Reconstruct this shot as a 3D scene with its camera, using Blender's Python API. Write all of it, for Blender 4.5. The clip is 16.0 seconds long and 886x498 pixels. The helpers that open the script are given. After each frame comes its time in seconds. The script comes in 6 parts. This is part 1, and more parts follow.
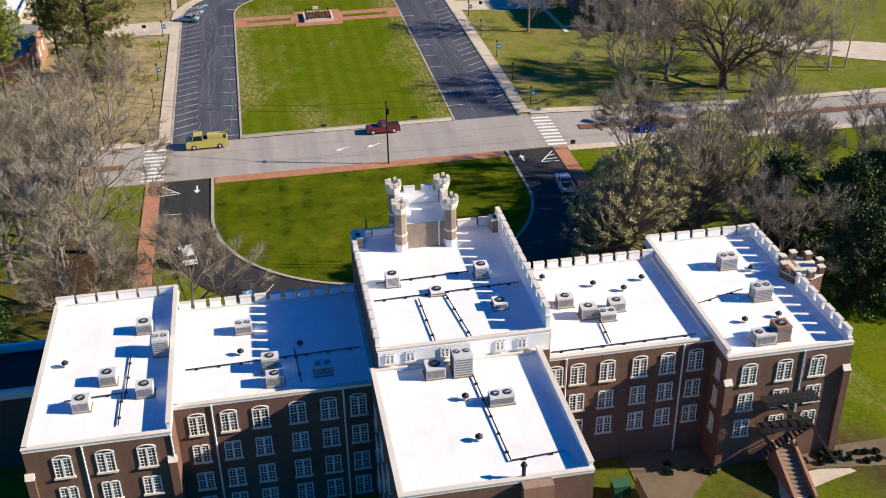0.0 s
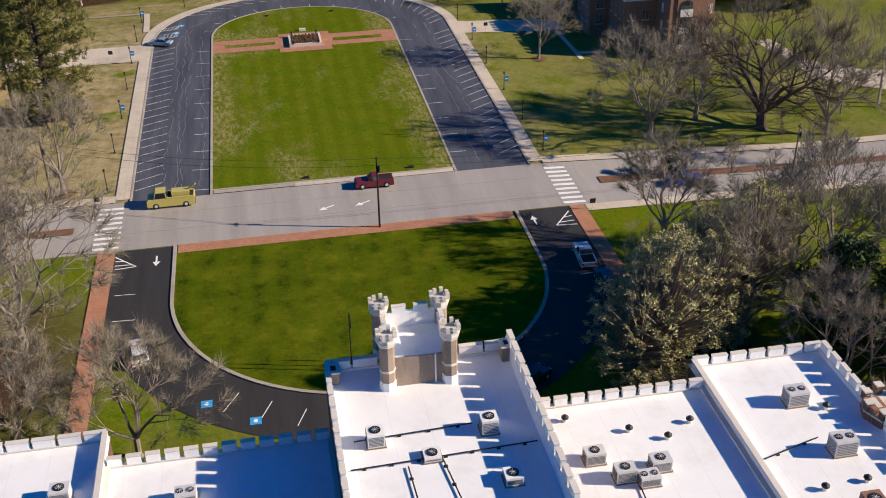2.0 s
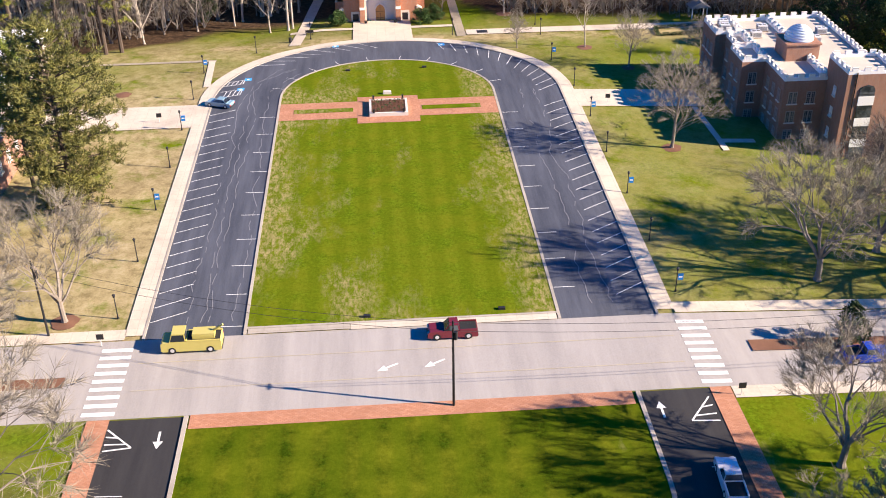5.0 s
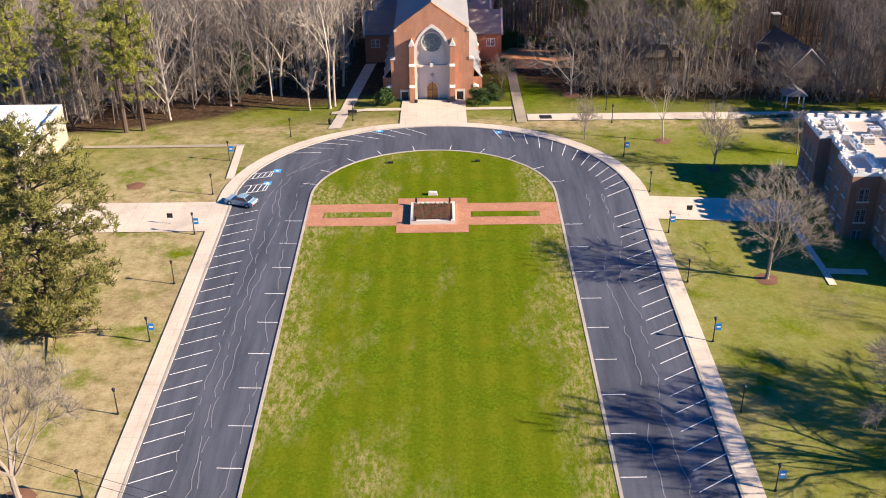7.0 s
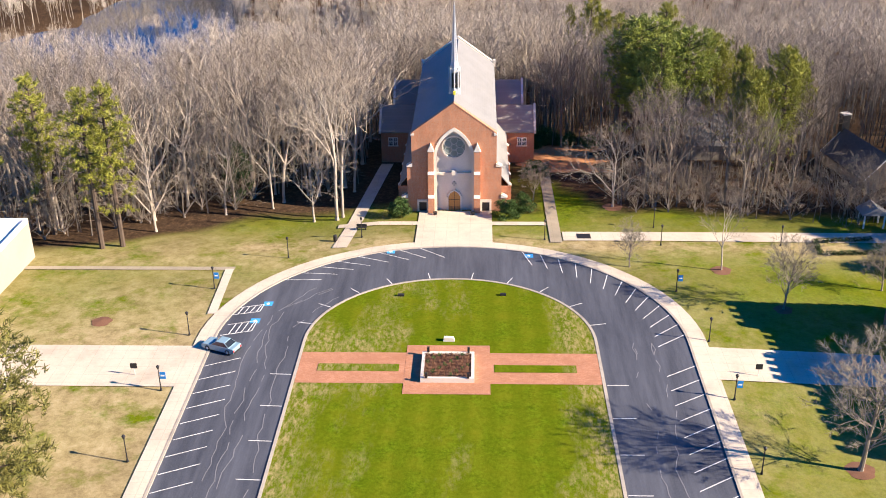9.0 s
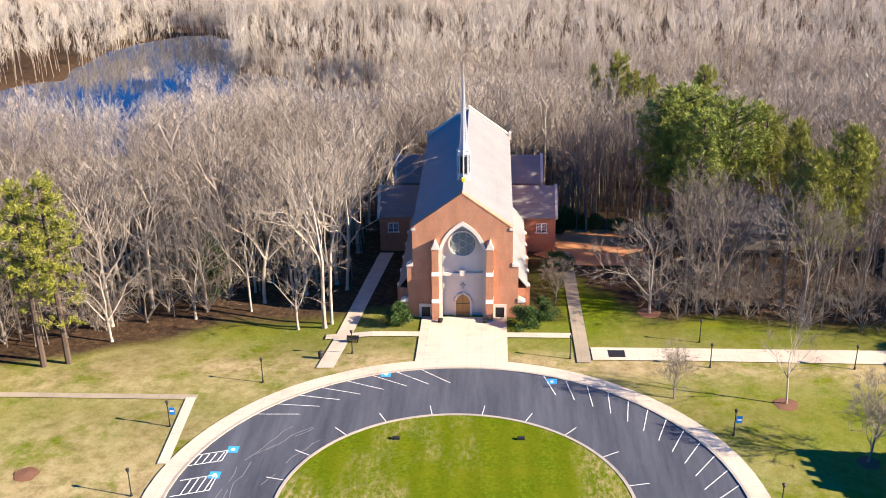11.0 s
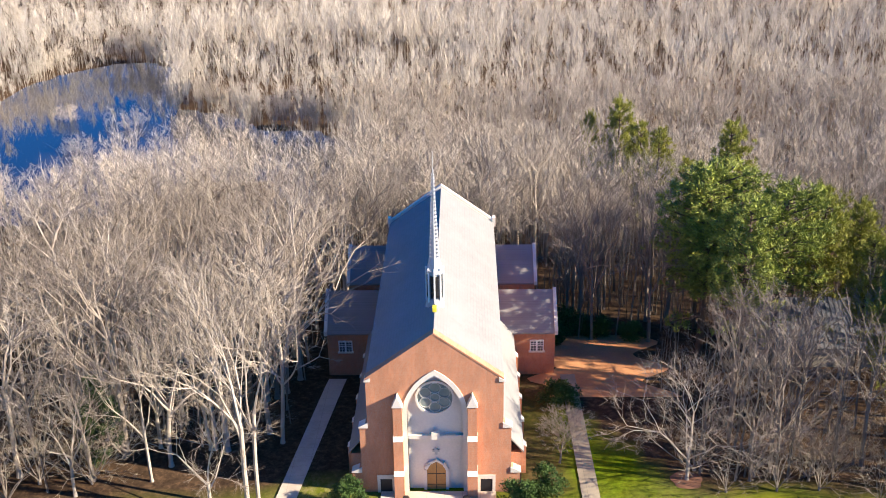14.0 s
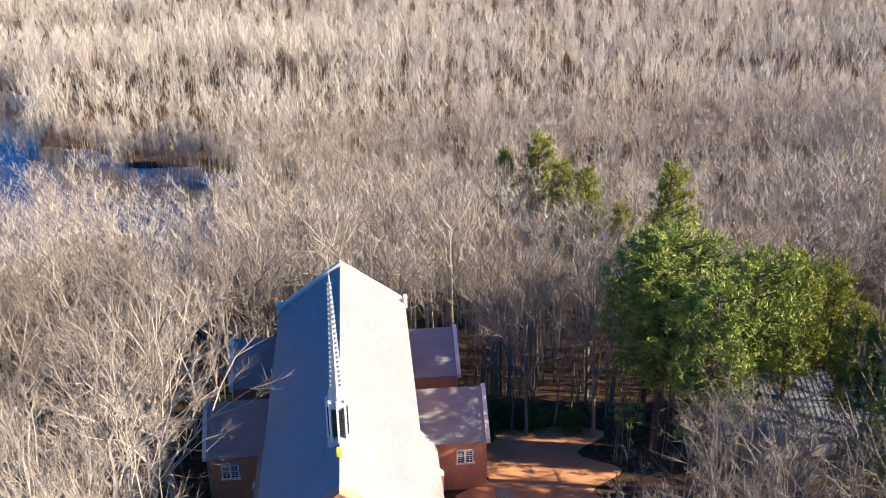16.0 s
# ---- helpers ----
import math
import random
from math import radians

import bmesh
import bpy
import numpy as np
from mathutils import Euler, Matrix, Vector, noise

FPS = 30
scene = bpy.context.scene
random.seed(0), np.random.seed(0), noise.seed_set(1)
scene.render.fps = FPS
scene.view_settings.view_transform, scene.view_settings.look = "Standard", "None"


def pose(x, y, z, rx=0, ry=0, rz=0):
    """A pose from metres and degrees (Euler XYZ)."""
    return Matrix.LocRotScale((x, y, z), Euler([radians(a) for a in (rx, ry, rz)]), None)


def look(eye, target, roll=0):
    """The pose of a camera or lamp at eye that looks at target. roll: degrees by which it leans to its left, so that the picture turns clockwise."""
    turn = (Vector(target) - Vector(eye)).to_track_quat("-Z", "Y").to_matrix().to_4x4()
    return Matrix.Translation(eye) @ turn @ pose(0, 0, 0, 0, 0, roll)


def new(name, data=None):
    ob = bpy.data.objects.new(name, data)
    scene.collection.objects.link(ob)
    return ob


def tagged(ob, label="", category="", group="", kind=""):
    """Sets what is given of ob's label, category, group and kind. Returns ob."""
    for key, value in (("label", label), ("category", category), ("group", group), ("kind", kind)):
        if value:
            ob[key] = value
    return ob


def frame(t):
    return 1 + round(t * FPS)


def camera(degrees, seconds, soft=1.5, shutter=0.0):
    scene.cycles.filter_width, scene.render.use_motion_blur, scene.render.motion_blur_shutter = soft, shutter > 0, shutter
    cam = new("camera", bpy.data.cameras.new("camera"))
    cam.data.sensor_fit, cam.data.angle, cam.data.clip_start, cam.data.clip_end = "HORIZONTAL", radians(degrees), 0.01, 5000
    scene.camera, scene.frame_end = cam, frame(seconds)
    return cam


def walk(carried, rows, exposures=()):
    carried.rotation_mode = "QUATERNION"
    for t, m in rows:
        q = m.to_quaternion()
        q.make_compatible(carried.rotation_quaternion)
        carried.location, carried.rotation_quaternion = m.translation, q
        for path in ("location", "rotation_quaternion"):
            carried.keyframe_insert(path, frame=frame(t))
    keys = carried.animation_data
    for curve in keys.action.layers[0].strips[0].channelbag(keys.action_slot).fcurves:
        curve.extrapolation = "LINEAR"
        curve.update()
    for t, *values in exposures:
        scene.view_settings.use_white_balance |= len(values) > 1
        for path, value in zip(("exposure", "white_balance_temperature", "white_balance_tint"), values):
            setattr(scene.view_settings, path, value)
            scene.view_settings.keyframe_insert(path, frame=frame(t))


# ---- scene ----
cam = camera(45.2, 16.0, soft=1.0)
EXPOSURES = [(0.0, 0.90, 6080, 6), (1.0, 0.66, 6100, 6), (2.0, 0.62, 6100, 9), (3.0, 1.08, 6100, 11), (4.0, 1.68, 6080, 14), (6.5, 1.45, 6200, 12), (9.0, 1.66, 6250, 11), (13.0, 1.78, 6130, 9), (16.0, 1.90, 6080, 6)]
METRES, EYE, TILT, LEAN, TURN = 216.0, 70.0, 0.0, 0.0, -10.15
ROWS = [
    (0.0, 0.0, 0.0, 0.0, -0.49, -29.66, 0.86),
    (0.5, 0.0006, 0.0286, -0.0006, -0.51, -29.84, 0.84),
    (1.0, 0.0014, 0.0582, -0.0014, -0.51, -30.01, 0.83),
    (1.5, 0.0021, 0.0884, -0.002, -0.53, -30.19, 0.83),
    (2.0, 0.0027, 0.119, -0.0026, -0.34, -30.36, 0.86),
    (2.5, 0.0033, 0.1504, -0.0034, -0.0, -30.51, 0.84),
    (3.0, 0.004, 0.1822, -0.0045, 0.53, -30.64, 0.86),
    (3.5, 0.004, 0.214, -0.0056, 1.53, -30.73, 0.86),
    (4.0, 0.004, 0.2458, -0.0061, 2.98, -30.86, 0.84),
    (6.5, -0.0016, 0.4047, -0.0085, 9.52, -29.55, 0.67),
    (7.0, -0.0041, 0.4367, -0.0096, 9.99, -28.84, 0.63),
    (7.5, -0.0074, 0.4683, -0.0109, 10.49, -28.07, 0.59),
    (8.0, -0.0106, 0.5, -0.0122, 11.23, -27.32, 0.61),
    (8.5, -0.0146, 0.5317, -0.0137, 11.61, -26.54, 0.61),
    (9.0, -0.0188, 0.5633, -0.0149, 11.94, -25.78, 0.64),
    (9.5, -0.024, 0.5946, -0.0167, 12.14, -24.96, 0.66),
    (12.0, -0.0532, 0.7524, -0.0242, 12.87, -23.85, 0.75),
    (12.5, -0.0596, 0.7836, -0.0256, 12.83, -23.84, 0.76),
    (13.0, -0.0661, 0.8146, -0.0267, 12.62, -23.83, 0.79),
    (13.5, -0.0719, 0.8454, -0.0277, 12.19, -23.87, 0.85),
    (14.0, -0.0778, 0.8754, -0.0284, 11.12, -23.95, 0.9),
    (14.5, -0.084, 0.905, -0.0293, 9.59, -23.98, 0.94),
    (15.0, -0.0895, 0.9339, -0.0293, 8.28, -24.11, 0.99),
    (15.5, -0.0948, 0.9627, -0.0304, 6.72, -24.17, 1.04),
    (16.0, -0.1, 0.9906, -0.0317, 5.16, -24.18, 1.03),
]
walk(cam, [(t, pose(0, 0, EYE, TILT, LEAN, TURN) @ pose(METRES * x, METRES * y, METRES * z, 90 + pitch, roll, yaw)) for t, x, y, z, yaw, pitch, roll in ROWS],
     exposures=EXPOSURES)

# ---- daylight: clear winter sky and a low sun ----
SUN_EL, SUN_AZ = radians(26.5), math.atan2(0.971, -0.239)
world = bpy.data.worlds.new("sky")
scene.world = world
world.use_nodes = True
wn = world.node_tree.nodes
sky = wn.new("ShaderNodeTexSky")
sky.sky_type, sky.sun_disc = "NISHITA", False
sky.sun_elevation, sky.sun_rotation = SUN_EL, SUN_AZ
sky.altitude, sky.air_density, sky.dust_density, sky.ozone_density = 0, 1.0, 0.3, 3.0
deep = wn.new("ShaderNodeMix")
deep.data_type, deep.blend_type = "RGBA", "MULTIPLY"
deep.inputs[0].default_value, deep.inputs[7].default_value = 1.0, (0.0, 0.54, 1.22, 1)
world.node_tree.links.new(sky.outputs[0], deep.inputs[6])
world.node_tree.links.new(deep.outputs[2], wn["Background"].inputs[0])
wn["Background"].inputs[1].default_value = 0.051
sun = new("sun", bpy.data.lights.new("sun", "SUN"))
sun.data.energy, sun.data.angle, sun.data.color = 5.0, radians(0.53), (1.0, 0.81, 0.60)
sun_from = Vector((0.971 * math.cos(SUN_EL), -0.239 * math.cos(SUN_EL), math.sin(SUN_EL)))
sun.matrix_world = look(sun_from * 500, (0, 0, 0))


# ---- materials ----
class Mat:
    """A small builder of node materials."""

    def __init__(self, name, rough=0.8, metal=0.0, spec=0.3):
        self.m = bpy.data.materials.new(name)
        self.m.use_nodes = True
        self.t = self.m.node_tree
        self.b = self.t.nodes["Principled BSDF"]
        self.b.inputs["Roughness"].default_value = rough
        self.b.inputs["Metallic"].default_value = metal
        self.b.inputs["Specular IOR Level"].default_value = spec
        self.co = self.node("ShaderNodeTexCoord")
        self.place = self.node("ShaderNodeNewGeometry").outputs["Position"]

    def node(self, kind, operation="", feature="", blend="", attribute=""):
        n = self.t.nodes.new(kind)
        if operation:
            n.operation = operation
        if feature:
            n.feature = feature
        if blend:
            n.data_type, n.blend_type = "RGBA", blend
        if attribute:
            n.attribute_name = attribute
        return n

    def link(self, a, b):
        self.t.links.new(a, b)

    def put(self, sock, v):
        if hasattr(v, "is_output"):
            self.link(v, sock)
        else:
            sock.default_value = v if not (isinstance(v, tuple) and len(v) == 3 and sock.type == "RGBA") else (*v, 1)

    def noise(self, scale, detail=4.0, rough=0.6, stretch=(1, 1, 1), vec=None, dist=0.0):
        mp = self.node("ShaderNodeMapping")
        mp.inputs["Scale"].default_value = stretch
        self.link(vec or self.place, mp.inputs[0])
        n = self.node("ShaderNodeTexNoise")
        n.inputs["Scale"].default_value, n.inputs["Detail"].default_value = scale, detail
        n.inputs["Roughness"].default_value, n.inputs["Distortion"].default_value = rough, dist
        self.link(mp.outputs[0], n.inputs[0])
        return n.outputs[0]

    def ramp(self, fac, stops):
        r = self.node("ShaderNodeValToRGB")
        while len(r.color_ramp.elements) < len(stops):
            r.color_ramp.elements.new(0.5)
        for e, (p, c) in zip(r.color_ramp.elements, stops):
            e.position, e.color = p, (*c, 1) if len(c) == 3 else c
        self.link(fac, r.inputs[0])
        return r.outputs[0]

    def span(self, v, a, b, c=0.0, d=1.0):
        n = self.node("ShaderNodeMapRange")
        self.put(n.inputs[0], v)
        for i, w in enumerate((a, b, c, d)):
            n.inputs[i + 1].default_value = w
        return n.outputs[0]

    def mix(self, fac, a, b, mode="MIX"):
        n = self.node("ShaderNodeMix", blend=mode)
        self.put(n.inputs[0], fac)
        self.put(n.inputs[6], a)
        self.put(n.inputs[7], b)
        return n.outputs[2]

    def math(self, op, a, b=0.0):
        n = self.node("ShaderNodeMath", operation=op)
        self.put(n.inputs[0], a)
        self.put(n.inputs[1], b)
        return n.outputs[0]

    def axis(self, i):
        n = self.node("ShaderNodeSeparateXYZ")
        self.link(self.place, n.inputs[0])
        return n.outputs[i]

    def color(self, c):
        self.put(self.b.inputs["Base Color"], c)
        return self

    def bump(self, h, strength=0.4, dist=0.05):
        n = self.node("ShaderNodeBump")
        n.inputs["Strength"].default_value, n.inputs["Distance"].default_value = strength, dist
        self.link(h, n.inputs["Height"])
        self.link(n.outputs[0], self.b.inputs["Normal"])
        return self


def plain(name, c, rough=0.7, metal=0.0, vary=0.25, scale=1.5, spec=0.3):
    """A coat of one colour with grain and blotches at two scales."""
    m = Mat(name, rough, metal, spec)
    dark = tuple(v * (1 - vary) for v in c)
    light = tuple(min(1, v * (1 + vary * 0.6)) for v in c)
    big = m.ramp(m.noise(scale * 0.2, 3), [(0.3, dark), (0.7, light)])
    fine = m.ramp(m.noise(scale * 4, 5), [(0.25, tuple(v * (1 - vary * 0.6) for v in c)), (0.75, light)])
    m.color(m.mix(0.5, big, fine)).bump(m.noise(scale * 6, 4), 0.15, 0.02)
    return m.m


def turf(name, stripes, dry, rich=(0.080, 0.155, 0.012), straw=(0.32, 0.265, 0.12)):
    """Winter turf: blades, mown bands across x, worn straw patches."""
    m = Mat(name, 1.0, 0, 0.0)
    fine = m.noise(2.4, 6, 0.75)
    g = m.ramp(fine, [(0.3, tuple(v * 0.55 for v in rich)), (0.5, rich), (0.72, tuple(v * 1.7 for v in rich))])
    mid = m.noise(0.22, 5, 0.7)
    g = m.mix(m.span(mid, 0.35, 0.7), g, m.mix(fine, (0.10, 0.125, 0.004), (0.17, 0.172, 0.012)))
    if stripes:
        wob = m.math("ADD", m.axis(0), m.math("MULTIPLY", m.noise(0.12, 2), 0.8))
        s = m.math("SINE", m.math("MULTIPLY", wob, 2 * math.pi / 3.1))
        g = m.mix(m.span(s, -0.7, 0.7, 0.0, 0.5), g, m.mix(fine, (0.058, 0.092, 0.003), (0.10, 0.132, 0.005)))
    worn = m.noise(0.075, 5, 0.65, (1, 0.45, 1))
    if stripes:
        # feet and wheels wear the turf along the kerbs
        worn = m.math("ADD", worn, m.span(m.math("ABSOLUTE", m.math("SUBTRACT", m.axis(0), 13.6)), 11.0, 17.6, 0.0, 0.16))
    w = m.math("MULTIPLY", m.span(worn, dry, dry + 0.14), m.span(m.noise(1.5, 6, 0.8, (1.4, 0.55, 1)), 0.44, 0.62))
    return m, m.mix(w, g, m.mix(fine, tuple(v * 0.7 for v in straw), tuple(v * 1.25 for v in straw))), fine


def ground_material():
    m, g, fine = turf("meadow", False, 0.56, (0.090, 0.136, 0.005))
    at = m.node("ShaderNodeAttribute", attribute="litter").outputs["Fac"]
    straw = m.node("ShaderNodeAttribute", attribute="straw").outputs["Fac"]
    n = m.noise(0.5, 6, 0.8)
    dead = m.ramp(n, [(0.3, (0.17, 0.13, 0.062)), (0.5, (0.34, 0.275, 0.14)), (0.7, (0.47, 0.39, 0.225))])
    g = m.mix(m.math("MULTIPLY", straw, m.span(m.noise(0.13, 6, 0.75), 0.33, 0.49)), g, dead)
    lit = m.ramp(m.noise(1.3, 7, 0.8), [(0.25, (0.020, 0.014, 0.010)), (0.5, (0.060, 0.040, 0.026)), (0.75, (0.17, 0.105, 0.058))])
    m.color(m.mix(m.math("MINIMUM", at, 1.0), g, lit)).bump(fine, 0.6, 0.08)
    return m.m


def lawn_material(name, dry, rich):
    m, g, fine = turf(name, True, dry, rich)
    m.color(g).bump(fine, 0.6, 0.06)
    return m.m


def asphalt(name, base, pale):
    m = Mat(name, 0.75, 0, 0.35)
    fine = m.noise(7, 6, 0.8)
    big = m.noise(0.16, 6, 0.72, (2.6, 0.22, 1))
    c = m.mix(m.span(big, 0.35, 0.68), base, pale)
    c = m.mix(m.span(fine, 0.3, 0.7, 0, 0.35), c, tuple(v * 1.6 for v in pale))
    m.color(c).bump(fine, 0.25, 0.02)
    return m.m


def brickwork(name, a, b, mortar, scale=1.0, rough=0.85):
    """Courses in running bond on upright walls, seen on any side."""
    m = Mat(name, rough, 0, 0.2)
    sx, sy, sz = m.axis(0), m.axis(1), m.axis(2)
    cmb = m.node("ShaderNodeCombineXYZ")
    m.link(m.math("ADD", sx, sy), cmb.inputs[0])
    m.link(sz, cmb.inputs[1])
    t = m.node("ShaderNodeTexBrick")
    t.inputs["Scale"].default_value = scale
    for k, v in (("Mortar Size", 0.012), ("Brick Width", 0.23), ("Row Height", 0.078), ("Bias", -0.1)):
        t.inputs[k].default_value = v
    m.put(t.inputs["Color1"], a)
    m.put(t.inputs["Color2"], b)
    m.put(t.inputs["Mortar"], mortar)
    m.link(cmb.outputs[0], t.inputs[0])
    c = m.mix(m.span(m.noise(0.35, 5, 0.7, (1, 1, 0.5)), 0.35, 0.75, 0.0, 0.5), t.outputs[0], tuple(v * 0.55 for v in a))
    c = m.mix(m.span(m.noise(2.0, 5, 0.7, (1, 1, 0.25)), 0.45, 0.8, 0.0, 0.35), c, tuple(min(1, v * 1.5) for v in b))
    m.color(c)
    return m.m


def pavers(name, a, b):
    m = Mat(name, 0.85, 0, 0.2)
    t = m.node("ShaderNodeTexBrick")
    t.inputs["Scale"].default_value = 1.0
    for k, v in (("Mortar Size", 0.012), ("Brick Width", 0.4), ("Row Height", 0.2)):
        t.inputs[k].default_value = v
    m.put(t.inputs["Color1"], a)
    m.put(t.inputs["Color2"], b)
    m.put(t.inputs["Mortar"], tuple(v * 0.6 for v in a))
    m.link(m.place, t.inputs[0])
    m.color(m.mix(m.span(m.noise(0.4, 5, 0.7), 0.35, 0.75, 0, 0.6), t.outputs[0], tuple(v * 0.6 for v in a)))
    return m.m


def slab(name, c):
    """Concrete with joints, stains and a pale wear."""
    m = Mat(name, 0.85, 0, 0.25)
    big = m.noise(0.18, 5, 0.7)
    col = m.ramp(big, [(0.3, tuple(v * 0.75 for v in c)), (0.5, c), (0.72, tuple(min(1, v * 1.15) for v in c))])
    col = m.mix(m.span(m.noise(3, 5, 0.8), 0.35, 0.7, 0, 0.3), col, tuple(v * 0.6 for v in c))
    gx = m.math("LESS_THAN", m.math("FRACT", m.math("MULTIPLY", m.axis(0), 1 / 1.8)), 0.02)
    gy = m.math("LESS_THAN", m.math("FRACT", m.math("MULTIPLY", m.axis(1), 1 / 1.8)), 0.02)
    col = m.mix(m.math("MULTIPLY", m.math("MAXIMUM", gx, gy), 0.5), col, tuple(v * 0.4 for v in c))
    m.color(col).bump(m.noise(6, 4), 0.15, 0.01)
    return m.m


def membrane(name):
    m = Mat(name, 0.6, 0, 0.3)
    c = m.ramp(m.noise(0.25, 5, 0.7), [(0.25, (0.74, 0.73, 0.71)), (0.5, (0.84, 0.84, 0.83)), (0.8, (0.88, 0.88, 0.88))])
    c = m.mix(m.span(m.noise(0.12, 6, 0.75), 0.62, 0.76, 0, 0.5), c, (0.42, 0.38, 0.32))
    seam = m.math("LESS_THAN", m.math("FRACT", m.math("MULTIPLY", m.axis(0), 1 / 3.0)), 0.012)
    c = m.mix(m.math("MULTIPLY", seam, 0.25), c, (0.4, 0.4, 0.4))
    m.color(c)
    return m.m


def slates(name, a, b):
    m = Mat(name, 0.7, 0, 0.12)
    t = m.node("ShaderNodeTexBrick")
    t.inputs["Scale"].default_value = 1.0
    for k, v in (("Mortar Size", 0.015), ("Brick Width", 0.35), ("Row Height", 0.28)):
        t.inputs[k].default_value = v
    m.put(t.inputs["Color1"], a)
    m.put(t.inputs["Color2"], b)
    m.put(t.inputs["Mortar"], tuple(v * 0.84 for v in a))
    cmb = m.node("ShaderNodeCombineXYZ")
    m.link(m.axis(1), cmb.inputs[0])
    m.link(m.math("MULTIPLY", m.axis(2), 1.3), cmb.inputs[1])
    m.link(cmb.outputs[0], t.inputs[0])
    c = m.mix(m.span(m.noise(0.2, 5, 0.7), 0.3, 0.7, 0, 0.5), t.outputs[0], tuple(v * 1.25 for v in b))
    m.color(c)
    return m.m


def bark(name, dark, light, scale=1.0, spread=0.55, stands=False):
    """Bark or twigs; stands adds the broad differences between groups of trees."""
    m = Mat(name, 0.9, 0, 0.1)
    rnd = m.node("ShaderNodeNewGeometry").outputs["Random Per Island"]
    c = m.mix(m.noise(0.9 * scale, 5, 0.75, (1, 1, 0.35)), dark, light)
    c = m.mix(m.math("MULTIPLY", rnd, spread), c, tuple(v * 0.55 for v in light))
    if stands:
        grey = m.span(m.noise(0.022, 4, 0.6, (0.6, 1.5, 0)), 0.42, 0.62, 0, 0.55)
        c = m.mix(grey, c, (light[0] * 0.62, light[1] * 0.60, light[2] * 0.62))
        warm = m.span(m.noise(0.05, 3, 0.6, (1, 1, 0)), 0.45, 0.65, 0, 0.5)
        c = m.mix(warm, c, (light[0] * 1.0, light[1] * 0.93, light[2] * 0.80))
    m.color(c)
    return m.m


def leaves(name, dark, light, trans=0.25):
    m = Mat(name, 0.6, 0, 0.25)
    rnd = m.node("ShaderNodeNewGeometry").outputs["Random Per Island"]
    c = m.mix(rnd, dark, light)
    c = m.mix(m.span(m.noise(0.35, 4, 0.7), 0.35, 0.7, 0, 0.5), c, tuple(v * 1.25 for v in light))
    m.color(c)
    m.b.inputs["Subsurface Weight"].default_value = 0.0
    return m.m


def water_material():
    m = Mat("pond_water", 0.02, 0, 1.0)
    # Brown blotches: muddy water, with the trees' reflection painted in as well.
    m.color(m.mix(m.span(m.noise(0.03, 3), 0.4, 0.65), (0.010, 0.014, 0.020), (0.06, 0.05, 0.04)))
    m.bump(m.noise(0.8, 3), 0.03, 0.05)
    return m.m


def glass_material():
    m = Mat("window_glass", 0.08, 0, 0.6)
    m.color(m.mix(m.span(m.noise(0.6, 2), 0.4, 0.6), (0.02, 0.025, 0.03), (0.10, 0.11, 0.12)))
    return m.m


GROUND = ground_material()
LAWN = lawn_material("mown_lawn", 0.52, (0.0824, 0.127, 0.00515))
OVAL = lawn_material("oval_lawn", 0.78, (0.0311, 0.0547, 0.00249))
DRIVE = asphalt("worn_asphalt", (0.02408, 0.02838, 0.04042), (0.0903, 0.09804, 0.1204))
FRESH = asphalt("fresh_asphalt", (0.01892, 0.01806, 0.01892), (0.03784, 0.03612, 0.03526))
ROAD = asphalt("road_asphalt", (0.2494, 0.2322, 0.215), (0.3526, 0.3268, 0.301))
CONC = slab("tan_concrete", (0.58, 0.505, 0.40))
WORN = slab("worn_path", (0.344, 0.2967, 0.215))
KERB = slab("kerb_concrete", (0.4042, 0.3612, 0.301))
PAVER = pavers("brick_pavers", (0.43, 0.20, 0.115), (0.51, 0.265, 0.165))
PAINT = plain("white_paint", (0.80, 0.80, 0.78), 0.7, 0, 0.2, 3)
BLUEP = plain("blue_paint", (0.06, 0.35, 0.75), 0.6, 0, 0.15, 3)
ROOF = membrane("white_membrane")
DROOF = plain("tan_roofing", (0.516, 0.4472, 0.3698), 0.85, 0, 0.25, 0.6)
BRICK = brickwork("dark_red_brick", (0.1204, 0.05848, 0.03956), (0.172, 0.0817, 0.05332), (0.2064, 0.1634, 0.1376))
CBRICK = brickwork("orange_brick", (0.45, 0.178, 0.088), (0.52, 0.225, 0.118), (0.45, 0.31, 0.22))
TBRICK = brickwork("weathered_tower_brick", (0.29, 0.215, 0.16), (0.36, 0.28, 0.215), (0.34, 0.29, 0.24))
DBRICK = brickwork("russet_brick", (0.2924, 0.1376, 0.086), (0.3526, 0.1806, 0.1161), (0.3096, 0.2322, 0.1806))
STONE = plain("limestone", (0.66, 0.61, 0.53), 0.85, 0, 0.2, 1.2)
SLATE = slates("slate_roof", (0.205, 0.203, 0.20), (0.228, 0.225, 0.22))
TRIM = plain("white_trim", (0.80, 0.79, 0.76), 0.5, 0, 0.12, 1)
GLASS = glass_material()
METAL = plain("galvanised_metal", (0.66, 0.65, 0.63), 0.5, 0.15, 0.25, 2)
DARKM = plain("dark_metal", (0.035, 0.035, 0.038), 0.5, 0.4, 0.3, 2)
BLACK = plain("black_rubber", (0.02, 0.02, 0.02), 0.8, 0, 0.3, 3)
OAK = plain("oak_door", (0.42, 0.22, 0.07), 0.55, 0, 0.35, 2)
WOOD = plain("weathered_timber", (0.258, 0.1978, 0.1462), 0.85, 0, 0.35, 2)
SIGN = plain("blue_banner", (0.02, 0.20, 0.55), 0.6, 0, 0.15, 2)
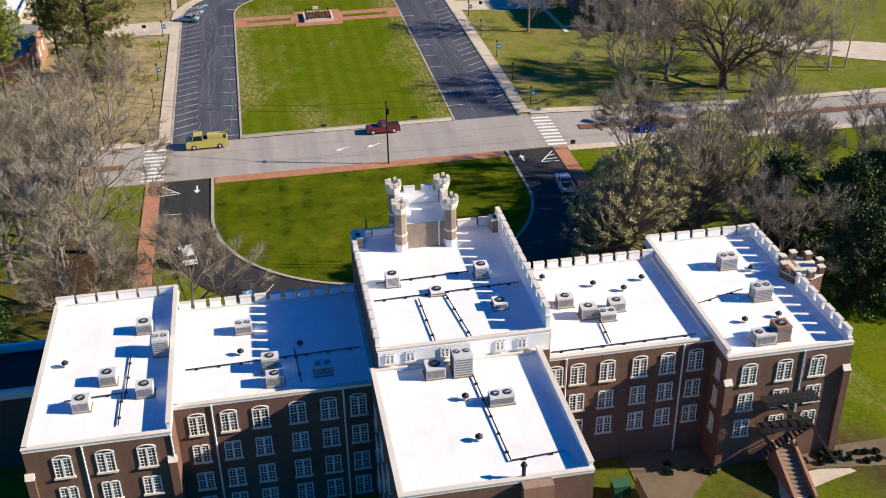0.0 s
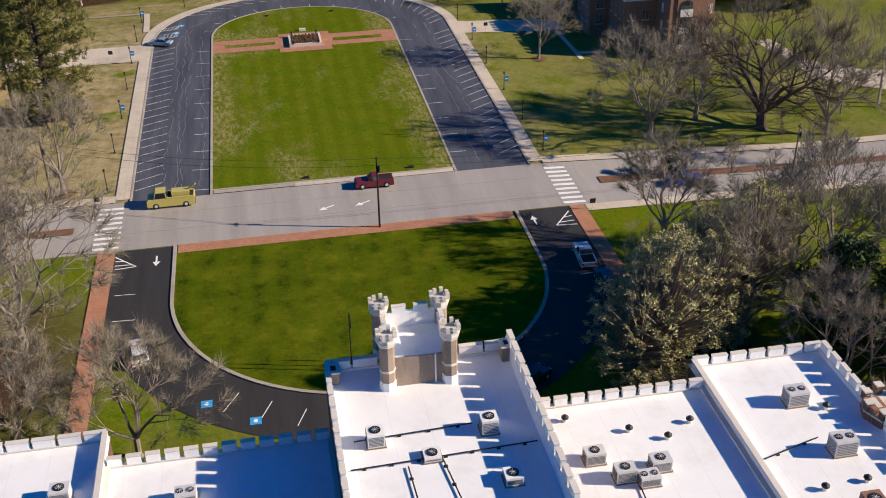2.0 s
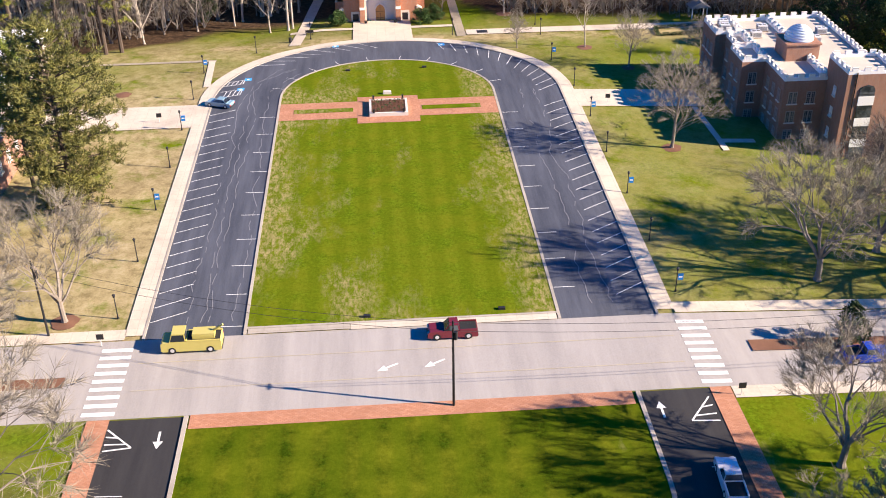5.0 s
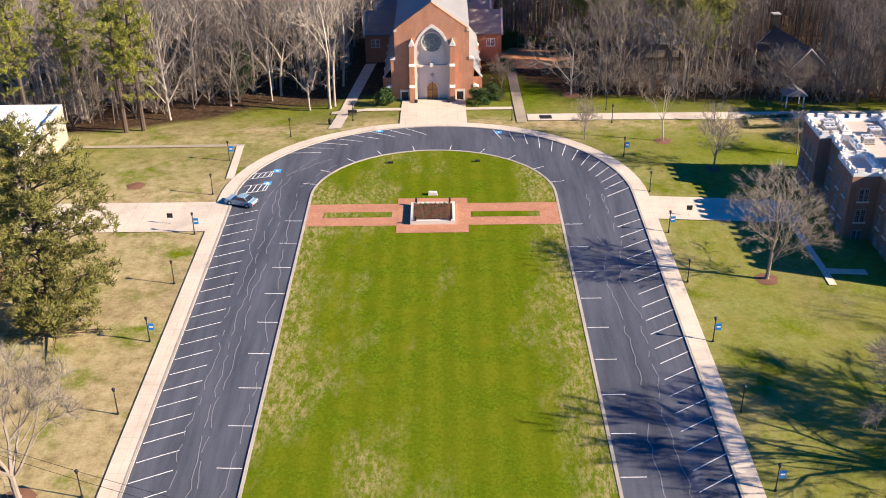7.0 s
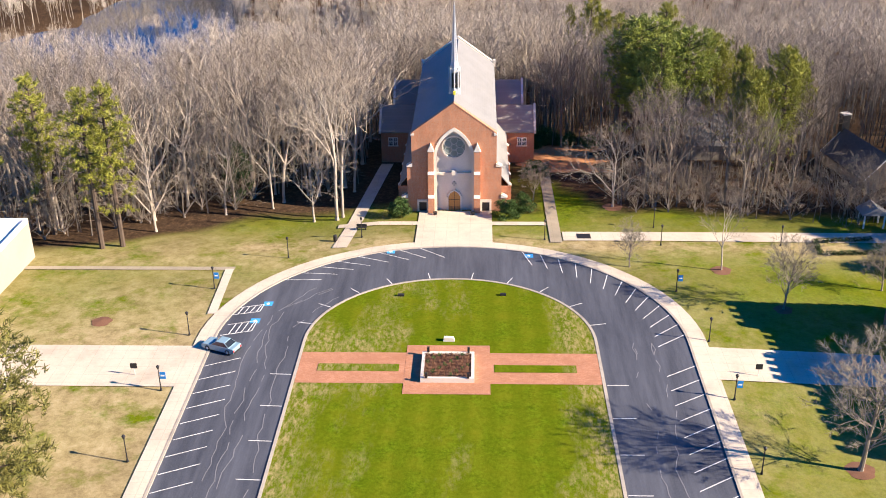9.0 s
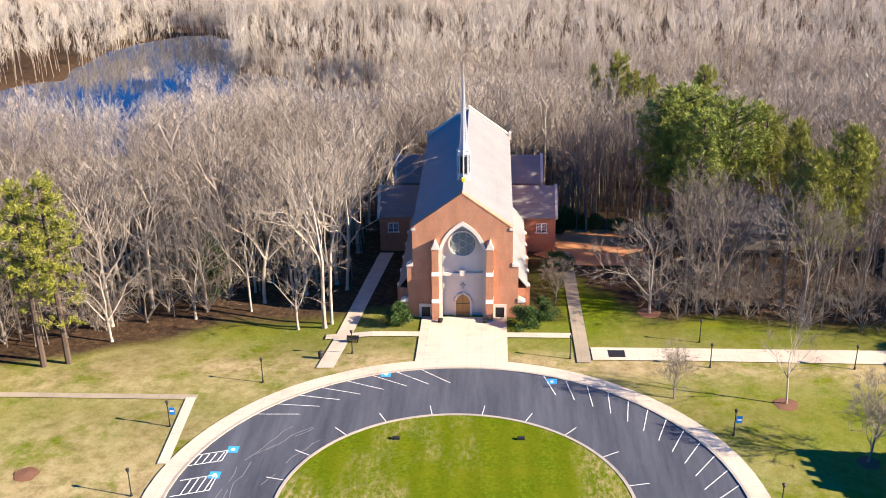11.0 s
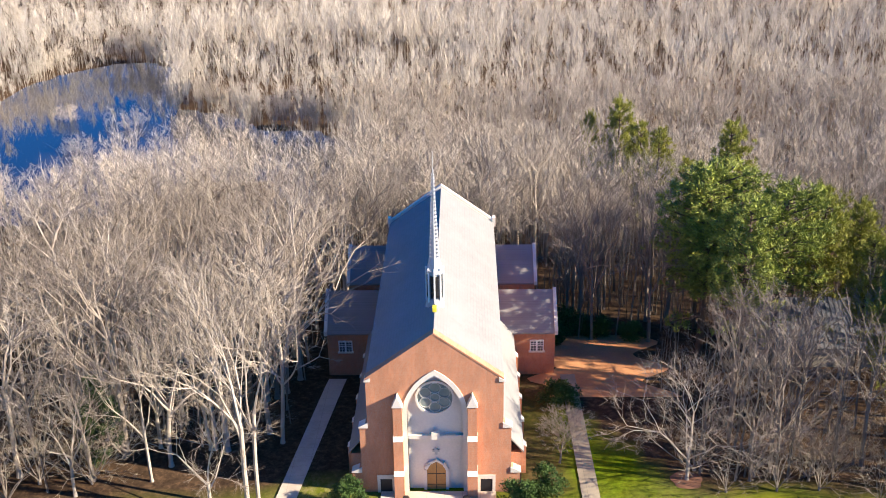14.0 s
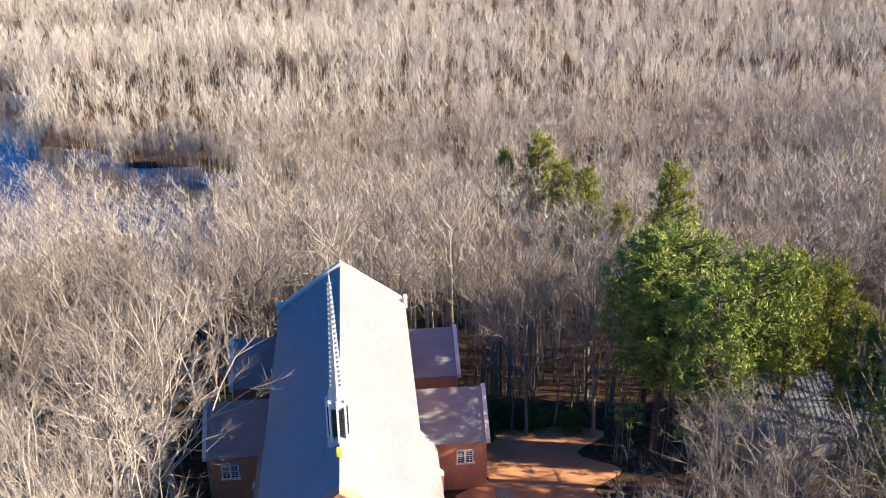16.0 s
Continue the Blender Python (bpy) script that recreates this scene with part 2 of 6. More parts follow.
BARK = bark("grey_bark", (0.1634, 0.1333, 0.1075), (0.3612, 0.3096, 0.258))
PALE = bark("pale_bark", (0.251, 0.209, 0.167), (0.557, 0.492, 0.418))
DARKB = bark("dark_bark", (0.0602, 0.04472, 0.03612), (0.1462, 0.1118, 0.086))
TWIG = bark("twigs", (0.17, 0.145, 0.105), (0.41, 0.36, 0.275))
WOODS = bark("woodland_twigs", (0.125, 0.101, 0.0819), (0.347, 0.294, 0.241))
STEMS = bark("woodland_stems", (0.0645, 0.04988, 0.03956), (0.344, 0.2967, 0.2494))
# Twigs beyond step paler than the near ones, towards the hazed far colour.
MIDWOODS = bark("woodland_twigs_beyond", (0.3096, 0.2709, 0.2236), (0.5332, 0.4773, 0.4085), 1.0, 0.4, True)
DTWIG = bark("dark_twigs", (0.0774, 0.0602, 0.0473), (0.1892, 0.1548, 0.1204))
# Paler than real bark: distance haze is put into this colour.
FARWOODS = bark("hazed_far_twigs", (0.48, 0.432, 0.368), (0.608, 0.56, 0.488), 1.0, 0.25, True)
PINE = leaves("pine_needles", (0.066, 0.083, 0.014), (0.29, 0.29, 0.042))
EVERG = leaves("evergreen_leaves", (0.01032, 0.02408, 0.00688), (0.043, 0.0731, 0.0172))
CONIFER = leaves("conifer_sprays", (0.0387, 0.0473, 0.01376), (0.2064, 0.1935, 0.0473))
BIGPINE = leaves("dark_pine_needles", (0.038, 0.068, 0.020), (0.27, 0.305, 0.048))
OLIVE = leaves("olive_leaves", (0.15, 0.135, 0.058), (0.47, 0.43, 0.20))
HEDGE = leaves("shrub_leaves", (0.01548, 0.0387, 0.0086), (0.0602, 0.1075, 0.0215))
ROSEG = plain("leaded_glass", (0.20, 0.235, 0.215), 0.45, 0, 0.4, 3, 0.3)
TRACERY = plain("grey_tracery", (0.40, 0.40, 0.365), 0.8, 0, 0.2, 2)
MULCH = plain("mulch", (0.172, 0.086, 0.0516), 0.95, 0, 0.4, 3)
SOIL = plain("bare_clay", (0.4816, 0.2322, 0.1032), 0.95, 0, 0.4, 1)
DRYBED = plain("dry_mulch", (0.1634, 0.1247, 0.0817), 0.95, 0, 0.45, 1.5)
WATER = water_material()


# ---- mesh building ----
class B:
    """Collects vertices and faces of one mesh."""

    def __init__(self):
        self.v, self.f = [], []

    def add(self, vs, fs):
        n = len(self.v)
        self.v += [tuple(p) for p in vs]
        self.f += [tuple(n + i for i in f) for f in fs]
        return self

    def box(self, x0, x1, y0, y1, z0, z1):
        vs = [(x, y, z) for z in (z0, z1) for y in (y0, y1) for x in (x0, x1)]
        return self.add(vs, [(0, 2, 3, 1), (4, 5, 7, 6), (0, 1, 5, 4), (2, 6, 7, 3), (0, 4, 6, 2), (1, 3, 7, 5)])

    def prism(self, pts, z0, z1):
        """An upright prism on a plan of points (anticlockwise)."""
        n = len(pts)
        vs = [(*p, z0) for p in pts] + [(*p, z1) for p in pts]
        return self.add(vs, [tuple(range(n - 1, -1, -1)), tuple(range(n, 2 * n))] +
                        [(i, (i + 1) % n, n + (i + 1) % n, n + i) for i in range(n)])

    def slice(self, pts, y0, y1):
        """A prism along y on an outline of (x, z) points."""
        n = len(pts)
        vs = [(x, y0, z) for x, z in pts] + [(x, y1, z) for x, z in pts]
        return self.add(vs, [tuple(range(n)), tuple(range(2 * n - 1, n - 1, -1))] +
                        [((i + 1) % n, i, n + i, n + (i + 1) % n) for i in range(n)])

    def slice_x(self, pts, x0, x1):
        """A prism along x on an outline of (y, z) points."""
        n = len(pts)
        vs = [(x0, y, z) for y, z in pts] + [(x1, y, z) for y, z in pts]
        return self.add(vs, [tuple(range(n - 1, -1, -1)), tuple(range(n, 2 * n))] +
                        [(i, (i + 1) % n, n + (i + 1) % n, n + i) for i in range(n)])

    def tube(self, a, b, r0, r1, n=5):
        a, b = Vector(a), Vector(b)
        d = (b - a).normalized()
        u = d.orthogonal().normalized()
        w = d.cross(u)
        vs = []
        for p, r in ((a, r0), (b, r1)):
            for i in range(n):
                t = 2 * math.pi * i / n
                vs.append(p + (u * math.cos(t) + w * math.sin(t)) * r)
        return self.add(vs, [(i, (i + 1) % n, n + (i + 1) % n, n + i) for i in range(n)] +
                        [tuple(range(n - 1, -1, -1)), tuple(range(n, 2 * n))])

    def ring(self, cx, cy, r, z0, z1, n=16, r1=None):
        r1 = r if r1 is None else r1
        vs = [(cx + q * math.cos(2 * math.pi * i / n), cy + q * math.sin(2 * math.pi * i / n), z)
              for q, z in ((r, z0), (r1, z1)) for i in range(n)]
        return self.add(vs, [(i, (i + 1) % n, n + (i + 1) % n, n + i) for i in range(n)] +
                        [tuple(range(n - 1, -1, -1)), tuple(range(n, 2 * n))])

    def mesh(self, name, mat, smooth=False):
        me = bpy.data.meshes.new(name)
        me.from_pydata(self.v, [], self.f)
        if mat:
            me.materials.append(mat)
        if smooth:
            me.polygons.foreach_set("use_smooth", [True] * len(me.polygons))
        me.update()
        return me


def thing(name, x, y, z, label, category, group="", turn=0.0):
    ob = new(name)
    ob.empty_display_size = 0.2
    ob.matrix_basis = pose(x, y, z, 0, 0, turn)
    return tagged(ob, label, category, group)


def part(name, b, mat, parent, label="", smooth=False):
    ob = new(name, b.mesh(name, mat, smooth))
    ob.parent = parent
    if label:
        ob["label"] = label
    return ob


PIECES = {}


def piece(name, key, build, mat, parent, x, y, z):
    """A small repeat that shares its mesh with all pieces of the same key."""
    if key not in PIECES:
        PIECES[key] = build().mesh(name, mat)
    ob = new(name, PIECES[key])
    ob.parent = parent
    ob.location = (x, y, z)
    return ob


def setting(name, b, mat, label, category="", smooth=False):
    return tagged(new(name, b.mesh(name, mat, smooth)), label, category or "ground", "", "structure")


# ---- the lie of the land ----
def gh(x, y):
    """Height of the ground: the lawns lie nearly level, the woods fall towards a pond."""
    x, y = np.asarray(x, float), np.asarray(y, float)
    a = np.interp(y, [100, 150, 175, 235, 262, 277, 300, 400, 450], [-1.0, -1.0, -0.5, -0.3, -1.4, -2.4, -3.6, -13, -15])
    a = a - np.interp(y, [140, 170, 240, 270], [0, 1, 1, 0]) * np.interp(x, [44, 90], [0, 2.2])
    a = a - np.interp(y, [258, 272, 300], [0, 1, 0]) * np.interp(x, [-12, 2], [1.4, 0])
    for cx, cy, rx, ry, _ in PONDS:
        d = np.sqrt(((x - cx) / rx) ** 2 + ((y - cy) / ry) ** 2)
        a = a - np.interp(d, [0.92, 1.12], [1.0, 0.0]) * np.maximum(0, a + 18.6)
    return a


PONDS = [(-85, 463, 23, 42, 0), (-62, 432, 26, 24, 0), (-36, 421, 27, 19, 0), (-15, 402, 9, 24, 0), (-96, 412, 34, 38, 0), (-66, 402, 22, 30, 0)]


def g0(x, y):
    return float(gh(x, y))


def woods_edge(x):
    """Where the woods begin, as y over x."""
    return float(np.interp(x, [-80, -45, -30, -20, -2, 0, 27, 31, 34, 38, 60, 74, 100, 160], [260, 266, 277, 281, 285, 323, 323, 312, 290, 278, 274, 271.5, 270, 240]))


def grid_lines(far0, a, b, far1, fine, coarse):
    near = np.arange(a, b + 0.1, fine)
    lo = np.arange(far0, a, coarse)
    hi = np.arange(b + coarse, far1 + 1, coarse)
    return np.concatenate([[-4500, -2500, -1200, -600], lo, near, hi, [900, 1500, 2800, 4800]])


gx = grid_lines(-300, -60, 110, 340, 2, 5)
gy = grid_lines(-100, 96, 312, 720, 2, 5)
GX, GY = np.meshgrid(gx, gy)
GZ = gh(GX, GY)
nx, ny = len(gx), len(gy)
me = bpy.data.meshes.new("ground")
ii = (np.arange(ny - 1)[:, None] * nx + np.arange(nx - 1)[None, :]).ravel()
me.from_pydata(np.stack([GX.ravel(), GY.ravel(), GZ.ravel()], 1).tolist(), [], np.stack([ii, ii + 1, ii + nx + 1, ii + nx], 1).tolist())
edge = np.interp(GX, [-80, -45, -36, -30, -20, -5, 4, 6, 25, 31, 36, 42, 70, 100, 160], [256, 259, 264, 270, 275, 276, 279, 300, 300, 289, 280, 276.5, 274, 272, 240])
wob = np.array([noise.noise((x * 0.09, y * 0.09, 0)) for x, y in zip(GX.ravel(), GY.ravel())]).reshape(GX.shape)
litter = np.clip((GY - edge + 3 * wob) / 3, 0, 1)
beds = np.maximum(0, 1 - np.hypot((GX + 26) / 14, (GY - 125) / 20)) * 1.3 + np.maximum(0, 1 - np.hypot((GX - 50) / 14, (GY - 112) / 16)) * 1.4
beds = np.maximum(beds, ((GY < 77) & (GY > 58) & (GX > 22) & (GX < 60)) * (0.62 + 0.7 * wob))
# East of the chapel: dark soil, plus tree shade put into the mask.
beds = np.maximum(beds, ((GX > 19.5) & (GX < 27.5) & (GY > 276) & (GY < 304)) * (0.85 + 0.8 * wob))
beds = np.maximum(beds, ((GX > 30) & (GX < 40) & (GY > 282) & (GY < 297)) * (0.55 + 0.9 * wob))
litter = np.maximum(litter, np.clip(beds + 0.35 * wob, 0, 1))
straw = np.clip(np.interp(GX, [-40, -17, 5, 44, 50, 90], [0.9, 1, 0.8, 0.55, 0.34, 0.22]) * np.interp(GY, [150, 166, 235, 252, 257, 268, 275], [0.1, 1, 1, 0.5, 0.85, 0.55, 0.1]) + 0.2 * wob, 0, 1)
straw = np.maximum(straw, np.clip(1 - np.abs(GY - 263) / 7, 0, 1) * ((GX > -20) & (GX < 90)) * (1.2 + 0.5 * wob))
for nm, ar in (("litter", litter), ("straw", straw)):
    at = me.attributes.new(nm, "FLOAT", "POINT")
    at.data.foreach_set("value", ar.ravel().astype(np.float32))
me.materials.append(GROUND)
me.polygons.foreach_set("use_smooth", [True] * len(me.polygons))
ground = tagged(new("ground", me), "winter turf with straw patches and leaf litter under the woods", "ground", "", "structure")


def sheet(rows, lift, cross=1):
    """A sheet over the ground from rows of (left x, y, right x, y), split across."""
    b = B()
    n = cross + 1
    for (ax, ay, bx, by) in rows:
        for k in range(n):
            t = k / cross
            x, y = ax + (bx - ax) * t, ay + (by - ay) * t
            b.v.append((x, y, g0(x, y) + lift))
    for r in range(len(rows) - 1):
        for k in range(cross):
            i = r * n + k
            b.f.append((i, i + 1, i + n + 1, i + n))
    return b


def rect(x0, x1, y0, y1, lift):
    ys = np.linspace(y0, y1, max(2, int((y1 - y0) / 2) + 1))
    return sheet([(x0, y, x1, y) for y in ys], lift, max(1, int((x1 - x0) / 2)))


def strip(b, x0, y0, x1, y1, w, lift):
    """A painted stroke from one point to another."""
    dx, dy = x1 - x0, y1 - y0
    ln = math.hypot(dx, dy)
    px, py = -dy / ln * w / 2, dx / ln * w / 2
    k = max(1, int(ln / 2))
    for i in range(k):
        q = [(x0 + dx * t + s * px, y0 + dy * t + s * py) for t in (i / k, (i + 1) / k) for s in (-1, 1)]
        b.add([(x, y, g0(x, y) + lift) for x, y in q], [(0, 2, 3, 1)])


def loop(cx, cy, r, y0, arc=(180, 0), steps=40, flip=1):
    """A U of a straight arm, a half circle and a straight arm, as points."""
    ys = np.linspace(y0, cy, max(3, int(abs(cy - y0) / 2.0)))
    pts = [(cx - r, y) for y in ys[:-1]]
    for i in range(steps + 1):
        t = radians(180 - 180 * i / steps)
        pts.append((cx + r * math.cos(t), cy + flip * r * math.sin(t)))
    return pts + [(cx + r, y) for y in ys[::-1][1:]]


def between(pa, pb, lift, cross):
    return sheet([(a[0], a[1], b[0], b[1]) for a, b in zip(pa, pb)], lift, cross)


def kerb_line(pts, w, lo, hi, closed=False):
    """A kerb of square section that follows a line of points."""
    b = B()
    n = len(pts)
    for i, (x, y) in enumerate(pts):
        x0, y0 = pts[max(0, i - 1)]
        x1, y1 = pts[min(n - 1, i + 1)]
        l = math.hypot(x1 - x0, y1 - y0) or 1
        px, py = -(y1 - y0) / l * w / 2, (x1 - x0) / l * w / 2
        z = g0(x, y)
        b.v += [(x + px, y + py, z + lo), (x + px, y + py, z + hi), (x - px, y - py, z + hi), (x - px, y - py, z + lo)]
    for i in range(n - 1):
        a, c = 4 * i, 4 * i + 4
        b.f += [(a + k, a + k + 1, c + k + 1, c + k) for k in range(3)]
    b.f += [(0, 3, 2, 1), (4 * n - 4, 4 * n - 3, 4 * n - 2, 4 * n - 1)]
    return b


AX = 14.0
# town road, front drive and loop drive
setting("road", rect(-290, 330, 151.8, 165.2, 0.05), ROAD, "pale worn two-lane road with turn lane", "road")
u_in, u_out = loop(AX, 233.0, 17.9, 165.2), loop(AX, 233.0, 29.2, 165.2)
setting("loop_drive", between(u_in, u_out, 0.055, 6), DRIVE, "blue-grey cracked asphalt loop drive with stalls", "road")
setting("kerb_inner", kerb_line(u_in, 0.35, 0.0, 0.17), KERB, "pale concrete kerb round the lawn", "kerb")
setting("kerb_outer", kerb_line(u_out, 0.3, 0.0, 0.17), KERB, "pale concrete kerb along the loop drive", "kerb")
setting("sidewalk_loop", between(loop(AX, 233.0, 29.35, 166.0), loop(AX, 233.0, 31.4, 166.0), 0.13, 1), CONC, "tan concrete sidewalk round the drive", "sidewalk")


def lawn_rows(cx, cy, r, y0, flip):
    rows = [(cx - r, y, cx + r, y) for y in np.linspace(y0, cy, int(abs(cy - y0) / 2) + 1)]
    for i in range(1, 25):
        t = radians(90 * i / 24.5)
        rows.append((cx - r * math.cos(t), cy + flip * r * math.sin(t), cx + r * math.cos(t), cy + flip * r * math.sin(t)))
    return rows


setting("lawn", sheet(lawn_rows(AX, 233.0, 17.75, 166.6, 1), 0.12, 18), LAWN, "large mown lawn with stripes and straw wear", "lawn", True)
setting("kerb_south", kerb_line([(x, 166.4) for x in np.linspace(-3.9, 31.9, 20)], 0.35, 0, 0.17), KERB, "pale concrete kerb at the road", "kerb")
setting("sidewalk_lawn_west", rect(-3.6, 8.0, 165.25, 166.2, 0.14), KERB, "tan concrete strip between road and lawn", "sidewalk")
setting("sidewalk_lawn_east", rect(8.05, 31.6, 165.1, 166.2, 0.15), CONC, "pale new concrete strip between road and lawn", "sidewalk")
o_in, o_out = loop(14.6, 138.5, 23.2, 151.6, flip=-1), loop(14.6, 138.5, 31.0, 151.6, flip=-1)
setting("front_drive", between(o_in, o_out, 0.06, 4), FRESH, "dark fresh asphalt drive round the oval", "road")
setting("oval_lawn", sheet(lawn_rows(14.6, 138.5, 23.0, 149.7, -1), 0.12, 22), OVAL, "deep green oval lawn", "lawn", True)
setting("kerb_oval", kerb_line(o_in, 0.45, 0, 0.2), KERB, "white concrete kerb round the oval", "kerb")
setting("brick_walk_north", rect(-8.2, 37.2, 149.6, 151.75, 0.14), PAVER, "orange brick paving along the road", "pavement")
setting("brick_walk_west", rect(-18.6, -16.3, 100, 151.7, 0.12), PAVER, "orange brick walk beside the drive", "pavement")
setting("brick_walk_east", rect(45.4, 47.6, 124, 151.7, 0.12), PAVER, "orange brick walk beside the drive", "pavement")
setting("brick_walk_south", rect(-16.3, -2, 103.5, 106, 0.12), PAVER, "orange brick walk before the hall", "pavement")
setting("sidewalk_north_east", rect(45.3, 320, 165.3, 167.4, 0.13), CONC, "pale concrete sidewalk along the road", "sidewalk")
setting("sidewalk_north_west", rect(-290, -17.3, 165.3, 167.3, 0.13), CONC, "pale concrete sidewalk along the road", "sidewalk")
setting("sidewalk_south_east", rect(47.7, 320, 149.8, 151.7, 0.13), CONC, "pale concrete sidewalk along the road", "sidewalk")
setting("median_east", rect(52, 130, 157.6, 159.6, 0.16), MULCH, "mulched road median", "median")
setting("median_west", rect(-90, -22.3, 157.3, 159.0, 0.16), MULCH, "mulched road median", "median")
# brick plaza with planter
setting("plaza", rect(-3.7, 31.7, 223.6, 230.3, 0.15), PAVER, "orange brick plaza across the lawn", "pavement")
setting("plaza_centre", rect(8.9, 18.9, 221.4, 232.0, 0.165), PAVER, "orange brick plaza round the planter", "pavement")
setting("plaza_grass_west", rect(-1.4, 8.2, 226.1, 227.7, 0.19), LAWN, "grass strip within the plaza", "lawn")
setting("plaza_grass_east", rect(19.4, 29.0, 226.0, 227.6, 0.19), LAWN, "grass strip within the plaza", "lawn")
setting("path_west", rect(-75, -17.3, 222.6, 231.6, 0.12), CONC, "wide tan concrete path", "path")
setting("path_east", rect(45.3, 66, 225.0, 232.2, 0.12), CONC, "wide tan concrete path", "path")
# chapel forecourt and paths
setting("forecourt", rect(8.0, 19.6, 263.6, 277.6, 0.14), CONC, "tan concrete forecourt of the chapel", "path")
setting("path_front_west", rect(-4.5, 8.0, 271.2, 272.7, 0.13), CONC, "narrow concrete path", "path")
setting("path_front_east", rect(19.6, 28.0, 271.2, 272.7, 0.13), CONC, "narrow concrete path", "path")
setting("path_side_west", sheet([(-4.2 + k * 0.1, 262 + k, -2.0 + k * 0.1, 262 + k) for k in range(0, 42, 2)], 0.12, 1), CONC, "shaded concrete path beside the chapel", "path")
def flat_sheet(pts, lift=0.10):
    b = B()
    b.add([(x, y, g0(x, y) + lift) for x, y in pts], [tuple(range(len(pts)))])
    return b


setting("path_side_east", rect(28.2, 30.0, 264, 303, 0.12), WORN, "concrete path beside the chapel", "path")
setting("path_far_east", rect(30.2, 100, 264.8, 268.4, 0.12), CONC, "sunlit concrete path below the woods", "path")
setting("path_residence", sheet([(64.0, 208.2, 65.0, 208.2), (64.0, 212, 65.0, 212), (63.8, 218, 64.8, 218), (63.6, 224.8, 64.6, 224.8)], 0.11), CONC, "narrow concrete path beside the residence hall", "path")
setting("path_residence_door", rect(65.0, 70.0, 211.0, 212.4, 0.11), CONC, "concrete path to the residence hall door", "path")
setting("pavement_east", flat_sheet([(103.5, 200.6), (104, 193.2), (110.2, 187.1), (117, 182.6), (135, 174), (140, 184), (122.5, 192.3), (114.3, 194.8), (106.9, 201.5), (105, 214), (101.5, 214)]), CONC, "curved pale pavement beside the residence hall", "path")
setting("path_far_west", rect(-70, -17, 253.6, 254.7, 0.10), WORN, "worn path across the grass", "path")
setting("path_diag_west", sheet([(-17.6 - k * 0.05, 240 + k, -16.4 - k * 0.05, 240 + k) for k in range(0, 15, 2)], 0.12, 1), CONC, "concrete path joining the sidewalk", "path")
setting("clay_patch", sheet([(26 + 2 * math.sin(k), 297 + k, 40 + 2 * math.cos(k * 0.8), 297 + k) for k in range(0, 19)], 0.10, 7), SOIL, "bare orange clay behind the chapel", "soil")
w = B()
for cx, cy, rx, ry, _ in PONDS:
    n = len(w.v)
    w.v += [(cx + 1.15 * rx * math.cos(2 * math.pi * i / 32), cy + 1.15 * ry * math.sin(2 * math.pi * i / 32), -15.4 + 0.01 * len(w.f)) for i in range(32)]
    w.f.append(tuple(range(n, n + 32)))
setting("water", w, WATER, "still brown pond reflecting the blue sky", "water")


# ---- trees ----
def limb(b, tips, p, d, r, length, depth, rng, spread, up, sides):
    """One limb that bends, thins and forks; its last shoots go into tips."""
    steps = 3 if depth > 1 else 2
    for s in range(steps):
        d = (d + Vector((rng.uniform(-1, 1), rng.uniform(-1, 1), rng.uniform(-0.4, 1) * up)) * 0.22).normalized()
        q = p + d * (length / steps)
        r1 = r * (0.82 if depth > 0 else 0.6)
        b.tube(p, q, r, r1, sides if depth > 1 else 3)
        if depth > 0 and s >= 1:
            side = d.orthogonal()
            side.rotate(Matrix.Rotation(rng.uniform(0, 6.28), 3, d))
            e = (d + side.normalized() * spread * rng.uniform(0.7, 1.3) + Vector((0, 0, up * 0.15))).normalized()
            limb(b, tips, q, e, r1 * 0.62, length * rng.uniform(0.58, 0.8), depth - 1, rng, spread, up, sides)
        p, r = q, r1
    if depth > 0:
        for k in range(2):
            side = d.orthogonal()
            side.rotate(Matrix.Rotation(rng.uniform(0, 6.28), 3, d))
            e = (d + side.normalized() * spread * rng.uniform(0.5, 1.0)).normalized()
            limb(b, tips, p, e, r * 0.7, length * rng.uniform(0.6, 0.8), depth - 1, rng, spread, up, sides)
    else:
        tips.append((p, d, length))


def shoots(tips, rng, count, length, width, droop=0.0):
    """Fine twigs as slender blades round the ends of the limbs."""
    b = B()
    for p, d, _ in tips:
        for k in range(count):
            v = (d * 0.8 + Vector((rng.uniform(-1, 1), rng.uniform(-1, 1), rng.uniform(-0.5, 0.9) - droop)) * 0.9).normalized()
            o = p - d * rng.uniform(0, length * 1.2)
            e = o + v * length * rng.uniform(0.6, 1.3)
            s = v.orthogonal().normalized() * width
            s.rotate(Matrix.Rotation(rng.uniform(0, 6.28), 3, v))
            b.add([o - s, o + s, e], [(0, 1, 2)])
    return b


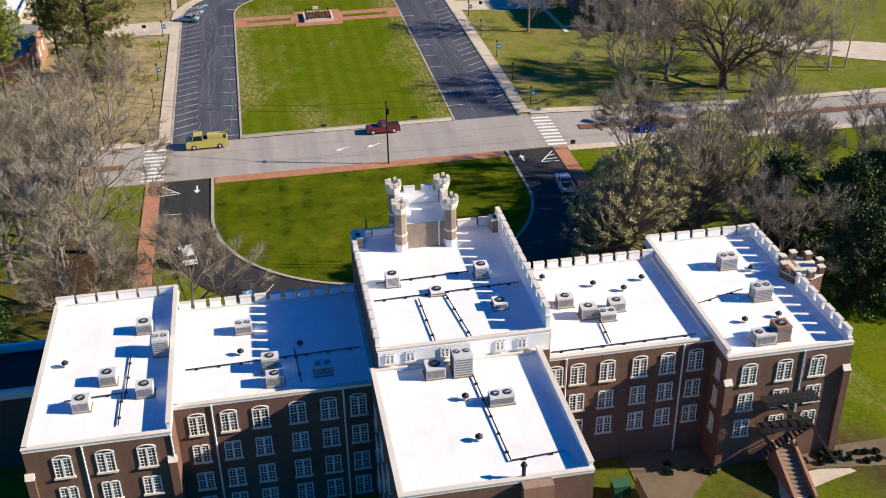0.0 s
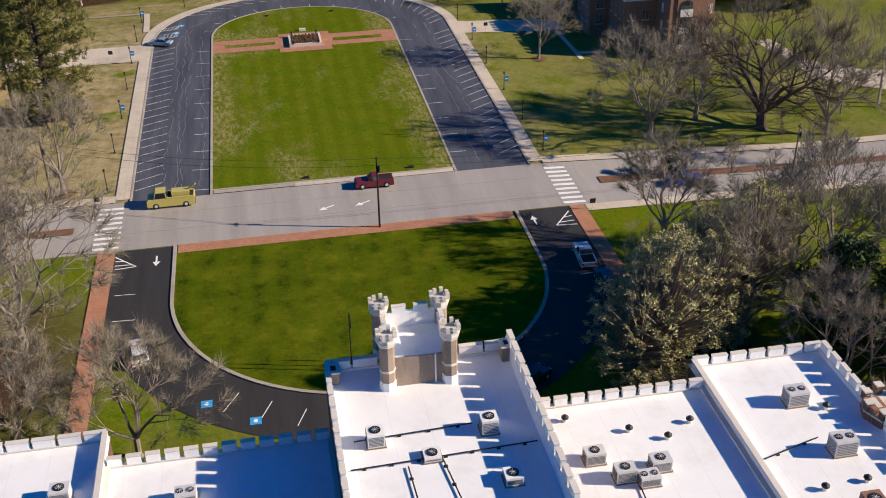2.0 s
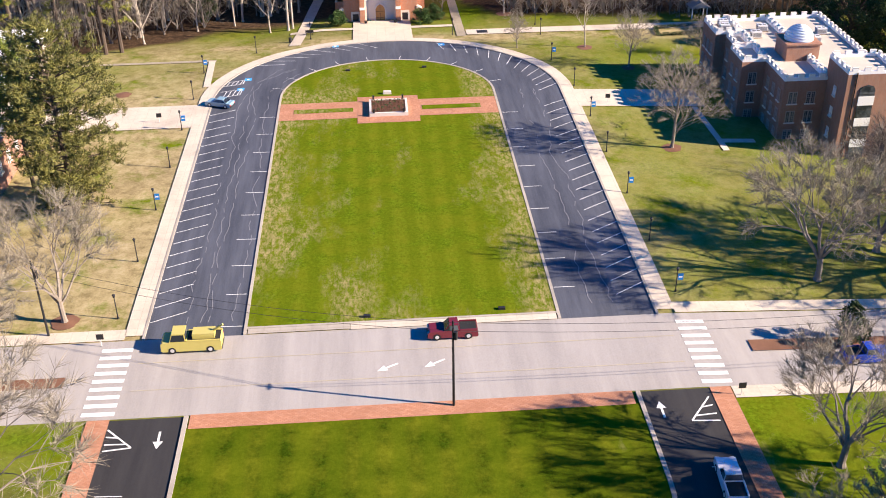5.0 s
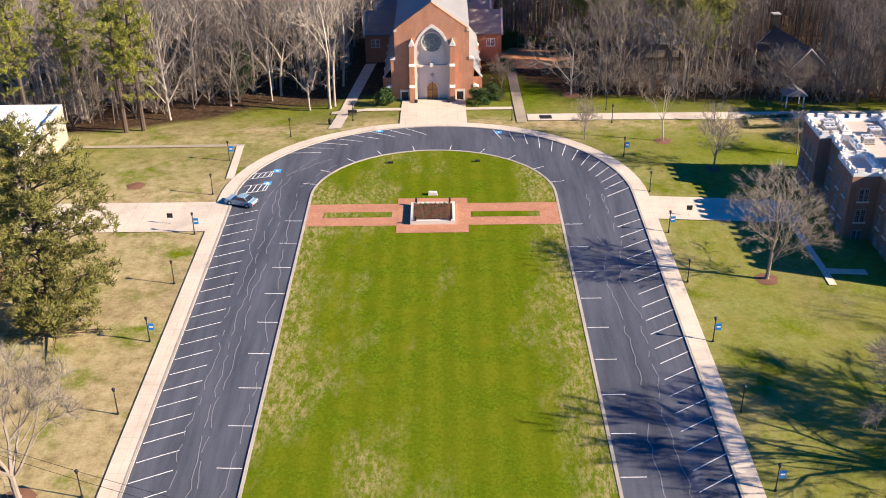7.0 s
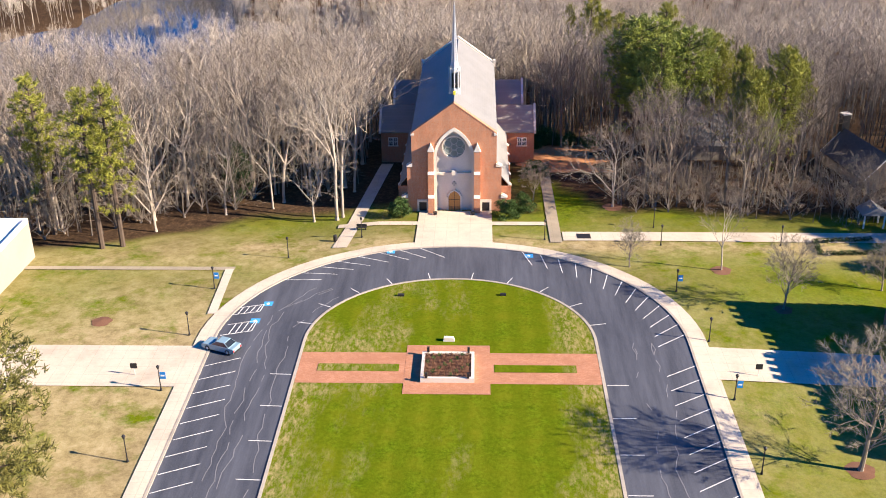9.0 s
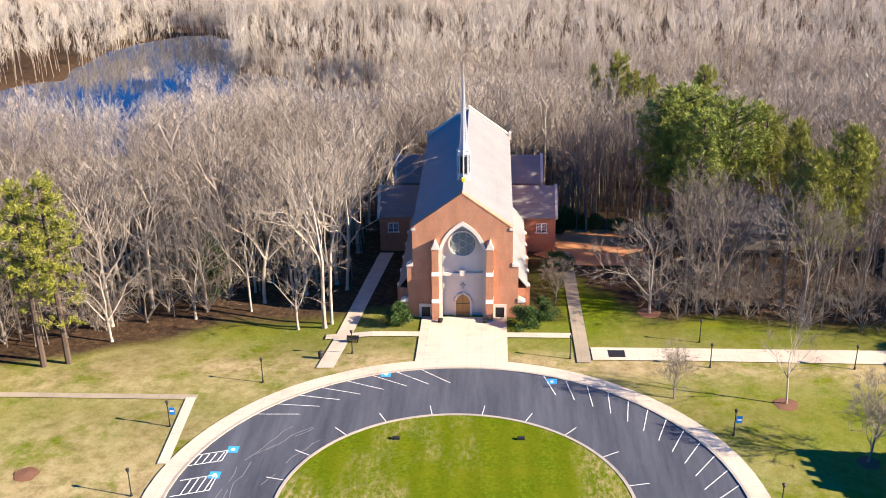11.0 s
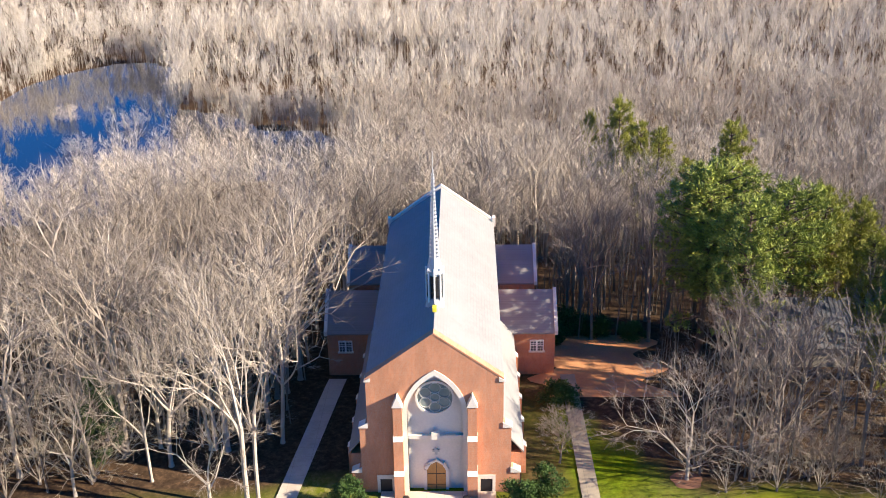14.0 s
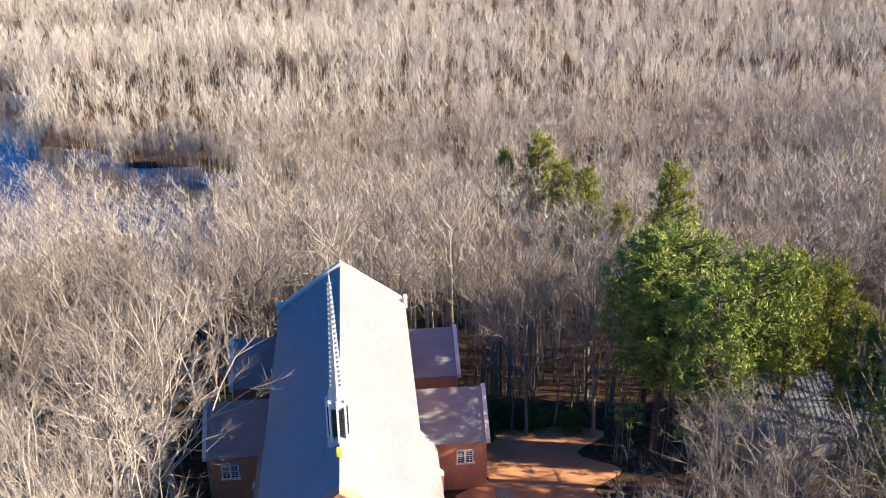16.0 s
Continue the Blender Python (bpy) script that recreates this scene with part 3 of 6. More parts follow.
def bare_meshes(seed, h, trunk, r, spread, up, depth, twigs, bole, mat, twigmat, sides=6, width=0.024, along=0.3, reach=0.0, thin=0.12):
    """A bare tree: a trunk, limbs that leave it over its upper share (along), and fine shoots."""
    rng = random.Random(seed)
    b, tips = B(), []
    p = Vector((0, 0, -0.4))
    d = Vector((rng.uniform(-0.05, 0.05), rng.uniform(-0.05, 0.05), 1)).normalized()
    n = 4
    b.ring(0, 0, r * 1.7, -0.4, 0.5, 8, r)
    for s in range(n):
        q = p + d * (trunk / n)
        b.tube(p, q, r * (1 - thin * s / n), r * (1 - thin * (s + 1) / n), 8)
        p = q
        d = (d + Vector((rng.uniform(-1, 1), rng.uniform(-1, 1), 0)) * 0.06).normalized()
    first = reach or (h - trunk) * 0.40
    for k in range(bole):
        t = 2 * math.pi * (k / bole) + rng.uniform(-0.5, 0.5)
        e = (Vector((math.cos(t), math.sin(t), 0)) * spread * rng.uniform(0.6, 1.4) + Vector((0, 0, 1))).normalized()
        limb(b, tips, p - d * trunk * rng.uniform(0, along), e, r * (1 - thin) * rng.uniform(0.5, 0.72), first * rng.uniform(0.8, 1.15), depth, rng, spread, up, sides)
    limb(b, tips, p, d, r * (1 - thin) * 0.82, first, depth, rng, spread, up, sides)
    return b.mesh("trunk", mat), shoots(tips, rng, twigs, first * 0.27, width).mesh("crown", twigmat), max(v[2] for v in b.v)


def shared(name, me, parent, label=""):
    ob = new(name, me)
    ob.parent = parent
    if label:
        ob["label"] = label
    return ob


def plant(kind, x, y, h, variant, label, group="", turn=0.0, name="tree", wide=1.0):
    """Sets one tree of the given meshes (trunk, crown, their height) on the ground."""
    tr, cr, hh = variant
    ob = thing(name, x, y, g0(x, y), label, "tree", group, turn)
    s = h / hh
    ob.scale = (s * wide, s * wide, s)
    shared("trunk", tr, ob)
    if cr:
        shared("crown", cr, ob)
    return ob


def core(b, c, rad, flat, rng, n=26):
    """The dense inside of a clump: crossing sprays."""
    for k in range(n):
        p = Vector(c) + Vector((rng.uniform(-1, 1), rng.uniform(-1, 1), rng.uniform(-1, 1) * flat)) * rad * 0.6
        a = Vector((rng.uniform(-1, 1), rng.uniform(-1, 1), rng.uniform(-0.5, 0.7))).normalized()
        s = a.orthogonal().normalized()
        s.rotate(Matrix.Rotation(rng.uniform(0, 6.28), 3, a))
        b.add([p - a * rad * 0.3 - s * rad * 0.13, p - a * rad * 0.28 + s * rad * 0.13, p + a * rad * 0.45], [(0, 1, 2)])


def cloud(b, c, rad, count, size, rng, flat=0.7, thin=False):
    """A clump of leaves or needles round a dense heart."""
    core(b, c, rad * 0.8, flat, rng)
    for k in range(count):
        v = Vector((rng.gauss(0, 1), rng.gauss(0, 1), rng.gauss(0.25, 1))).normalized()
        r = rng.uniform(0.55, 0.98)
        p = Vector(c) + Vector((v.x * rad * r, v.y * rad * r, v.z * rad * flat * r))
        a = (v * 0.9 + Vector((rng.uniform(-1, 1), rng.uniform(-1, 1), rng.uniform(-0.6, 0.9)))).normalized()
        s = a.orthogonal().normalized() * size * (0.08 if thin else 0.42)
        s.rotate(Matrix.Rotation(rng.uniform(0, 6.28), 3, a))
        e = p + a * size * rng.uniform(0.7, 1.4)
        b.add([p - s, p + s, e], [(0, 1, 2)])


def tuft(b, p, out, size, rng, count=15):
    """A spray of needles at the end of a shoot."""
    for k in range(count):
        v = (out * 0.5 + Vector((rng.gauss(0, 0.7), rng.gauss(0, 0.7), rng.gauss(0.3, 0.55)))).normalized()
        s = v.orthogonal().normalized() * size * 0.095
        s.rotate(Matrix.Rotation(rng.uniform(0, 6.28), 3, v))
        o = p + Vector((rng.uniform(-1, 1), rng.uniform(-1, 1), rng.uniform(-1, 1))) * size * 0.35
        b.add([o - s, o + s, o + v * size * rng.uniform(0.6, 1.2)], [(0, 1, 2)])


def pine_meshes(seed, h, clear, width, mat, boughs=80, tufts=16, size=0.62, barkmat=None):
    """A tall pine: bare lower stem, boughs in whorls that carry sprays of needles, a rounded head."""
    rng = random.Random(seed)
    t, c = B(), B()
    t.ring(0, 0, h * 0.017, -0.4, h * 0.5, 7, h * 0.012)
    t.ring(0, 0, h * 0.012, h * 0.5, h * 0.97, 6, h * 0.003)
    for i in range(7):
        z, a = h * clear * rng.uniform(0.45, 0.95), rng.uniform(0, 6.28)
        t.tube((0, 0, z), (math.cos(a) * width * 0.4, math.sin(a) * width * 0.4, z + rng.uniform(-0.6, 0.6)), h * 0.003, h * 0.001, 3)
    for i in range(6):
        z, a = h * clear * rng.uniform(0.55, 0.98), rng.uniform(0, 6.28)
        e = Vector((math.cos(a), math.sin(a), 0)) * width * rng.uniform(0.5, 0.8) + Vector((0, 0, z - 0.4))
        t.tube((0, 0, z), e, h * 0.004, h * 0.0015, 4)
        for k in range(6):
            tuft(c, Vector((0, 0, z)).lerp(e, rng.uniform(0.5, 1.0)) + Vector((rng.gauss(0, 0.5), rng.gauss(0, 0.5), 0.1)), Vector((0, 0, 1)), size, rng)
    lean = [rng.uniform(0.5, 1.15) for k in range(7)]
    for i in range(boughs):
        f = (i + rng.uniform(0, 1)) / boughs
        z = h * (clear + (0.96 - clear) * f)
        a = i * 2.4 + rng.uniform(-0.5, 0.5)
        side = lean[int((a % 6.283) / 6.283 * 7) % 7]
        reach = width * side * (0.5 + 0.5 * min(1.0, f / 0.3)) * math.sqrt(max(0.04, 1 - max(0, (f - 0.3) / 0.72) ** 2)) * rng.uniform(0.7, 1.1)
        d = Vector((math.cos(a), math.sin(a), 0))
        foot, tip = Vector((0, 0, z - reach * 0.12)), d * reach + Vector((0, 0, z + reach * (-0.12 + 0.55 * f)))
        t.tube(foot, foot.lerp(tip, 0.85), h * 0.0045, h * 0.0015, 4)
        n = max(5, int(tufts * reach / width))
        cross = Vector((-d.y, d.x, 0))
        for k in range(n):
            u = rng.uniform(0.28, 1.0)
            p = foot.lerp(tip, u) + cross * rng.gauss(0, 0.16) * reach * (0.4 + 0.6 * u) + Vector((0, 0, rng.gauss(0.1, 0.35)))
            tuft(c, p, (d + Vector((0, 0, 0.5))).normalized(), size * rng.uniform(0.75, 1.3), rng)
    for k in range(9):
        tuft(c, Vector((rng.gauss(0, 0.4), rng.gauss(0, 0.4), h * rng.uniform(0.93, 0.99))), Vector((0, 0, 1)), size, rng)
    return t.mesh("trunk", barkmat or DARKB), c.mesh("crown", mat), h


def leafy_meshes(seed, h, trunk, width, mat, clumps=60, count=60, size=0.5, barkmat=None, tight=0.22):
    """A broad tree or shrub that keeps its leaves."""
    rng = random.Random(seed)
    t, c, tips = B(), B(), []
    t.ring(0, 0, h * 0.03, -0.4, trunk, 7, h * 0.02)
    for k in range(clumps):
        a, f = rng.uniform(0, 6.28), rng.uniform(0.0, 1.0)
        z = trunk * 0.6 + (h - trunk * 0.6) * f
        reach = width * math.sin(math.pi * min(1, 0.18 + f * 0.76)) * math.sqrt(rng.uniform(0.15, 1))
        e = Vector((math.cos(a) * reach, math.sin(a) * reach, z))
        t.tube((0, 0, max(trunk * 0.6, z * 0.55)), e, h * 0.008, h * 0.002, 4)
        cloud(c, e, width * tight * rng.uniform(0.73, 1.27), count, size, rng, 0.75)
    return t.mesh("trunk", barkmat or DARKB), c.mesh("crown", mat), h


def bush(x, y, w, h, mat, label, seed, name="shrub"):
    rng = random.Random(seed)
    c, t = B(), B()
    for k in range(4):
        a = rng.uniform(0, 6.28)
        t.tube((0, 0, -0.2), (math.cos(a) * w * 0.4, math.sin(a) * w * 0.4, h * 0.7), 0.05, 0.02, 4)
    for k in range(22):
        a, f = rng.uniform(0, 6.28), rng.uniform(0.1, 0.85)
        q = w * 0.75 * math.sqrt(rng.uniform(0, 1)) * math.sin(math.pi * min(1, f * 0.6 + 0.35))
        cloud(c, (math.cos(a) * q, math.sin(a) * q, h * f), w * 0.33, 140 if w > 1 else 45, 0.17 if w > 1 else 0.12, rng, 0.8)
    ob = thing(name, x, y, g0(x, y), label, "shrub")
    part("stem", t, DARKB, ob)
    part("foliage", c, mat, ob)


OAKS = [bare_meshes(11 + k, 16, 3.2, 0.38, 0.75, 0.5, 3, 32, 5, BARK, TWIG, 4, 0.020) for k in range(3)]
YOUNG = [bare_meshes(31 + k, 14, 9.0, 0.20, 0.8, 0.6, 2, 20, 30, BARK, TWIG, 4, 0.014, 0.74, 2.9, 0.55) for k in range(2)]
TALL = [bare_meshes(51 + k, 24, 9.0, 0.26, 0.55, 0.7, 3, 6, 3, PALE, WOODS, 4, 0.020) for k in range(3)]
EDGE = [bare_meshes(61 + k, 22, (7, 10, 8.5)[k % 3], 0.27, (0.75, 1.0, 0.85)[k % 3], 0.35, 2, 9, 4, (PALE, PALE, BARK)[k % 3], (WOODS, PALE, WOODS)[k % 3], 4, 0.017) for k in range(6)]
GREAT = [bare_meshes(71, 19, 3.0, 0.75, 1.05, 0.25, 3, 40, 6, DARKB, DTWIG, 5, 0.016)]
DUSKY = [leafy_meshes(75 + k, 17, 3.2, 6.2, OLIVE, 260, 24, 0.17, BARK, 0.10) for k in range(2)]
EASTERN = [bare_meshes(161 + k, 22, (7, 10, 8.5)[k], 0.24, (0.65, 0.8, 0.7)[k], 0.5, 2, 11, 4, STEMS, WOODS, 4, 0.015) for k in range(3)]
BRUSH = [bare_meshes(81 + k, 9, 0.8, 0.11, 0.75, 0.5, 2, 8, 6, (STEMS, BARK)[k % 2], (WOODS, TWIG)[k % 2], 4, 0.013) for k in range(4)]
LIMBY = [bare_meshes(86 + k, 15, 3.6, 0.19, 0.85, 0.3, 3, 9, 3, PALE, WOODS, 4, 0.016) for k in range(3)]
PINES = [pine_meshes(5 + k, 25, 0.40, 4.6, PINE, 40, 24, 0.58) for k in range(3)]

for x, y, h, v, lab, wd in (
    (-24.8, 169.5, 17, OAKS[0], "bare pale tree in a mulch ring beside the road", 0.85),
    (-26.5, 119.0, 20, OAKS[1], "broad bare tree before the hall", 1.0),
    (-25.0, 132.0, 21, OAKS[2], "broad bare tree beside the brick walk", 1.0),
    (-30.0, 145.0, 19, OAKS[0], "bare tree near the road", 1.0),
    (-34.0, 126.0, 20, OAKS[0], "broad bare tree beyond the brick walk", 1.0),
    (-33.0, 156.0, 17, OAKS[2], "bare tree beside the road", 1.0),
    (-22.5, 109.0, 16, OAKS[0], "bare forked tree before the hall", 0.9),
    (-35.0, 139.0, 20, OAKS[1], "broad bare tree beyond the brick walk", 1.0),
    (-10.8, 110.0, 14.5, OAKS[1], "bare tree beside the front drive", 1.0),
    (56.3, 209.2, 15.5, YOUNG[0], "bare round-headed young tree in a mulch ring", 1.25),
    (64.7, 171.9, 18.5, OAKS[2], "bare tree beside the road", 0.9),
    (84.6, 174.0, 21.5, GREAT[0], "great spreading bare tree with dark limbs", 1.0),
    (72.5, 158.6, 6, YOUNG[0], "bare sapling on the road median", 0.8),
    (84.0, 158.6, 6, YOUNG[1], "bare sapling on the road median", 0.8),
    # Added for the shadow it casts over the east lawn.
    (75.0, 178.5, 16, OAKS[1], "bare tree added to shade the lawn beside the great tree", 1.1),
    (94.0, 170.0, 18, OAKS[2], "broad bare tree beside the road", 1.0),
    (54.4, 139.0, 15.5, OAKS[0], "bare spreading tree beside the brick walk", 1.0),
    (55.0, 116.2, 17, OAKS[1], "bare forked tree beside the hall", 0.95),
    (64.0, 124.0, 17, OAKS[2], "bare tree among evergreens", 1.0),
    (72.0, 128.0, 18, OAKS[0], "bare tree among evergreens", 1.0),
    (80.0, 118.0, 19, OAKS[1], "bare tree among evergreens", 1.0),
    (46.5, 124.5, 12, YOUNG[1], "slender bare tree over the parked cars", 1.0),
    (60.0, 104.0, 15, OAKS[2], "bare tree beside the hall", 1.0),
    (38.8, 255.4, 7.5, YOUNG[1], "small bare tree beside the drive", 1.1),
    (51.5, 254.6, 13, TALL[0], "slender bare tree in a mulch ring", 0.8),
    (57.2, 243.2, 11, YOUNG[0], "bare tree beside the path", 1.0),
    (72.2, 249.9, 8, YOUNG[1], "small crooked bare tree", 1.2),
    (-33.4, 271.6, 18, LIMBY[1], "bare pale tree at the wood's edge", 0.9),
    (-23.8, 278.6, 16, LIMBY[2], "bare leaning tree at the wood's edge", 0.8),
    (-8.8, 275.2, 15, LIMBY[0], "bare arching tree at the wood's edge", 0.9),
    (-5.1, 275.2, 29, TALL[1], "tall pale bare tree beside the chapel path", 0.8),
    (-4.3, 276.3, 26, TALL[2], "tall pale bare tree beside the chapel path", 0.7),
    (-16.5, 281.1, 20, TALL[0], "tall pale bare tree at the wood's edge", 0.8),
    (39.2, 279.6, 15, LIMBY[1], "bare tree at the wood's edge", 1.0),
    (26.5, 283.0, 7, YOUNG[0], "small bare tree beside the chapel wall", 1.2),
):
    plant("bare", x, y, h, v, lab, "bare trees", (x * 37 + y * 11) % 360, wide=wd)
for x, y, h in ((98.8, 178.9, 19), (100.4, 177.0, 20), (107.9, 178.4, 21), (109.2, 180.1, 19), (111.8, 179.1, 20), (92, 196, 17)):
    plant("bare", x, y, h, TALL[int(x) % 3], "tall slender bare tree in a row", "slender trees by the road", x * 31 % 360, wide=0.7)
for x, y, h, k in ((-38.7, 262.2, 25, 0), (-36.0, 263.4, 25.5, 1), (-49, 270, 26, 2), (-55, 262, 27, 0)):
    plant("pine", x, y, h, PINES[k], "tall pine with a bare stem and yellow-green crown", "pines by the woods", x * 17 % 360, name="pine_tree")
BIGP = [pine_meshes(95 + k, 25, (0.38, 0.40, 0.46)[k], 6.6, (BIGPINE, PINE, BIGPINE)[k], (92, 76, 60)[k], 30, 0.62) for k in range(3)] + [pine_meshes(99, 25, 0.18, 5.0, PINE, 80, 26, 0.62)]
plant("ever", -29.6, 197.0, 27, pine_meshes(91, 27, 0.05, 8.2, CONIFER, 110, 46, 0.62), "broad evergreen conifer beside the path", name="conifer_tree")
plant("ever", -37, 204, 22, BIGP[0], "dense dark conifer near the path", name="conifer_tree", wide=0.8)
plant("ever", -44, 188, 24, BIGP[0], "dense dark conifer near the path", name="conifer_tree")
for x, y, h, k in ((40.6, 110.2, 17, 0), (43.4, 110.6, 19, 1), (49.0, 121.0, 13, 0), (53.5, 126.0, 13, 1), (58.0, 121.5, 17, 0), (62.0, 128.0, 14, 1), (50.5, 115.5, 15, 0)):
    plant("leafy", x, y, h, DUSKY[k], "broad tree with thin olive-brown leaves beside the hall", "olive trees by the hall", x * 41 % 360)
plant("ever", 63.0, 158.6, 5, leafy_meshes(84, 7, 1, 2.8, EVERG, 34, 60, 0.4), "dark evergreen beside the road", name="evergreen_tree")
MAG = leafy_meshes(85, 14, 1.5, 6.0, EVERG, 100, 60, 0.32)
for x, y, h, a in ((64, 112, 14, 0), (71, 107, 15, 70), (78, 112, 13, 140), (68, 98, 13, 200), (75, 97, 12, 310), (85, 104, 14, 30), (100, 250, 15, 40), (106, 243, 16, 100), (112, 238, 14, 150), (98, 262, 15, 220), (108, 256, 17, 260), (118, 248, 16, 330), (121, 233, 14, 20), (-35, 104, 13, 90), (-42, 112, 14, 10)):
    plant("ever", x, y, h, MAG, "dense dark evergreen tree beside the buildings", "dense evergreens", a, name="evergreen_tree")
for x, y, h in ((79, 279, 7), (86, 281, 8), (75, 281, 8), (92, 279, 17), (82, 277, 6), (67, 279, 15), (62, 281, 16)):
    plant("bare", x, y, h, EASTERN[int(x) % 3], "bare forest tree before the grey-roofed house", "trees at the wood's edge", x * 29 % 360)
# The pine at (47.5, 317.5) is added to shade the rear transept.
for x, y, h, k, w_ in ((46.3, 308.5, 26, 0, 1.15), (48.6, 299.5, 24, 2, 0.9), (47.5, 317.5, 23, 2, 0.8), (54.0, 304.0, 25, 2, 0.85), (60.0, 308.5, 23, 1, 0.75), (62.5, 288.0, 21, 1, 0.75), (56.0, 340, 24.5, 3, 0.85), (43.4, 366.5, 23, 3, 0.85), (38.5, 369, 20, 1, 0.5), (46.5, 362, 20, 3, 0.85), (66, 312, 20, 1, 0.7), (64, 302.5, 19, 1, 0.7), (48.5, 356, 20, 3, 0.85), (51.5, 347, 17, 3, 0.8), (68.0, 291.5, 24, 1, 0.7), (72.5, 299, 20, 1, 0.6), (66, 289, 14, 2, 0.5), (66, 301, 18, 2, 0.6)):
    plant("pine", x, y, h, BIGP[k], "large pine with a deep green crown in the woods", "pines in the woods", x * 53 % 360, name="pine_tree", wide=w_)
plant("ever", -22.7, 284.6, 10, MAG, "small evergreen at the wood's edge", name="evergreen_tree", wide=0.6)
for x, y, w_, h, s in ((5.0, 275.2, 2.4, 3.0, 1), (22.0, 275.0, 2.5, 3.2, 2), (24.8, 277.8, 2.2, 3.2, 3), (27.5, 296, 3.0, 2.5, 4), (30.5, 317, 3.2, 3.6, 5), (34.5, 315.5, 2.8, 2.6, 6), (38.5, 314.5, 2.4, 2.4, 7), (28.8, 313.6, 2.2, 2.4, 8)):
    bush(x, y, w_, h, HEDGE, "clipped round green shrub beside the chapel", s)


# ---- the woods: uncountable bare trees, one mass a stretch ----
def simple_tree(rng, h, limbs, twigs, wt, stem=0.15, low=0.42, rise=1.3, long=0.09, loose=0.32):
    """Triangles of a slim bare tree seen from afar (stem and limbs, then twigs that grow upwards)."""
    wood_, fine = [], []

    def blade(a, b, w0, w1):
        a, b = np.array(a), np.array(b)
        th = rng.uniform(0, 3.14)
        s = np.array([math.cos(th), math.sin(th), 0.0])
        for k in range(2 if w0 > 0.05 else 1):
            wood_.append((a - s * w0, a + s * w0, b + s * w1))
            if w0 > 0.09:
                wood_.append((a - s * w0, b + s * w1, b - s * w1))
            s = np.array([-s[1], s[0], 0.0])

    lean = np.array([rng.uniform(-0.06, 0.06), rng.uniform(-0.06, 0.06)])
    blade((0, 0, -1), (lean[0] * h, lean[1] * h, h * 0.86), stem, 0.02)
    for i in range(limbs):
        f = low + (0.86 - low) * rng.uniform(0, 1)
        o = np.array([lean[0] * h * f, lean[1] * h * f, h * f])
        a = rng.uniform(0, 6.28)
        l = h * rng.uniform(0.20, 0.34) * (1.35 - f)
        v = np.array([math.cos(a), math.sin(a), rise * rng.uniform(0.6, 1.5)])
        e = o + v / np.linalg.norm(v) * l * 1.25
        blade(o, e, stem * 0.42, 0.012)
        for k in range(twigs):
            q = o + (e - o) * rng.uniform(0.25, 1.0)
            v = np.array([rng.gauss(0, loose), rng.gauss(0, loose), rng.uniform(0.9, 1.6) - 2.2 * loose + rng.uniform(0, loose)])
            tip = q + v * h * long
            th = rng.uniform(0, 3.14)
            s = np.array([math.cos(th), math.sin(th), 0]) * wt
            fine.append((q - s, q + s, tip))
    return np.array(wood_, dtype=np.float32), np.array(fine, dtype=np.float32)


def wood(name, spots, variants, mats, label, seed):
    rs = np.random.RandomState(seed)
    out = ([], [])
    for (x, y, s) in spots:
        v = variants[rs.randint(len(variants))]
        t = rs.uniform(0, 6.28)
        c, d = math.cos(t), math.sin(t)
        wd = rs.uniform(0.85, 1.25)
        z = g0(x, y)
        for k in (0, 1):
            q = v[k] * s
            p = np.empty_like(q)
            p[..., 0] = (q[..., 0] * c - q[..., 1] * d) * wd + x
            p[..., 1] = (q[..., 0] * d + q[..., 1] * c) * wd + y
            p[..., 2] = q[..., 2] + z
            out[k].append(p)
    parts = [np.concatenate(o).reshape(-1, 3) for o in out]
    vs = np.concatenate(parts)
    n = len(vs) // 3
    me = bpy.data.meshes.new(name)
    me.vertices.add(n * 3)
    me.vertices.foreach_set("co", vs.ravel())
    me.loops.add(n * 3)
    me.loops.foreach_set("vertex_index", np.arange(n * 3, dtype=np.int32))
    me.polygons.add(n)
    me.polygons.foreach_set("loop_start", np.arange(0, n * 3, 3, dtype=np.int32))
    slot = np.ones(n, dtype=np.int32)
    slot[:len(parts[0]) // 3] = 0
    for m in mats:
        me.materials.append(m)
    me.polygons.foreach_set("material_index", slot)
    me.update(calc_edges=True)
    return tagged(new(name, me), label, "woods", "", "stuff")


def in_pond(x, y, m=1.02):
    return any(((x - cx) / rx) ** 2 + ((y - cy) / ry) ** 2 < m * m for cx, cy, rx, ry, _ in PONDS)


def free(x, y):
    if y < woods_edge(x) or any(in_pond(x, y + k) for k in (0, 6, 12, 18)):
        return False
    if -3 < x < 27.5 and y < 323:
        return False
    if 26 < x < 40 and y < 313:
        return False
    if (52 < x < 74 and 304 < y < 318) or (78 < x < 91 and 284 < y < 306):
        return False
    return True


rs = np.random.RandomState(4)
near, mid, far = [], [], []
for y in np.arange(262, 660, 1.0):
    step = float(np.interp(y, [262, 330, 420, 660], [3.3, 3.6, 4.2, 4.8]))
    if rs.uniform() > 1.0 / step:
        continue
    half = 60 + (y - 150) * 0.52
    for x in np.arange(8 - half, 8 + half, step):
        px, py = x + rs.uniform(-0.5, 0.5) * step, y + rs.uniform(-0.5, 0.5) * step
        if free(px, py) and noise.noise((px * 0.03, py * 0.03, 3)) > (-0.42 if py < 335 else -0.7):
            stand = 1 + 0.28 * noise.noise((px * 0.022, py * 0.035, 7))
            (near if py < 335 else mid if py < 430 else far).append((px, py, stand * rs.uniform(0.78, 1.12)))
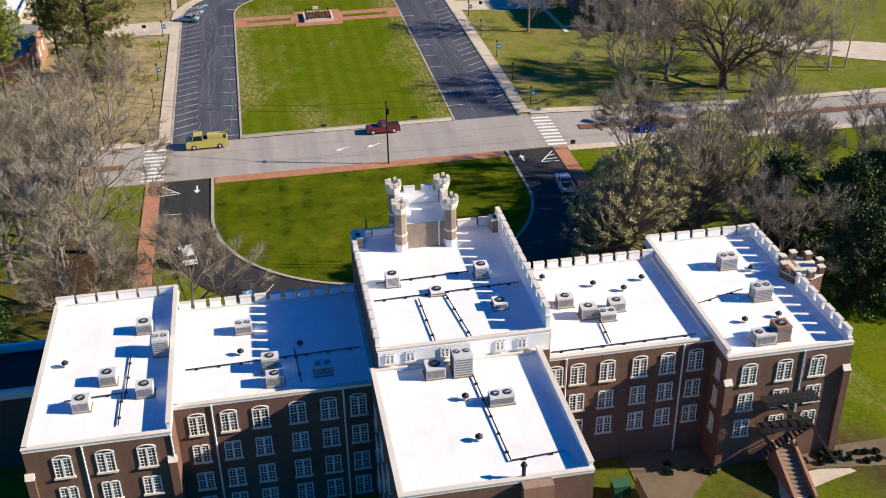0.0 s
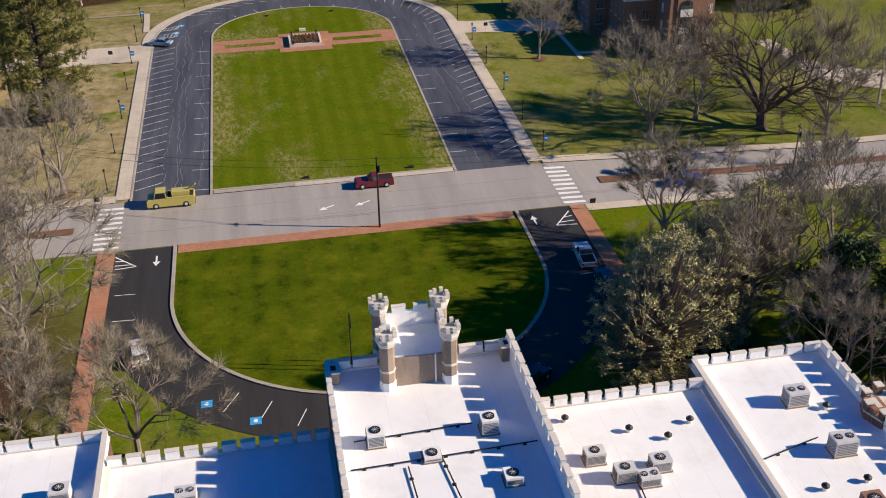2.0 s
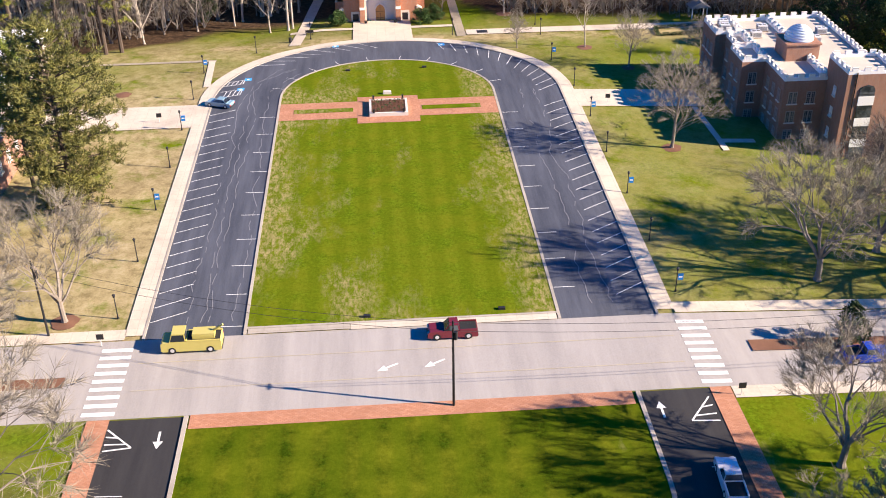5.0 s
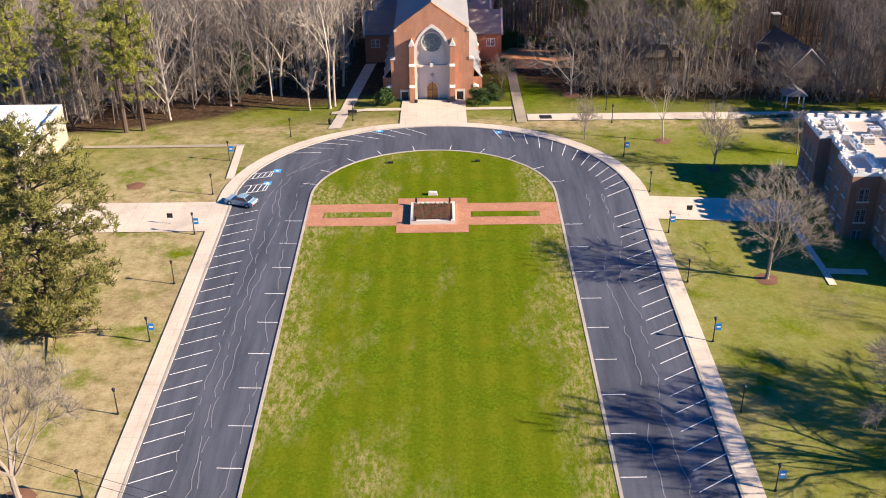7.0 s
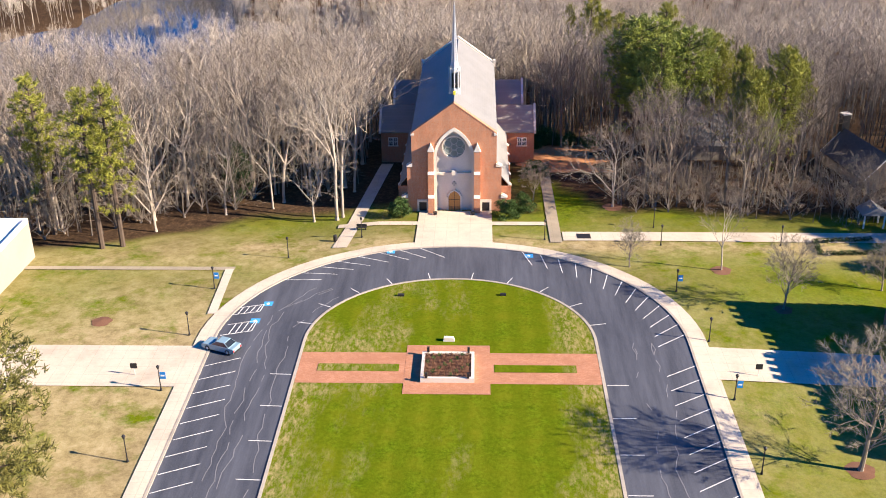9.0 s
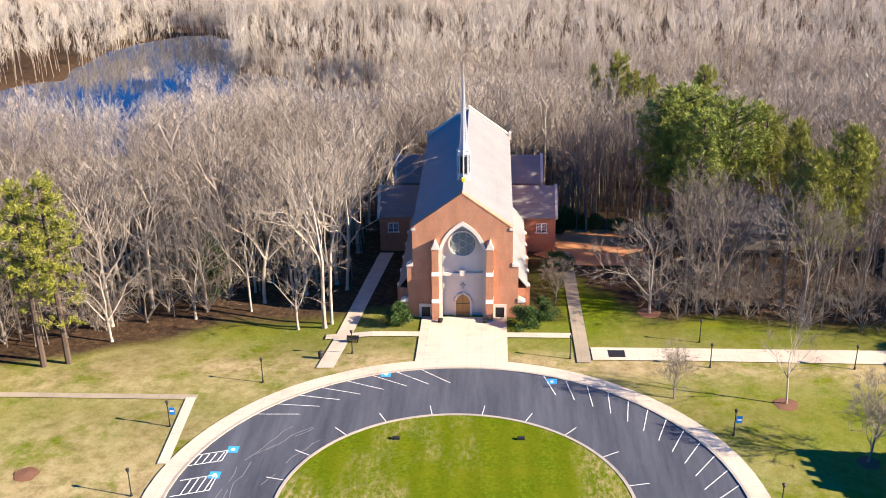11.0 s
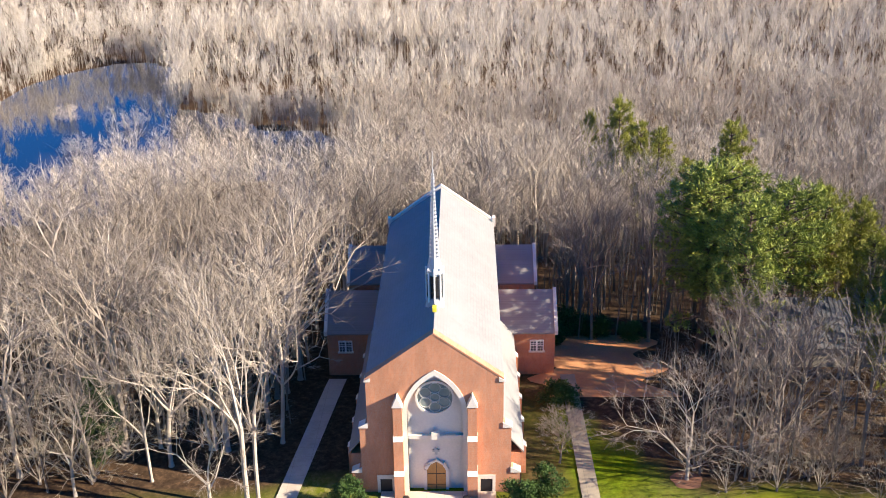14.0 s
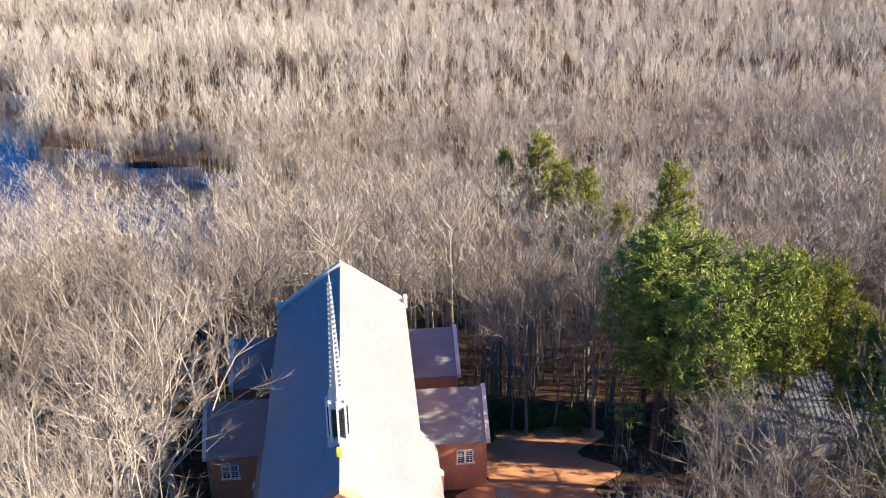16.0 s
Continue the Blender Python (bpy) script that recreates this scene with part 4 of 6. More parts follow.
for k in range(330):
    px = rs.uniform(27.5, 100) if k % 3 else rs.uniform(-75, -3)
    py = woods_edge(px) + rs.uniform(2, 50) if k % 3 == 0 or px > 50 else rs.uniform(313, 352)
    if free(px, py):
        near.append((px, py, rs.uniform(0.28, 0.6)))
for k in range(150):
    px = rs.uniform(68, 106)
    py = woods_edge(px) + 30 * rs.uniform(0, 1) ** 1.4
    if free(px, py):
        near.append((px, py, rs.uniform(0.6, 1.0)))
for cx, cy, rx, ry, _ in PONDS[:3]:
    for k in range(240):
        a, d = rs.uniform(0.1, 3.04), rs.uniform(1.0, 1.16)
        px, py = cx + rx * d * math.cos(a), cy + ry * d * math.sin(a)
        if not in_pond(px, py, 1.0):
            (mid if py < 430 else far).append((px, py, rs.uniform(0.3, 0.7)))
near = [(x, y, s * (0.36 if 68 < x < 86 and y < 290 else 0.4 if 40 < x < 72 and 293 < y < 314 else 1)) for x, y, s in near]
rr = random.Random(8)
DENSE = [simple_tree(rr, 19, 14, 9, 0.014, 0.15, 0.50, 0.8, 0.085, 0.55) for k in range(8)]
MIDT = [simple_tree(rr, 17, 15, 13, 0.028, 0.12, 0.40, 1.2, 0.10, 0.42) for k in range(8)]
FART = [simple_tree(rr, 15.5, 8, 14, 0.034, 0.06, 0.25, 2.2, 0.20) for k in range(8)]
for k in range(230):
    x, y = rs.uniform(-66, 80), 0.0
    y = woods_edge(x) + rs.uniform(0.3, 46)
    if free(x, y) and not (41 < x < 66 and y < 318) and not (68 < x < 86 and y < 292):
        plant("bare", x, y, rs.uniform(16, 24), EDGE[k % 6] if x < 28 else EASTERN[k % 3], "pale bare forest tree at the edge of the woods", "trees at the wood's edge", rs.uniform(0, 360), wide=rs.uniform(0.75, 1.0))
for k in range(16):
    x, y = rs.uniform(43, 67), rs.uniform(278, 291)
    plant("bare", x, y, rs.uniform(13, 19), EASTERN[k % 3], "dark slender forest tree at the edge of the woods", "trees at the wood's edge", rs.uniform(0, 360), wide=rs.uniform(0.7, 0.95))
for k in range(64):
    x = rs.uniform(34, 96) if k < 44 else rs.uniform(-60, -6)
    y = woods_edge(x) + rs.uniform(0.2, 9 if k < 44 else 5)
    if free(x, y):
        plant("bare", x, y, rs.uniform(5, 10.5), BRUSH[k % 4], "low bare brush at the edge of the woods", "brush at the wood's edge", rs.uniform(0, 360), name="bare_shrub", wide=rs.uniform(0.9, 1.3))
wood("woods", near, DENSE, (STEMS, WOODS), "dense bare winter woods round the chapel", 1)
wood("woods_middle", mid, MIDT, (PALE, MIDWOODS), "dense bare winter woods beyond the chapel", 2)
wood("woods_far", far, FART, (FARWOODS, FARWOODS), "far bare winter woods with haze painted into the twigs", 3)
for cx, cy, r in ((-85.5, 451, 5), (-68.5, 447, 8), (-74, 425, 6)):
    b = B()
    b.ring(cx, cy, r * 0.7, -17.2, -15.7, 14, r * 0.4)
    setting("islet", b, WOOD, "small islet in the pond", "islet")
    wood("reeds", [(cx + rs.uniform(-r, r) * 0.6, cy + rs.uniform(-r, r) * 0.5, 0.42) for k in range(14)], MIDT, (PALE, MIDWOODS), "pale bare brush on an islet", 5)


# ---- the old hall: wings, links, centre block, back wing and tower ----
def window(parent, x, y, z, w, h, arched=True, name="window", axis="y", side=-1, pane_mat=None, frame_mat=None):
    """A double sash window with frame, mullion, glazing bars, sill and panes, set on a wall plane."""
    f, g = B(), B()

    def P(u, v, d):
        return (x + u, y + side * d, z + v) if axis == "y" else (x + side * d, y + u, z + v)

    def bar(u0, u1, v0, v1, d0, d1, m):
        q = [P(u, v, d) for d in (d0, d1) for v in (v0, v1) for u in (u0, u1)]
        m.add(q, [(0, 2, 3, 1), (4, 5, 7, 6), (0, 1, 5, 4), (2, 6, 7, 3), (0, 4, 6, 2), (1, 3, 7, 5)])

    hw, hh = w / 2, h / 2
    t = 0.11
    bar(-hw, -hw + t, -hh, hh, -0.02, 0.10, f)
    bar(hw - t, hw, -hh, hh, -0.02, 0.10, f)
    bar(-hw, hw, hh - t, hh, -0.02, 0.102, f)
    bar(-0.10, 0.10, -hh, hh, -0.02, 0.098, f)
    if arched:
        n = 8
        for i in range(n):
            a0, a1 = math.pi * i / n, math.pi * (i + 1) / n
            q = [(math.cos(a) * r * hw, hh - 0.02 + math.sin(a) * r * 0.42 * hw) for a in (a0, a1) for r in (0.86, 1.06)]
            vs = [P(u, v, d) for d in (0.0, 0.09) for u, v in q]
            f.add(vs, [(0, 1, 3, 2), (4, 6, 7, 5), (0, 2, 6, 4), (1, 5, 7, 3)])
        ar = [P(math.cos(math.pi * i / n) * hw * 0.9, hh - 0.02 + math.sin(math.pi * i / n) * 0.36 * hw, 0.03) for i in range(n + 1)]
        g.add(ar, [tuple(range(len(ar)))])
    for s in (-1, 1):
        c = s * hw * 0.5
        bar(c - 0.02, c + 0.02, -hh, hh, 0.03, 0.06, f)
        for k in range(1, 6):
            v = -hh + h * k / 6
            bar(c - hw * 0.42, c + hw * 0.42, v - (0.05 if k == 3 else 0.02), v + (0.05 if k == 3 else 0.02), 0.028, 0.062, f)
    ob = part(name, f, frame_mat or TRIM, parent)
    for s in (-1, 1):
        q = B()
        u0, u1 = sorted((s * 0.09, s * (hw - 0.1)))
        bar(u0, u1, -hh, hh - 0.1, 0.01, 0.03, q)
        part("pane", q, pane_mat or GLASS, ob)
    if arched:
        part("fanlight", g, GLASS, ob)
    sl = B()
    bar(-hw - 0.12, hw + 0.12, -hh - 0.18, -hh, -0.02, 0.2, sl)
    part("sill", sl, STONE, ob)
    return ob


def merlons(parent, x0, y0, x1, y1, z, hgt=0.75, wid=1.12, gap=0.4, th=0.4, mat=None):
    """A battlement from one point to another: teeth and their stone caps, each a piece."""
    mat = mat or ROOF
    ln = math.hypot(x1 - x0, y1 - y0)
    n = max(1, round(ln / (wid + gap)))
    along = abs(x1 - x0) > abs(y1 - y0)
    hx, hy = (wid / 2, th / 2) if along else (th / 2, wid / 2)
    for i in range(n):
        t = (i + 0.5) / n
        cx, cy = x0 + (x1 - x0) * t, y0 + (y1 - y0) * t
        piece("merlon", ("m", hx, hy, hgt, mat.name), lambda: B().box(-hx, hx, -hy, hy, 0, hgt), mat, parent, cx, cy, z)
        piece("merlon_cap", ("c", hx, hy), lambda: B().box(-hx - 0.03, hx + 0.03, -hy - 0.03, hy + 0.03, 0, 0.07), STONE, parent, cx, cy, z + hgt)


hall = thing("academic_hall", 0, 0, 0, "old dark-red brick hall with white flat roofs and battlements", "building")


def block(name, x0, x1, y0, y1, roof, up, sides, base=-1.4, lab=""):
    """A brick block with a flat roof inside its parapet; sides says how high each parapet stands and how broad its merlons are (0: none)."""
    w = B()
    w.box(x0, x1, y0, y1, base, roof - 0.06)
    ob = part("wall", w, BRICK, hall, lab)
    r = B()
    r.box(x0 + 0.36, x1 - 0.36, y0 + 0.36, y1 - 0.36, roof - 0.07, roof)
    part("roof", r, ROOF, ob)
    pb, cb = B(), B()
    for s, (x, X, y, Y) in dict(S=(x0, x1, y0, y0 + 0.35), N=(x0, x1, y1 - 0.35, y1), W=(x0, x0 + 0.35, y0 + 0.352, y1 - 0.352), E=(x1 - 0.35, x1, y0 + 0.352, y1 - 0.352)).items():
        hh, teeth = sides.get(s, (up, 0))
        pb.box(x + 0.003, X - 0.003, y + 0.003, Y - 0.003, roof - 0.06, roof + hh)
        cb.box(x - 0.06, X + 0.06, y - 0.06, Y + 0.06, roof + hh, roof + hh + 0.10)
        if teeth:
            mx, my = (x + X) / 2, (y + Y) / 2
            ends = (x, my, X, my) if s in "SN" else (mx, y, mx, Y)
            merlons(ob, *ends, roof + hh + 0.1, wid=teeth)
    part("parapet", pb, ROOF, ob)
    part("coping", cb, STONE, ob)
    return ob


lw = block("left wing", -22.7, -10.45, 74.0, 97.2, 11.9, 0.25, dict(N=(0.1, 1.75), E=(1.0, 0)))
ll = block("left link", -10.44, 7.6, 77.4, 93.7, 11.9, 0.2, dict(N=(0.1, 1.12), W=(0.2, 0)))
rl = block("right link", 23.3, 39.95, 77.7, 94.0, 11.9, 0.2, dict(N=(0.1, 1.12)))
rw = block("right wing", 39.96, 52.5, 74.4, 97.0, 11.9, 0.25, dict(N=(0.1, 1.4), E=(0.5, 1.25), W=(0.9, 0)))
cb_ = block("centre", 7.61, 23.29, 76.1, 97.0, 16.2, 0.25, dict(N=(0.2, 2.0), E=(1.5, 1.3), W=(0.4, 1.12)))
bw = block("back wing", 7.0, 22.2, 59.6, 76.09, 14.4, 0.2, dict(E=(0.75, 0), W=(0.15, 0)))
# white rise with small windows between back wing and centre block
r = B()
r.box(7.7, 23.2, 76.02, 76.085, 14.45, 16.3)
part("clerestory", r, ROOF, hall)
for x in (8.7, 10.5, 13.6, 18.6, 20.6):
    window(hall, x, 76.0, 15.6, 0.8, 0.9, False, "small_window")
# tower with four corner turrets
t = B()
t.box(12.5, 17.6, 93.8, 98.4, -1.4, 19.0)
tower = part("tower", t, TBRICK, hall)
t = B()
t.box(12.85, 17.25, 93.9, 98.05, 19.0, 19.1)
part("roof", t, ROOF, tower)
t = B()
t.box(12.5, 17.6, 98.06, 98.4, 19.0, 20.5)
t.box(12.5, 12.84, 93.8, 98.05, 19.0, 20.2)
t.box(17.26, 17.6, 93.8, 98.05, 19.0, 20.2)
part("parapet", t, ROOF, tower)
t = B()
t.tube((16.4, 93.72, 16.2), (16.4, 93.72, 19.1), 0.07, 0.07, 6)
part("downpipe", t, TRIM, tower)
for x0, y0, x1, y1 in ((13.2, 98.2, 16.9, 98.2), (12.65, 94.4, 12.65, 97.8), (17.45, 94.4, 17.45, 97.8)):
    merlons(tower, x0, y0, x1, y1, 20.2 if y0 != y1 else 20.5, 0.55, 1.15, 0.4, 0.34, ROOF)
for cx, cy in ((12.5, 93.8), (17.6, 93.8), (12.5, 98.4), (17.6, 98.4)):
    b = B()
    b.ring(cx, cy, 0.62, 15.0, 20.7, 8)
    tu = part("turret", b, TBRICK, tower)
    b = B()
    b.ring(cx, cy, 0.68, 18.0, 18.2, 8)
    b.ring(cx, cy, 0.72, 20.5, 20.9, 8, 0.85)
    b.ring(cx, cy, 0.82, 20.9, 21.3, 8)
    for k in range(8):
        a = 2 * math.pi * (k + 0.5) / 8
        px, py = cx + 0.72 * math.cos(a), cy + 0.72 * math.sin(a)
        b.box(px - 0.15, px + 0.15, py - 0.15, py + 0.15, 21.3, 21.75 + 0.1 * (k % 2))
    part("turret_crown", b, STONE, tu)
    b = B()
    b.ring(cx, cy, 0.66, 16.2, 17.0, 8)
    part("flashing", b, ROOF, tu)
# chimneys of the centre block
for x, y, z in ((8.2, 95.6, 17.3), (22.8, 95.9, 17.6)):
    b = B()
    b.box(x - 0.5, x + 0.5, y - 0.6, y + 0.6, 16.0, z)
    ch = part("chimney", b, TBRICK, hall)
    b = B()
    b.box(x - 0.58, x + 0.58, y - 0.68, y + 0.68, z, z + 0.15)
    part("chimney_cap", b, STONE, ch)
    b = B()
    b.box(x - 0.26, x + 0.26, y - 0.32, y + 0.32, z + 0.15, z + 0.165)
    part("flue_opening", b, BLACK, ch)
# windows of the back walls
for x in (-8.6, -5.8, -3.0, 0.3, 3.1, 5.8):
    for z, arch in ((9.9, True), (6.7, False), (3.5, False), (0.6, False)):
        window(hall, x, 77.4, z, 1.5, 2.0 if arch else 1.9, arch)
for x in (24.4, 26.6, 29.5, 32.7, 35.5, 38.3):
    for z, arch in ((9.9, True), (6.7, False), (3.6, False)):
        window(hall, x, 77.7, z, 1.5, 2.0 if arch else 1.9, arch)
for xs, y in (((-19.7, -16.2, -12.75), 74.0), ((42.25, 45.8, 49.15), 74.4)):
    for x in xs:
        for z, arch in ((9.9, True), (6.8, False), (3.7, False)):
            window(hall, x, y, z, 1.55, 2.0 if arch else 1.9, arch)
for y in (76.0,):
    for z in (9.9, 6.7, 3.6):
        window(hall, 39.96, y, z, 0.9, 1.9, False, axis="x", side=-1)
for z in (11.0, 7.5, 4.0):
    for y in (62, 66, 70, 74):
        window(hall, 7.0, y, z, 1.4, 1.9, False, axis="x", side=-1)
# downpipes, brick piers and stone bands on the back walls
for x, y in ((-17.9, 73.94), (-10.55, 73.94), (-7.2, 77.34), (4.5, 77.34), (25.4, 77.64), (37.0, 77.64), (47.6, 74.34)):
    b = B()
    b.tube((x, y, -1), (x, y, 11.9), 0.09, 0.09, 6)
    part("downpipe", b, TRIM, hall)
for x in (-22.5, -10.7, 40.2, 52.2):
    b, c = B(), B()
    y = 74.0 if x < 0 else 74.4
    b.box(x - 0.35, x + 0.35, y - 0.4, y - 0.01, -1.4, 9.2)
    c.slice_x([(y - 0.45, 9.2), (y - 0.01, 9.2), (y - 0.01, 9.7)], x - 0.4, x + 0.4)
    pr = part("buttress", b, BRICK, hall)
    part("buttress_cap", c, STONE, pr)
# bay turret on the east side
b, c = B(), B()
b.ring(53.6, 87.3, 2.3, -1.4, 12.6, 8)
bay = part("bay_turret", b, BRICK, hall)
c.ring(53.6, 87.3, 2.36, 12.6, 12.75, 8)
part("coping", c, STONE, bay)
for k in range(8):
    a = 2 * math.pi * k / 8
    px, py = 53.6 + 2.0 * math.cos(a), 87.3 + 2.0 * math.sin(a)
    piece("merlon", "bay", lambda: B().box(-0.3, 0.3, -0.3, 0.3, 0, 0.75), BRICK, bay, px, py, 12.75)
    piece("merlon_cap", "baycap", lambda: B().box(-0.34, 0.34, -0.34, 0.34, 0, 0.12), STONE, bay, px, py, 13.5)
b = B()
b.box(51.6, 52.9, 86.5, 88.2, 11.9, 13.3)
part("chimney", b, DBRICK, hall)
# low annex beside the west wing
b = B()
b.box(-29.5, -22.72, 88.5, 97.0, -1.4, 7.2)
an = part("annex", b, BRICK, hall)
b = B()
for q in ((-29.5, -22.72, 88.5, 88.9), (-29.5, -22.72, 96.6, 97.0), (-29.5, -29.1, 88.9, 96.6)):
    b.box(*q, 7.2, 8.2)
part("parapet", b, ROOF, an)
b = B()
b.box(-29.1, -22.8, 88.9, 96.6, 7.2, 7.3)
part("roof", b, DARKM, an)


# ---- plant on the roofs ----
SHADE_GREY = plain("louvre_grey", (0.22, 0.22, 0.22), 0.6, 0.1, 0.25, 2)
def roof_unit(x, y, z, w, d, h, fans=1, turn=0.0, tone=METAL):
    ob = thing("rooftop_unit", x, y, z, "grey metal air-conditioning unit with fan on the white roof", "air conditioner", "roof units", turn)
    b = B()
    b.box(-w / 2, w / 2, -d / 2, d / 2, 0.12, h)
    body = part("housing", b, tone, ob)
    b = B()
    b.box(-w / 2 - 0.1, w / 2 + 0.1, -d / 2 - 0.05, d / 2 + 0.05, 0, 0.12)
    part("base", b, WOOD, ob)
    b = B()
    for k in range(7):
        zz = 0.25 + (h - 0.4) * k / 7
        b.box(-w / 2 + 0.08, w / 2 - 0.08, -d / 2 - 0.03, -d / 2 - 0.004, zz, zz + (h - 0.4) / 14)
        b.box(-w / 2 - 0.03, -w / 2 - 0.004, -d / 2 + 0.08, d / 2 - 0.08, zz, zz + (h - 0.4) / 14)
    part("grille", b, SHADE_GREY, ob)
    for k in range(fans):
        cx = (k - (fans - 1) / 2) * w / max(1, fans)
        b = B()
        b.ring(cx, 0, min(w / fans, d) * 0.33, h, h + 0.06, 14)
        f = part("fan_opening", b, DARKM, ob)
        b = B()
        for q in range(4):
            a = math.pi * q / 4
            b.tube((cx - math.cos(a) * 0.3, -math.sin(a) * 0.3, h + 0.08), (cx + math.cos(a) * 0.3, math.sin(a) * 0.3, h + 0.08), 0.015, 0.015, 4)
        part("fan_guard", b, METAL, f)


for x, y in ((-13.5, 90.6), (-16.3, 82.7), (-12.9, 80.2), (-18.3, 79.2)):
    roof_unit(x, y, 11.9, 1.5, 1.3, 1.2, 1)
roof_unit(-11.7, 86.6, 11.9, 1.5, 1.7, 1.9, 2)
for x, y, h in ((-4.0, 88.5, 1.1), (-1.7, 81.8, 1.5), (-1.4, 79.4, 1.2), (3.0, 80.2, 1.1), (27.8, 86.6, 1.2), (29.5, 84.2, 1.3), (31.2, 83.4, 1.0), (32.6, 84.8, 1.2)):
    roof_unit(x, y, 11.9, 1.6, 1.2, h, 2 if h < 1.2 else 1)
for x, y, w_, h in ((46.7, 90.3, 1.8, 1.5), (47.5, 83.8, 1.9, 1.6), (44.4, 76.6, 2.0, 1.2)):
    roof_unit(x, y, 11.9, w_, 1.4, h, 2)
roof_unit(46.2, 76.9, 11.9, 1.5, 1.6, 1.7, 1, 0, DBRICK)
for x, y, h in ((10.6, 87.2, 1.3), (19.3, 87.0, 1.4), (19.8, 81.2, 0.8), (14.5, 84.8, 0.5)):
    roof_unit(x, y, 16.2, 1.3, 1.3, h, 1, 0, TRIM)
roof_unit(12.4, 74.4, 14.4, 1.7, 1.5, 1.2, 1)
roof_unit(14.8, 74.4, 14.4, 1.7, 1.8, 2.2, 2)
roof_unit(17.2, 69.5, 14.4, 2.1, 1.1, 1.0, 2)


def vent(x, y, z, r=0.32):
    ob = thing("roof_vent", x, y, z, "small dark mushroom vent on the white roof", "vent", "roof vents")
    b = B()
    b.ring(0, 0, r * 0.6, 0, r * 1.4, 10)
    part("neck", b, METAL, ob)
    b = B()
    b.ring(0, 0, r, r * 1.2, r * 1.6, 12)
    b.ring(0, 0, r, r * 1.6, r * 2.2, 12, r * 0.35)
    part("cowl", b, DARKM, ob)


for x, y, z in ((14.3, 70.4, 14.4), (14.3, 65.0, 14.4), (26.9, 91.8, 11.9), (31.7, 89.5, 11.9), (37.0, 89.6, 11.9), (44.1, 80.0, 11.9), (47.7, 80.2, 11.9), (48.9, 89.0, 11.9), (1.2, 84.8, 11.9), (-4.4, 84.6, 11.9), (-20.5, 86, 11.9), (34.5, 88, 11.9)):
    vent(x, y, z)


def pipe_run(pts, label="dark pipe run on low blocks across the roof"):
    ob = thing("roof_pipe", *pts[0], label, "pipe", "roof pipes")
    o = Vector(pts[0])
    b = B()
    for a, e in zip(pts, pts[1:]):
        a, e = Vector(a) - o, Vector(e) - o
        b.tube(a + Vector((0, 0, 0.16)), e + Vector((0, 0, 0.16)), 0.06, 0.06, 5)
        n = max(1, int((e - a).length / 2))
        for k in range(n):
            p = a.lerp(e, (k + 0.5) / n)
            piece("block", "pipe block", lambda: B().box(-0.14, 0.14, -0.1, 0.1, 0, 0.12), BLACK, ob, p.x, p.y, 0)
    part("pipe", b, DARKM, ob)


pipe_run([(15.6, 73.5, 14.4), (16.2, 62.0, 14.4), (20.6, 62.3, 14.4)])
pipe_run([(12.6, 84.0, 16.2), (12.9, 76.6, 16.2)])
pipe_run([(15.2, 84.6, 16.2), (16.2, 76.6, 16.2)])
pipe_run([(8.4, 84.4, 16.2), (22.6, 84.9, 16.2)])
pipe_run([(9.0, 87.5, 16.2), (18.2, 87.9, 16.2)])
pipe_run([(-9.5, 83.0, 11.9), (6.8, 83.4, 11.9)])
pipe_run([(0.6, 84.5, 11.9), (0.9, 79.0, 11.9)])
pipe_run([(-14.6, 86.4, 11.9), (-14.7, 79.6, 11.9)])
pipe_run([(24.2, 78.8, 11.9), (38.6, 78.9, 11.9)])
pipe_run([(30.4, 83.0, 11.9), (30.2, 79.2, 11.9)])
pipe_run([(41.0, 84.0, 11.9), (46.4, 85.6, 11.9)])
pipe_run([(-20.0, 80.4, 11.9), (-15.0, 80.6, 11.9), (-15.0, 76.0, 11.9)])
ob = thing("roof_chimney_pipe", 16.7, 60.0, 14.4, "dark metal flue on the roof's edge", "flue")
b = B()
b.ring(0, 0, 0.16, 0, 1.3, 8)
part("pipe", b, DARKM, ob)
b = B()
b.ring(0, 0, 0.28, 1.3, 1.6, 10, 0.12)
part("cowl", b, DARKM, ob)
b = B()
b.box(16.4, 18.8, 58.7, 59.58, 8, 14.5)
st = part("chimney", b, DBRICK, hall)

# ---- fire stair behind the east wing ----
fs = thing("fire_escape", 46.5, 72.6, -1.0, "dark steel fire escape against the brick wall", "stairs")
for z in (5.2, 8.4):
    b = B()
    b.box(-3.0, 2.4, -0.2, 1.4, z, z + 0.08)
    part("landing", b, DARKM, fs)
for x0, z0, x1, z1 in ((-2.6, 2.0, 2.0, 5.2), (2.2, 5.2, -2.2, 8.4), (2.2, 5.2, 5.6, 0.0)):
    b = B()
    n = 12
    for k in range(n):
        q = (k + 0.5) / n
        xx, zz = x0 + (x1 - x0) * q, z0 + (z1 - z0) * q
        b.box(xx - 0.14, xx + 0.14, -0.1, 0.8, zz, zz + 0.04)
    b.tube((x0, -0.15, z0), (x1, -0.15, z1), 0.05, 0.05, 4)
    b.tube((x0, 0.85, z0), (x1, 0.85, z1), 0.05, 0.05, 4)
    b.tube((x0, -0.15, z0 + 1), (x1, -0.15, z1 + 1), 0.03, 0.03, 4)
    part("flight", b, DARKM, fs)
b = B()
for k in range(12):
    x = -3 + 5.4 * k / 11
    for z in (5.2, 8.4):
        b.tube((x, -0.2, z), (x, -0.2, z + 1.05), 0.02, 0.02, 4)
for z in (6.25, 9.45):
    b.tube((-3, -0.2, z), (2.4, -0.2, z), 0.03, 0.03, 4)
part("railing", b, DARKM, fs)
